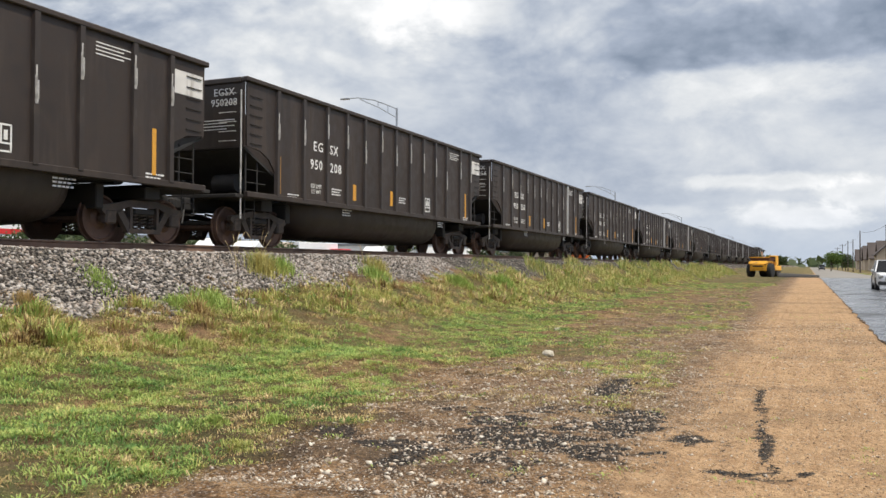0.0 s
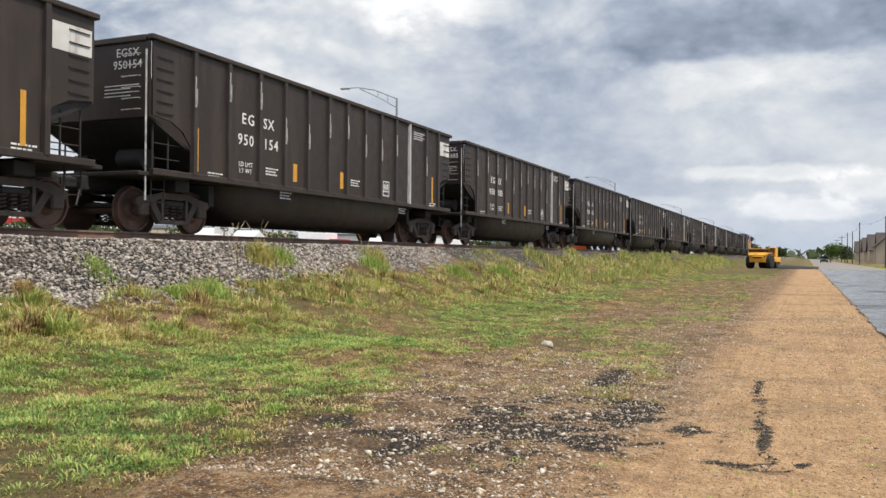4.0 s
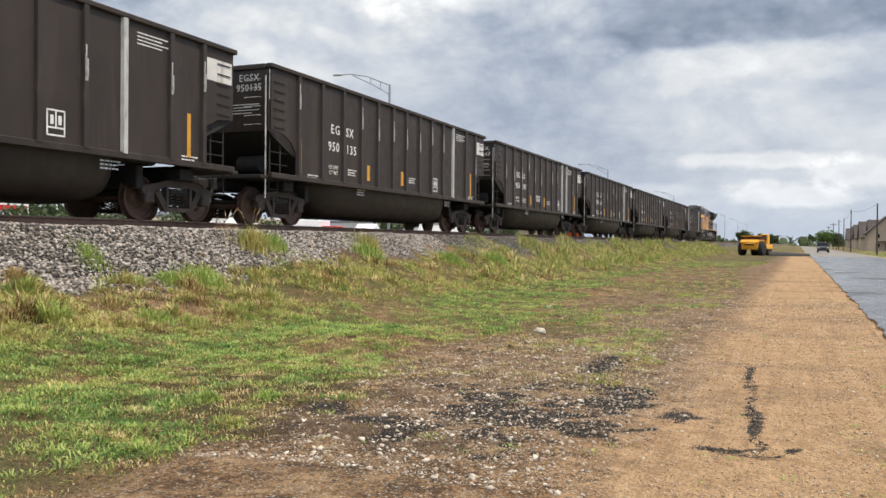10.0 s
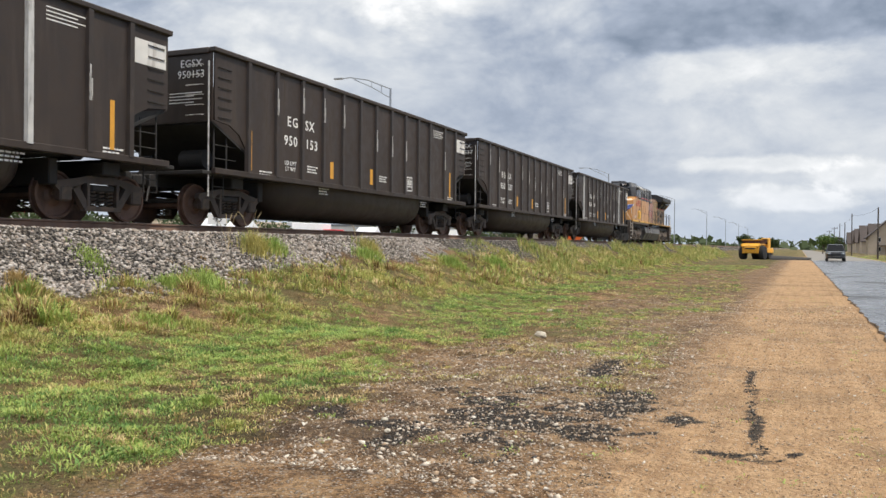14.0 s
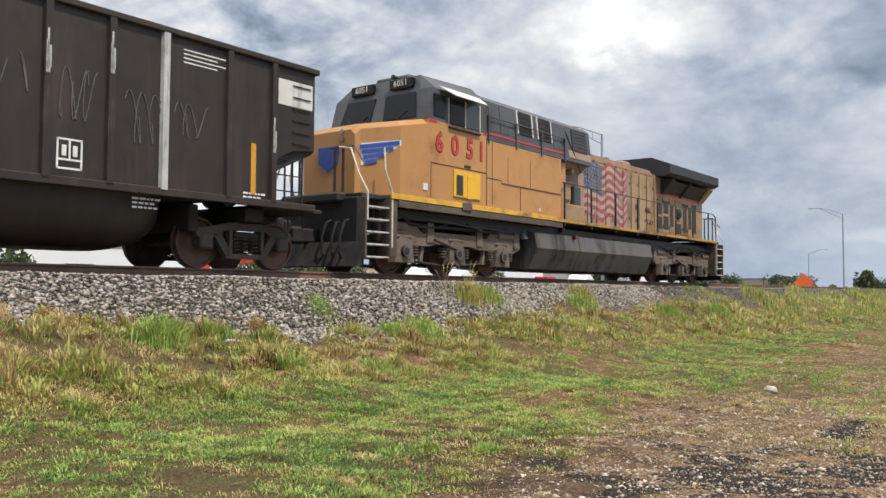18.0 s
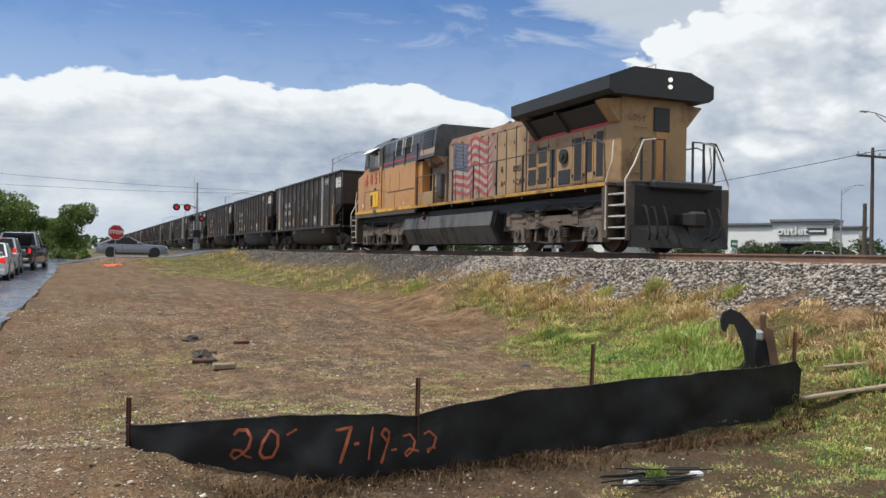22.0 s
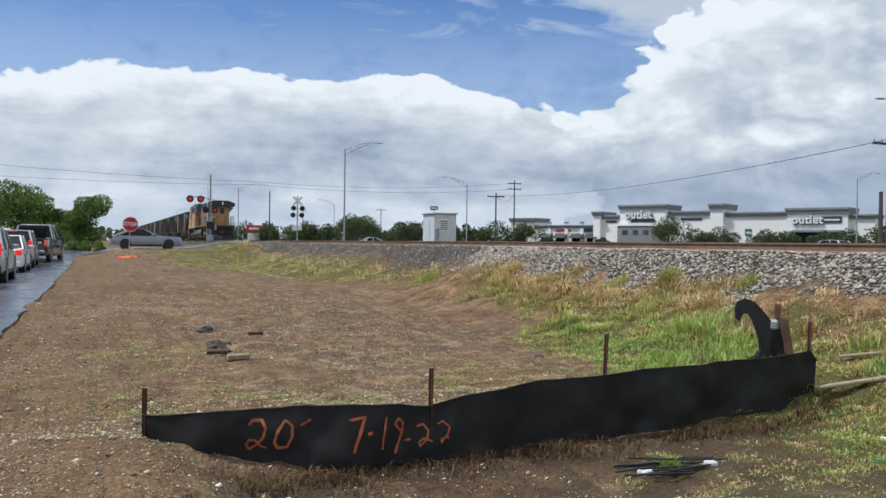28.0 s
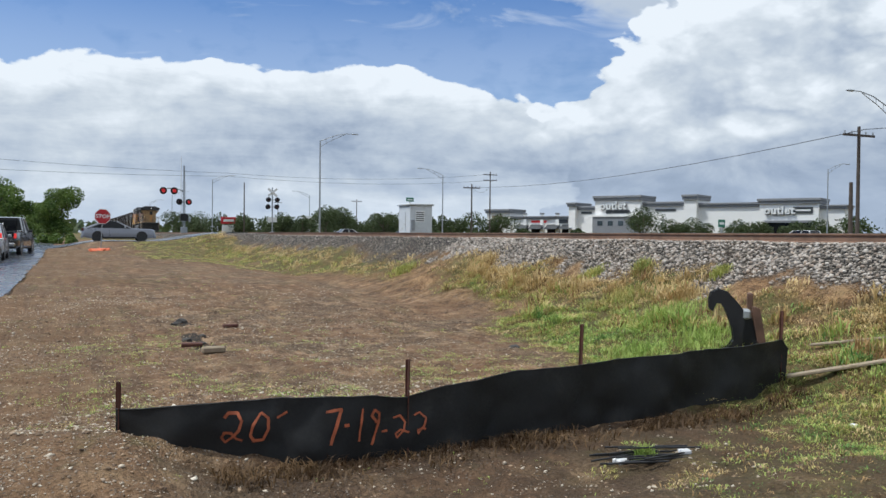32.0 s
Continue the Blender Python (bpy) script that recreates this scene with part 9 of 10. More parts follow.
# ---- trees ----
def tree(x, y, z0, h, w, leaves, size, seed, mat="leaves", name="tree", label="broad green tree with an uneven crown", trunk=0.32, bush=False):
    rng = np.random.default_rng(seed)
    r2 = random.Random(seed)
    ob = thing(name, label, "tree" if not bush else "bush", m=pose(x, y, z0))
    g = G()
    th = h * (0.30 if not bush else 0.08)
    top = Vector((r2.uniform(-0.3, 0.3), r2.uniform(-0.3, 0.3), h * 0.72))
    g.tube([(0, 0, -0.2), (0.05, 0, th), tuple(top * 0.8), tuple(top)], h * 0.012 + 0.03, 6)
    g.cyl((0, 0, -0.2), (0.05, 0, th), h * 0.03, 7, h * 0.018)
    lobes = []
    for k in range(9 if not bush else 6):
        a = r2.uniform(0, 6.28)
        d = r2.uniform(0.15, 0.34) * w
        zc = h * r2.uniform(0.42, 0.82) if not bush else h * r2.uniform(0.35, 0.65)
        c = Vector((math.cos(a) * d, math.sin(a) * d, zc))
        lobes.append((c, w * r2.uniform(0.15, 0.27)))
        g.tube([(0.03, 0, th * r2.uniform(0.8, 1.3)), tuple(c * 0.6 + Vector((0, 0, zc * 0.25))), tuple(c)], 0.02 + h * 0.006, 5)
    lobes.append((Vector((0, 0, h * 0.80)), w * 0.22))
    lobes.append((Vector((0, 0, h * 0.55)), w * 0.30))
    part("trunk", g, "bark", ob)
    n = leaves
    pick = rng.integers(0, len(lobes), n)
    cen = np.array([l[0] for l in lobes])[pick]
    rad = np.array([l[1] for l in lobes])[pick][:, None]
    v = rng.normal(size=(n, 3))
    v /= np.linalg.norm(v, axis=1)[:, None]
    pos = cen + v * rad * (0.55 + 0.5 * rng.random((n, 1)) ** 0.6) * np.array([1, 1, 0.8])
    pos[:, 2] = np.clip(pos[:, 2], h * (0.16 if not bush else 0.02), None)
    a = rng.normal(size=(n, 3))
    a /= np.linalg.norm(a, axis=1)[:, None]
    b = np.cross(a, rng.normal(size=(n, 3)))
    b /= np.linalg.norm(b, axis=1)[:, None] + 1e-9
    s = size * (0.6 + 0.8 * rng.random((n, 1)))
    quad = np.stack([pos - a * s, pos - b * s * 0.55, pos + a * s, pos + b * s * 0.55], 1).reshape(-1, 3)
    f = np.arange(4 * n).reshape(-1, 4)
    cr = tri_mesh("crown", quad, f, mat, "", "", "stuff")
    cr.parent = ob
    return ob


def build_trees():
    # south, beyond the junction
    for k, (x, y, h, w) in enumerate(((10.5, -92.0, 7.8, 8.5), (7.4, -99.0, 7.4, 7.0), (14.5, -90.0, 8.6, 8.5), (5.6, -108.0, 7.0, 6.0), (19.0, -95.0, 9.0, 9.5))):
        tree(x, y, 0.3, h, w, 6500, 0.14, 40 + k, "leaves")
        tree(x - 0.8, y + 2.0, 0.3, h * 0.45, w * 0.8, 3500, 0.12, 140 + k, "leaves", "bush", "dense green undergrowth below the trees", bush=True)
    tree(0.9, -97.0, 0.3, 6.4, 4.9, 9000, 0.11, 51, "leaves")
    tree(0.9, -96.0, 0.3, 3.4, 4.0, 4000, 0.11, 151, "leaves", "bush", "dense green undergrowth below the tree", bush=True)
    tree(3.4, -128.0, 0, 6.2, 4.5, 1500, 0.2, 52, "leaves")
    for k in range(3):
        tree(-0.5 + 1.2 * k, -86.0 - 2 * k, 0.2, 1.4, 1.8, 500, 0.12, 60 + k, "leaves", "bush", "low green bush beside the road", bush=True)
    # behind the railway
    rng = random.Random(77)
    for k, (x, y, h, w) in enumerate(((-28.5, -150, 4.0, 6.0), (-36.0, -152, 4.6, 7.0), (-43.6, -150, 6.4, 7.0), (-49.0, -156, 6.2, 7.0), (-55.0, -150, 5.0, 7.0), (-61.0, -150, 5.0, 7.0), (-66.0, -156, 5.2, 8.0), (-74.0, -152, 5.4, 8.0), (-80.0, -150, 5.0, 8.0), (-24.0, -210, 5.5, 9.0), (-33.0, -230, 6.0, 10.0), (-70.0, -230, 8.0, 11.0))):
        tree(x, y, 0.8, h, w, 2600, 0.18, 100 + k, "leaves_far", label="dark green tree beyond the highway")
    for s, h, w, o in ((45.0, 6.4, 7.0, 13.0), (50.0, 3.7, 6.0, 12.0), (54.5, 3.9, 6.5, 12.0), (63.0, 3.7, 5.5, 12.0), (67.0, 3.4, 5.0, 12.0), (73.0, 3.4, 5.0, 12.0), (77.0, 3.8, 5.5, 12.0), (31.5, 2.4, 2.6, 14.0), (9.0, 3.0, 4.0, 10.0), (16.0, 2.2, 3.6, 10.0)):
        x, y = -92.0 - 0.482 * s + 0.876 * o, -179.0 + 0.876 * s + 0.482 * o
        tree(x, y, 0.8, h * 1.08, w * 1.25, 4200, 0.15, int(200 + s), "leaves_far", "tree", "rounded green tree in front of the store", bush=True)
    # a ragged row of trees that closes the view behind the junction
    for k in range(16):
        x = -26.0 - 4.3 * k + rng.uniform(-1, 1)
        tree(x, -190.0 + rng.uniform(-8, 8), 0.8, rng.uniform(3.6, 6.6), rng.uniform(5.0, 9.0), 1100, 0.26, 240 + k, "leaves_far", label="dark green tree beyond the highway", bush=True)
    for k in range(7):
        tree(-126.0 - 3 * k, -104.0 + 9.0 * k, 0.8, 4.2 + rng.random(), 9.0, 900, 0.28, 300 + k, "leaves_far", label="dark green tree beyond the highway")
    # north: single trees and a low wood at the horizon
    tree(5.8, 262.0, 0.0, 5.4, 6.5, 2200, 0.22, 401, "leaves")
    tree(12.0, 330.0, 0.0, 6.0, 7.0, 1200, 0.3, 402, "leaves_far")
    for k, (x, y, h, w) in enumerate(((-33.0, 175.0, 5.0, 5.0), (-13.5, 235.0, 4.6, 4.5), (-8.0, 262.0, 3.6, 5.0), (-40.0, 250.0, 5.0, 9.0), (-48.0, 262.0, 5.0, 9.0), (-62.0, 240.0, 5.5, 9.0), (-72.0, 255.0, 5.5, 9.0), (-84.0, 250.0, 6.0, 10.0), (-60.0, 160.0, 4.0, 8.0), (-70.0, 140.0, 4.5, 8.0), (-76.0, 118.0, 4.5, 8.0), (-80.0, 100.0, 4.2, 8.0), (-66.0, 30.0, 3.6, 6.0), (-64.0, 54.0, 3.4, 7.0), (-66.0, 62.0, 3.2, 8.0), (-68.0, 48.0, 3.6, 8.0), (-70.0, 10.0, 4.0, 8.0), (-72.0, -12.0, 4.0, 8.0), (-70.0, -40.0, 4.0, 8.0))):
        tree(x, y, 0.8, h, w, 900, 0.30, 420 + k, "leaves_far", label="dark green tree beyond the highway")
    for k in range(9):
        tree(-55.0 - rng.uniform(0, 3), 46.0 + 4.4 * k, 0.9, rng.uniform(2.6, 3.6), 6.0, 900, 0.2, 460 + k, "leaves_far", "bush", "dark green bushes beyond the highway", bush=True)
    # far woods as one belt of leaves
    rngn = np.random.default_rng(5)
    n = 9000
    ang = rngn.random(n) * 2 * math.pi
    rr = 900 + 300 * rngn.random(n)
    z = 16.0 * rngn.random(n) ** 1.3 * (0.4 + 0.6 * np.abs(np.sin(ang * 23) * np.cos(ang * 9.3)))
    pos = np.stack([rr * np.cos(ang), rr * np.sin(ang), z], 1)
    a = rngn.normal(size=(n, 3))
    a /= np.linalg.norm(a, axis=1)[:, None]
    b = np.cross(a, rngn.normal(size=(n, 3)))
    b /= np.linalg.norm(b, axis=1)[:, None]
    s = 5.0
    quad = np.stack([pos - a * s, pos - b * s, pos + a * s, pos + b * s], 1).reshape(-1, 3)
    tri_mesh("far_woods", quad, np.arange(4 * n).reshape(-1, 4), "leaves_far", "low belt of dark woods along the horizon", "woods")


build_trees()


# ---- grass ----
def blades(name, spots, mat, label, seed, width=0.0045):
    """Bent blades of grass; spots: x, y, z, height, spread."""
    rng = np.random.default_rng(seed)
    s = np.array(spots)
    n = len(s)
    ang = rng.random(n) * 2 * math.pi
    d = np.stack([np.cos(ang), np.sin(ang)], 1)
    lean = s[:, 4] * (0.3 + 0.9 * rng.random(n))
    w = width * (0.7 + 0.7 * rng.random(n)) * (1 + s[:, 3] * 1.2) * (1 + s[:, 5])
    px = np.stack([-d[:, 1], d[:, 0]], 1)
    h = s[:, 3]
    base, mid, tip = s[:, :3].copy(), s[:, :3].copy(), s[:, :3].copy()
    mid[:, :2] += d * (lean * h * 0.35)[:, None]
    mid[:, 2] += h * 0.6
    tip[:, :2] += d * (lean * h)[:, None]
    tip[:, 2] += h * (1.0 - 0.25 * np.clip(lean, 0, 1.5))
    o = np.zeros((n, 3))
    o[:, :2] = px * w[:, None]
    v = np.stack([base - o, base + o, mid + o * 0.75, mid - o * 0.75, tip], 1).reshape(-1, 3)
    i = (np.arange(n) * 5)[:, None]
    f = np.concatenate([i + np.array([[0, 1, 2]]), i + np.array([[0, 2, 3]]), i + np.array([[3, 2, 4]])])
    return tri_mesh(name, v, f, mat, label, "grass")


def clumps(name, spots, mat, label, seed):
    """Matted leaves in clumps, each a bent diamond of two faces."""
    rng = np.random.default_rng(seed)
    s = np.array(spots)
    s = np.repeat(s, s[:, 8].astype(int), axis=0)
    n = len(s)
    out = np.sqrt(rng.random(n)) * 1.3
    ang = rng.random(n) * 2 * math.pi
    d = np.stack([np.cos(ang), np.sin(ang)], 1)
    base = s[:, :3].copy()
    off = d * (out * s[:, 5])[:, None]
    base[:, :2] += off
    base[:, 2] -= off[:, 0] * s[:, 3]
    h = s[:, 4] * (0.55 + 0.8 * rng.random(n)) * (1.15 - 0.4 * out)
    turn = ang + rng.normal(0, 0.9, n)
    d = np.stack([np.cos(turn), np.sin(turn)], 1)
    reach = s[:, 6] * (0.35 + 0.8 * rng.random(n)) * (0.5 + 0.6 * out)
    wide = 0.0045 * s[:, 7] * (0.65 + 0.7 * rng.random(n)) * (0.8 + 4.0 * s[:, 4])
    px = np.stack([-d[:, 1], d[:, 0]], 1) * wide[:, None]
    mid, tip = base.copy(), base.copy()
    mid[:, :2] += d * (reach * h * 0.4)[:, None]
    mid[:, 2] += h * 0.62
    tip[:, :2] += d * (reach * h)[:, None]
    tip[:, 2] += h * (1.0 - 0.28 * np.clip(reach, 0, 2.0))
    o = np.concatenate([px, np.zeros((n, 1))], 1)
    v = np.stack([base, mid - o, mid + o, tip], 1).reshape(-1, 3)
    i = (np.arange(n) * 4)[:, None]
    f = np.concatenate([i + np.array([[0, 2, 1]]), i + np.array([[1, 2, 3]])])
    return tri_mesh(name, v, f, mat, label, "grass")


def build_grass():
    rng = random.Random(31)
    low, green, turf, dry, brown = [], [], [], [], []

    def sow(n, x0, x1, y0, y1, hmul=1.0, far=0.0, per=14, power=1.0):
        """Clumps of leaves: x, y, z, slope, height, radius, lean, width, number."""
        for _ in range(n):
            x, y = rng.uniform(x0, x1), y0 + (y1 - y0) * rng.random() ** power
            g, gr, gv, cr = cover(x, y)
            ex = extra(x, y)
            p = Vector((x, y, 0))
            n1, n2 = noise.noise(p * 0.7 + Vector((0, 0, 33))), noise.noise(p * 2.3 + Vector((0, 0, 51)))
            g *= (1 - 0.85 * ex[0]) * (1 - 0.75 * ex[1]) * smooth01(0.95 + 0.9 * n1 + 0.8 * n2)
            slope = smooth01((-7.2 - x) / 1.6)
            straw = smooth01((-9.2 - x) / 0.5) * smooth01((6.0 - y) / 3.0)
            g *= 1 - slope * (1 - straw) * (1 - smooth01(0.78 + 1.1 * n2 + 0.9 * n1))
            if rng.random() > g * 1.2 or g < 0.10:
                continue
            tuft = smooth01((noise.noise(p * 1.9 + Vector((0, 0, 71))) - 0.05) / 0.3)
            h = (0.035 + 0.03 * rng.random()) * hmul * (1 + slope * (0.9 + 1.6 * tuft)) * (0.65 + 0.5 * g) * (1 + 0.35 * tuft)
            pick = rng.random() * 0.55 + 0.225 + 0.5 * n2
            band = smooth01((-8.8 - x) / 0.7) * smooth01((6.5 - y) / 3.0)
            cut = (0.30 * gr + 0.16, 0.62 + 0.12 * gr, 0.90 - 0.10 * slope - 0.32 * band)
            if slope > 0.3:
                cut = (0.12, 0.30 + 0.12 * tuft, cut[2] - 0.10)
            if y < -7.6:
                patch = math.exp(-((x + 8.2) / 1.1) ** 2 - ((y + 10.8) / 3.2) ** 2)
                cut = (0.16 + 0.20 * patch, 0.26 + 0.50 * patch, 0.66 + 0.26 * patch)
            elif y < -3.0:
                cut = (0.34, 0.50, 0.72)
            cut = (cut[0], cut[1] * (1 - 0.3 * straw), cut[2] - 0.42 * straw)
            if g < 0.55 and y > 0:
                cut = (0.12, 0.24, 0.50)
            where = brown if rng.random() < (0.05 + 0.14 * slope * (1 - straw) if g > 0.5 else 0.32) else low if pick < cut[0] else green if pick < cut[1] else turf if pick < cut[2] else dry
            sz = 1.0 + far
            where.append((x, y, height(x, y) - 0.008, (bank(x - 0.05, y) - bank(x + 0.05, y)) * 10, h, (0.05 + 0.05 * rng.random()) * (1 + 0.5 * far), rng.uniform(0.7, 1.9) * (1 - 0.45 * tuft * slope), sz, per))
    sow(17500, -10.6, -0.9, 4.3, 12, 1.0, 0.0, 15)
    sow(11500, -10.8, -0.9, 12, 24, 1.0, 0.25, 13)
    sow(7000, -10.9, -1.0, 24, 70, 1.3, 1.4, 12, 1.4)
    sow(14500, -10.8, -3.5, -7.7, 4.5, 1.0, 0.0, 15)
    sow(10500, -11.0, -4.5, -20, -7.6, 1.0, 0.25, 13)
    sow(9500, -11.2, -1.0, -62, -20, 1.0, 0.7, 10)
    sow(1400, 8.8, 30.0, 60, 200, 2.6, 6.0, 8)
    # sparse weeds on the bare ground
    for _ in range(420):
        x, y = rng.uniform(-4.5, 1.0), rng.choice((5 + 30 * rng.random() ** 1.5, rng.uniform(-30, -5.2)))
        (green if rng.random() < 0.6 else turf).append((x, y, height(x, y) - 0.005, 0.0, rng.uniform(0.02, 0.045), rng.uniform(0.03, 0.09), 1.4, 1.0, rng.randint(5, 16)))
    # low growth behind the fence
    for _ in range(9000):
        x = rng.uniform(-7.0, 0.6)
        y = fence_line(x) - 0.2 - 8.0 * rng.random() ** 1.3
        k = max(math.exp(-((x - cx) / rx) ** 2 - ((y - cy) / ry) ** 2) for cx, cy, rx, ry in ((-2.6, -9.4, 1.3, 0.9), (-4.9, -9.7, 1.3, 1.3), (-1.3, -12.9, 0.8, 1.1), (-3.3, -8.2, 2.5, 0.5), (-0.6, -9.8, 0.6, 1.2)))
        if noise.noise(Vector((x * 1.5, y * 1.5, 43.0))) + 0.75 * k > rng.uniform(0.12, 0.75):
            (green if rng.random() < 0.55 else turf if rng.random() < 0.6 else dry).append((x, y, height(x, y) - 0.006, 0.0, rng.uniform(0.02, 0.04), rng.uniform(0.03, 0.07), 1.7, 0.9, 8))
    clumps("low_grass", low, "grass_low", "low dark green matted grass on the verge", 5)
    clumps("brown_grass", brown, "grass_brown", "withered red-brown grass among the green", 6)
    clumps("turf_grass", turf, "grass", "short mixed yellow-green grass on the verge", 1)
    clumps("green_grass", green, "grass_green", "fresh green grass on the verge", 2)
    clumps("dry_grass", dry, "grass_dry", "dry straw-coloured grass on the bank", 3)
    # tall growth on the bank further along
    tall = []
    for _ in range(20000):
        y = 26 + 94 * rng.random() ** 1.5
        x = rng.uniform(-11.2, -8.6) + 0.4 * math.sin(y)
        k = smooth01((y - 26) / 12) * smooth01(0.55 + 1.3 * noise.noise(Vector((x, y * 0.35, 9))))
        tall.append((x, y, bank(x, y) - 0.02, rng.uniform(0.22, 0.60) * k + 0.07, rng.uniform(0.2, 1.0), 0.3 + y / 50))
    blades("tall_grass", tall, "grass_tall", "tall yellow-green grass on the railway bank", 4, 0.0045)
    # dead grass caught along the silt fence
    dead = []
    while len(dead) < 3200:
        x = rng.uniform(-7.9, -1.3)
        y = fence_line(x) + 0.10 + abs(rng.gauss(0, 0.26))
        if noise.noise(Vector((x * 1.6, y * 1.6, 41.0))) + 0.15 > rng.uniform(-0.3, 0.5):
            dead.append((x, y, height(x, y) - 0.01, rng.uniform(0.04, 0.14), rng.uniform(0.6, 2.4), 0.1))
    blades("dead_grass", dead, "grass_dead", "brown dead grass along the foot of the silt fence", 8)
    # single tufts
    tufts = [(-10.75, 15.0, 0.55, 0.40, "grass_tall"), (-10.7, 15.6, 0.40, 0.35, "grass_green"), (-10.85, 20.4, 0.50, 0.40, "grass_tall"), (-10.3, 19.3, 0.40, 0.45, "grass_green"), (-9.7, 12.0, 0.40, 0.46, "grass_green"), (-9.9, 11.4, 0.28, 0.30, "grass_green"),
             (-9.7, 6.5, 0.55, 0.34, "grass_green"), (-9.95, 6.95, 0.42, 0.24, "grass_tall"), (-8.3, 9.2, 0.20, 0.36, "grass_green"), (-8.0, 9.7, 0.16, 0.30, "grass"), (-9.9, 24.0, 0.42, 0.45, "grass_green"), (-9.5, 27.0, 0.48, 0.45, "grass_green"),
             (-9.2, 15.0, 0.22, 0.5, "grass"), (-10.9, 10.6, 0.16, 0.34, "grass_green"), (-10.2, 8.6, 0.30, 0.18, "grass_dry"), (-9.3, 17.4, 0.30, 0.5, "grass"), (-9.0, 20.5, 0.26, 0.5, "grass_tall"),
             (-4.38, 6.3, 0.13, 0.16, "grass_green"), (-4.7, 5.9, 0.11, 0.14, "grass_green"), (-4.1, 5.4, 0.10, 0.13, "grass"), (-5.2, 7.6, 0.10, 0.18, "grass_green"), (-6.1, 6.0, 0.12, 0.16, "grass"),
             (-10.1, 1.9, 0.26, 0.26, "grass_dry"), (-10.5, -0.7, 0.26, 0.24, "grass"), (-9.2, 4.2, 0.24, 0.30, "grass_dry"), (-9.9, -2.2, 0.24, 0.34, "grass_dry"), (-10.0, 0.4, 0.26, 0.30, "grass_dry"), (-8.3, 2.6, 0.16, 0.24, "grass_green"), (-8.6, 1.0, 0.14, 0.20, "grass_green"),
             (-10.4, -4.5, 0.22, 0.28, "grass"), (-9.9, -7.0, 0.24, 0.3, "grass"), (-10.3, -6.0, 0.20, 0.34, "grass_dry"), (-9.2, -3.0, 0.14, 0.3, "grass_green"), (-8.5, -9.6, 0.26, 0.55, "grass_green"), (-8.9, -10.8, 0.26, 0.65, "grass_green"), (-7.6, -9.9, 0.20, 0.5, "grass_green"), (-8.2, -8.7, 0.30, 0.28, "grass_green"),
             (-9.6, -13.0, 0.26, 0.5, "grass_tall"), (-10.4, -15.2, 0.26, 0.3, "grass"), (-9.8, -11.6, 0.24, 0.4, "grass_dry"), (-10.5, -13.6, 0.34, 0.22, "grass_tall"), (-10.6, -11.6, 0.24, 0.2, "grass"), (-4.75, -6.05, 0.16, 0.10, "grass_green"), (-8.3, -6.2, 0.18, 0.15, "grass_green"),
             (-9.6, -17.0, 0.24, 0.5, "grass_dry"), (-10.2, -20.0, 0.28, 0.5, "grass_dry"), (-9.6, -24.0, 0.28, 0.5, "grass"), (-10.5, 4.6, 0.22, 0.3, "grass_dry"), (-9.9, 3.4, 0.18, 0.3, "grass")]
    for i, (x, y, h, r, mt) in enumerate(tufts):
        spots = []
        for _k in range(int(160 + 900 * r)):
            a, b = x + rng.gauss(0, r * 0.45), y + rng.gauss(0, r * 0.45)
            k = math.exp(-((a - x) ** 2 + (b - y) ** 2) / (r * r))
            spots.append((a, b, height(a, b) - 0.02, h * rng.uniform(0.45, 1.1) * (0.5 + 0.5 * k), rng.uniform(0.15, 1.25), 0.1))
        blades("grass_tuft", spots, mt, {"grass_green": "lush green tuft of long grass", "grass_dry": "dry straw-coloured tuft of grass", "grass_tall": "tall yellow-green tuft of seeding grass", "grass": "olive-green tuft of grass"}[mt], 50 + i, 0.005)
    # seed stalks standing against the rail
    for x, y, h in ((-10.9, 14.2, 0.75), (-10.8, 14.9, 0.7), (-10.6, 19.2, 0.62), (-11.0, 2.9, 0.8), (-10.8, 0.6, 0.7), (-10.9, -1.4, 0.7), (-11.0, 4.4, 0.5)):
        g = G()
        for k in range(4):
            dx, dy = rng.uniform(-0.2, 0.2), rng.uniform(-0.25, 0.25)
            hh = h * rng.uniform(0.7, 1.1)
            g.tube([(0, 0.02 * k, 0), (dx * 0.4, dy * 0.4, hh * 0.6), (dx, dy, hh)], 0.0035, 4)
            g.cyl((dx, dy, hh), (dx * 1.5, dy * 1.5, hh + 0.12), 0.008, 5, 0.002)
        thing("seed_stalk", "dry grass stalks with feathery seed heads", "grass stalk", group="seed stalks on the bank", g=g, mat="grass_dry", m=pose(x, y, bank(x, y)))


build_grass()


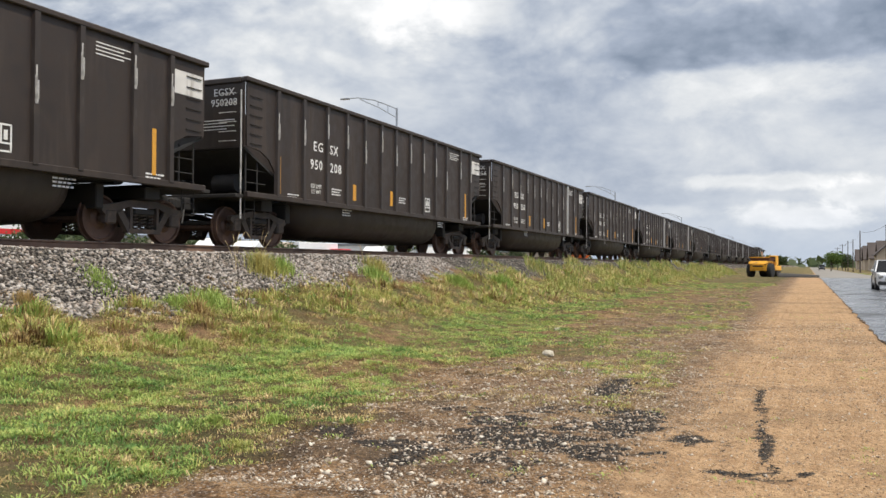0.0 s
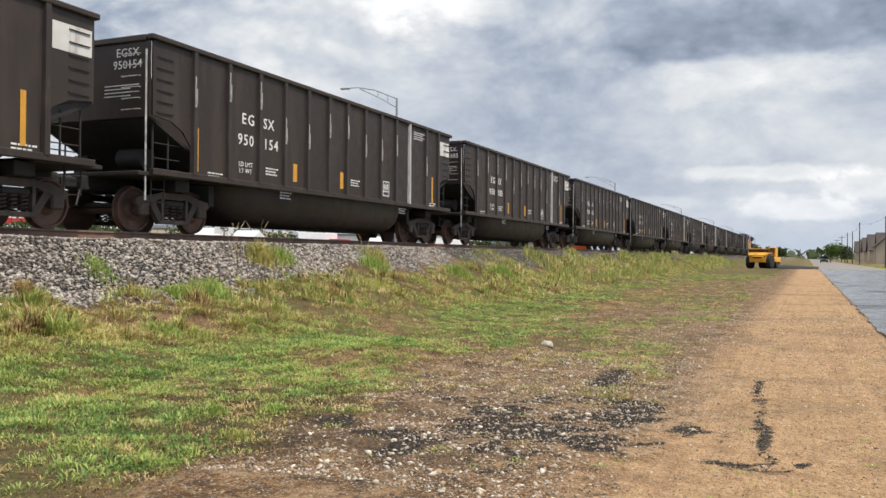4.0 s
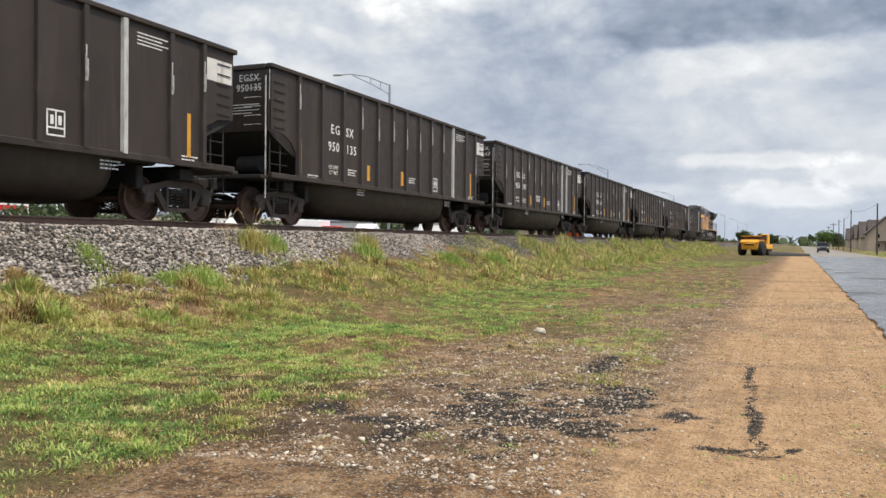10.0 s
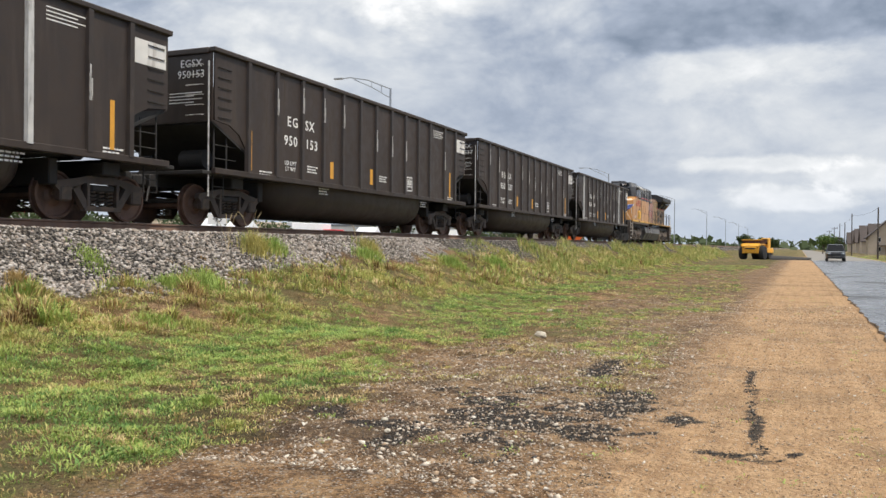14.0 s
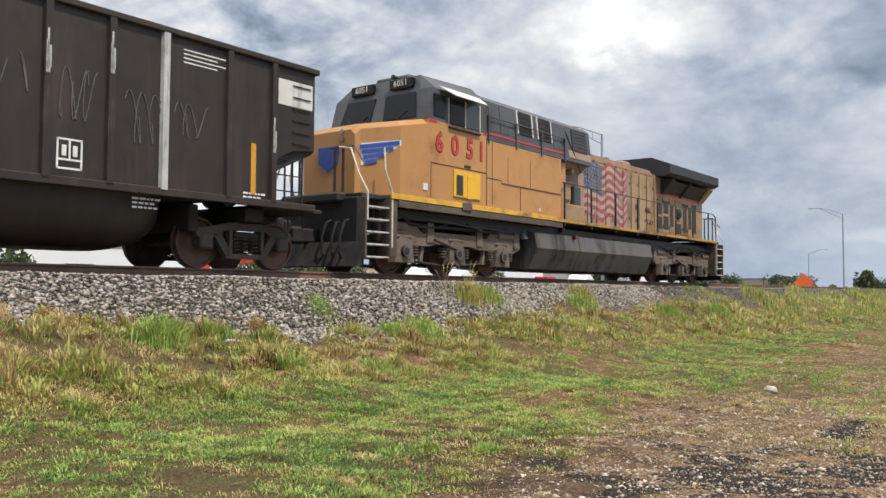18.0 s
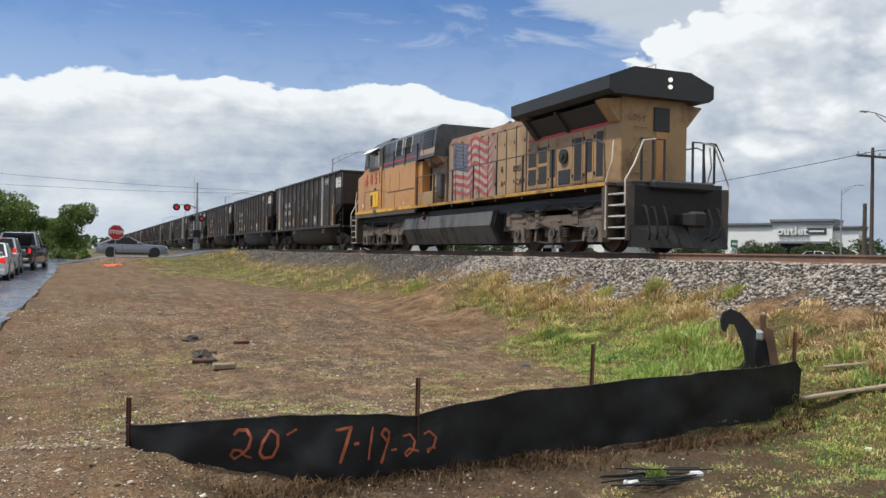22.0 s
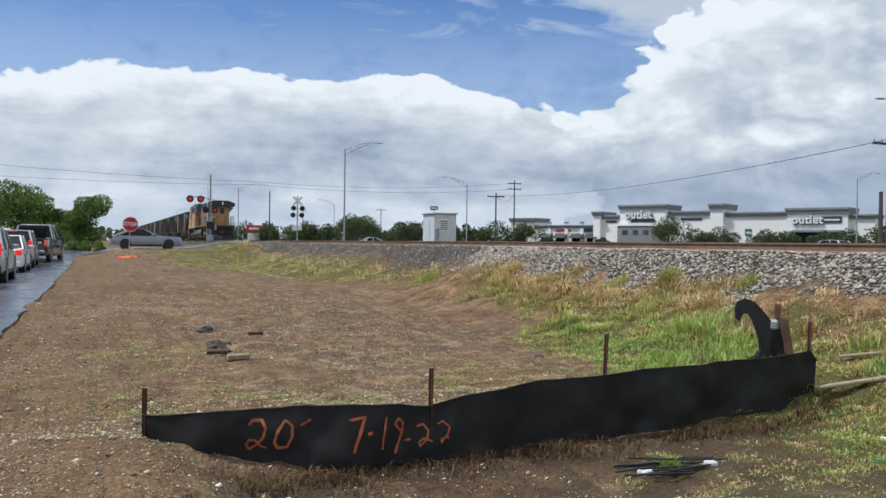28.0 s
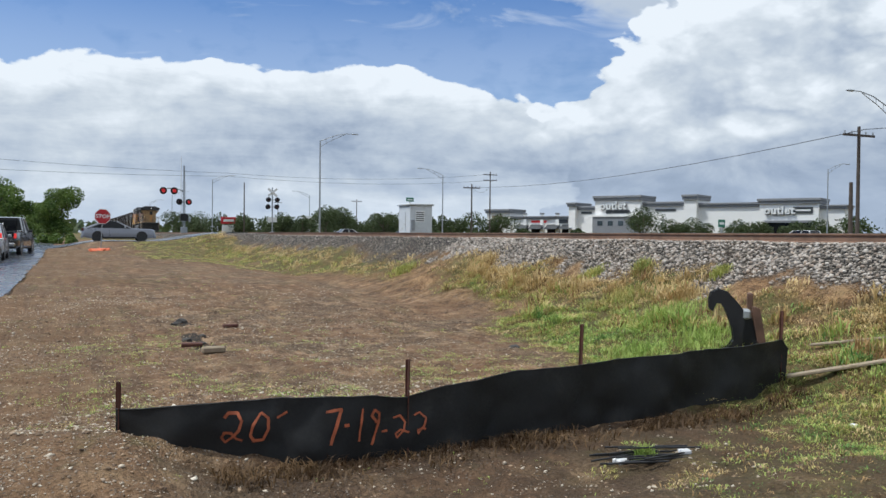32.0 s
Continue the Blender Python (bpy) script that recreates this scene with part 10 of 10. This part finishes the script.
# ---- what moves ----
# the front step of the locomotive along the track, second by second
RUN = [(0.0, 244.80), (3.0, 205.75), (6.5, 160.35), (10.0, 115.28), (13.0, 76.85), (16.5, 32.0), (18.0, 12.80), (19.0, 0.35), (20.0, -12.3), (21.0, -25.1), (22.0, -38.1),
       (23.0, -51.1), (24.0, -64.2), (25.0, -77.6), (28.0, -119.5), (30.0, -147.5), (32.0, -176.0)]


def run_at(t):
    for (a, p), (b, q) in zip(RUN, RUN[1:]):
        if t <= b:
            return p + (q - p) * (t - a) / (b - a)
    return RUN[-1][1]


def motions():
    walk(LOCO, [(t, pose(TRACK, y, RAIL)) for t, y in RUN])
    walk(MOVING_SUV, [(t, pose(x, y, 0.03)) for t, x, y in ((0.0, 4.5, 56.5), (1.0, 4.5, 41.0), (2.0, 4.4, 26.0), (4.0, 4.0, 2.0), (6.0, 3.4, -13.0), (7.0, 3.1, -14.5), (8.0, 3.05, -15.5), (32.0, 3.05, -15.5))])
    walk(MOVING_TRUCK, [(t, pose(x, y, 0.03)) for t, x, y in ((0.0, 4.2, 322.0), (6.0, 4.1, 232.0), (9.0, 4.0, 187.0), (13.0, 3.8, 122.0), (14.5, 3.7, 101.0), (16.6, 3.7, 70.0), (18.0, 3.6, 50.0), (20.0, 3.5, 24.0), (22.0, 3.3, 6.0), (24.0, 3.1, -5.0), (26.0, 3.05, -8.5), (32.0, 3.05, -8.5))])
    for ob, i in CARS:
        off = -65.5 + 16.35 * (3 - i)
        walk(ob, [(t, pose(TRACK, y + off, RAIL)) for t, y in RUN])
    # wheels roll while they pass near the camera
    for ax, y, r, i in WHEELS:
        off = 0.0 if i < 0 else -65.5 + 16.35 * (3 - i)
        times = [k / 30 for k in range(0, 961) if abs(run_at(k / 30) + off + y) < 42]
        if not times:
            continue
        rows = [(t, pose(0, y, r, math.degrees(-(run_at(t) + off) / r) % 360)) for t in times]
        if times[0] > 0:
            rows.insert(0, (0.0, rows[0][1]))
        if times[-1] < 32:
            rows.append((32.0, rows[-1][1]))
        walk(ax, rows)


motions()
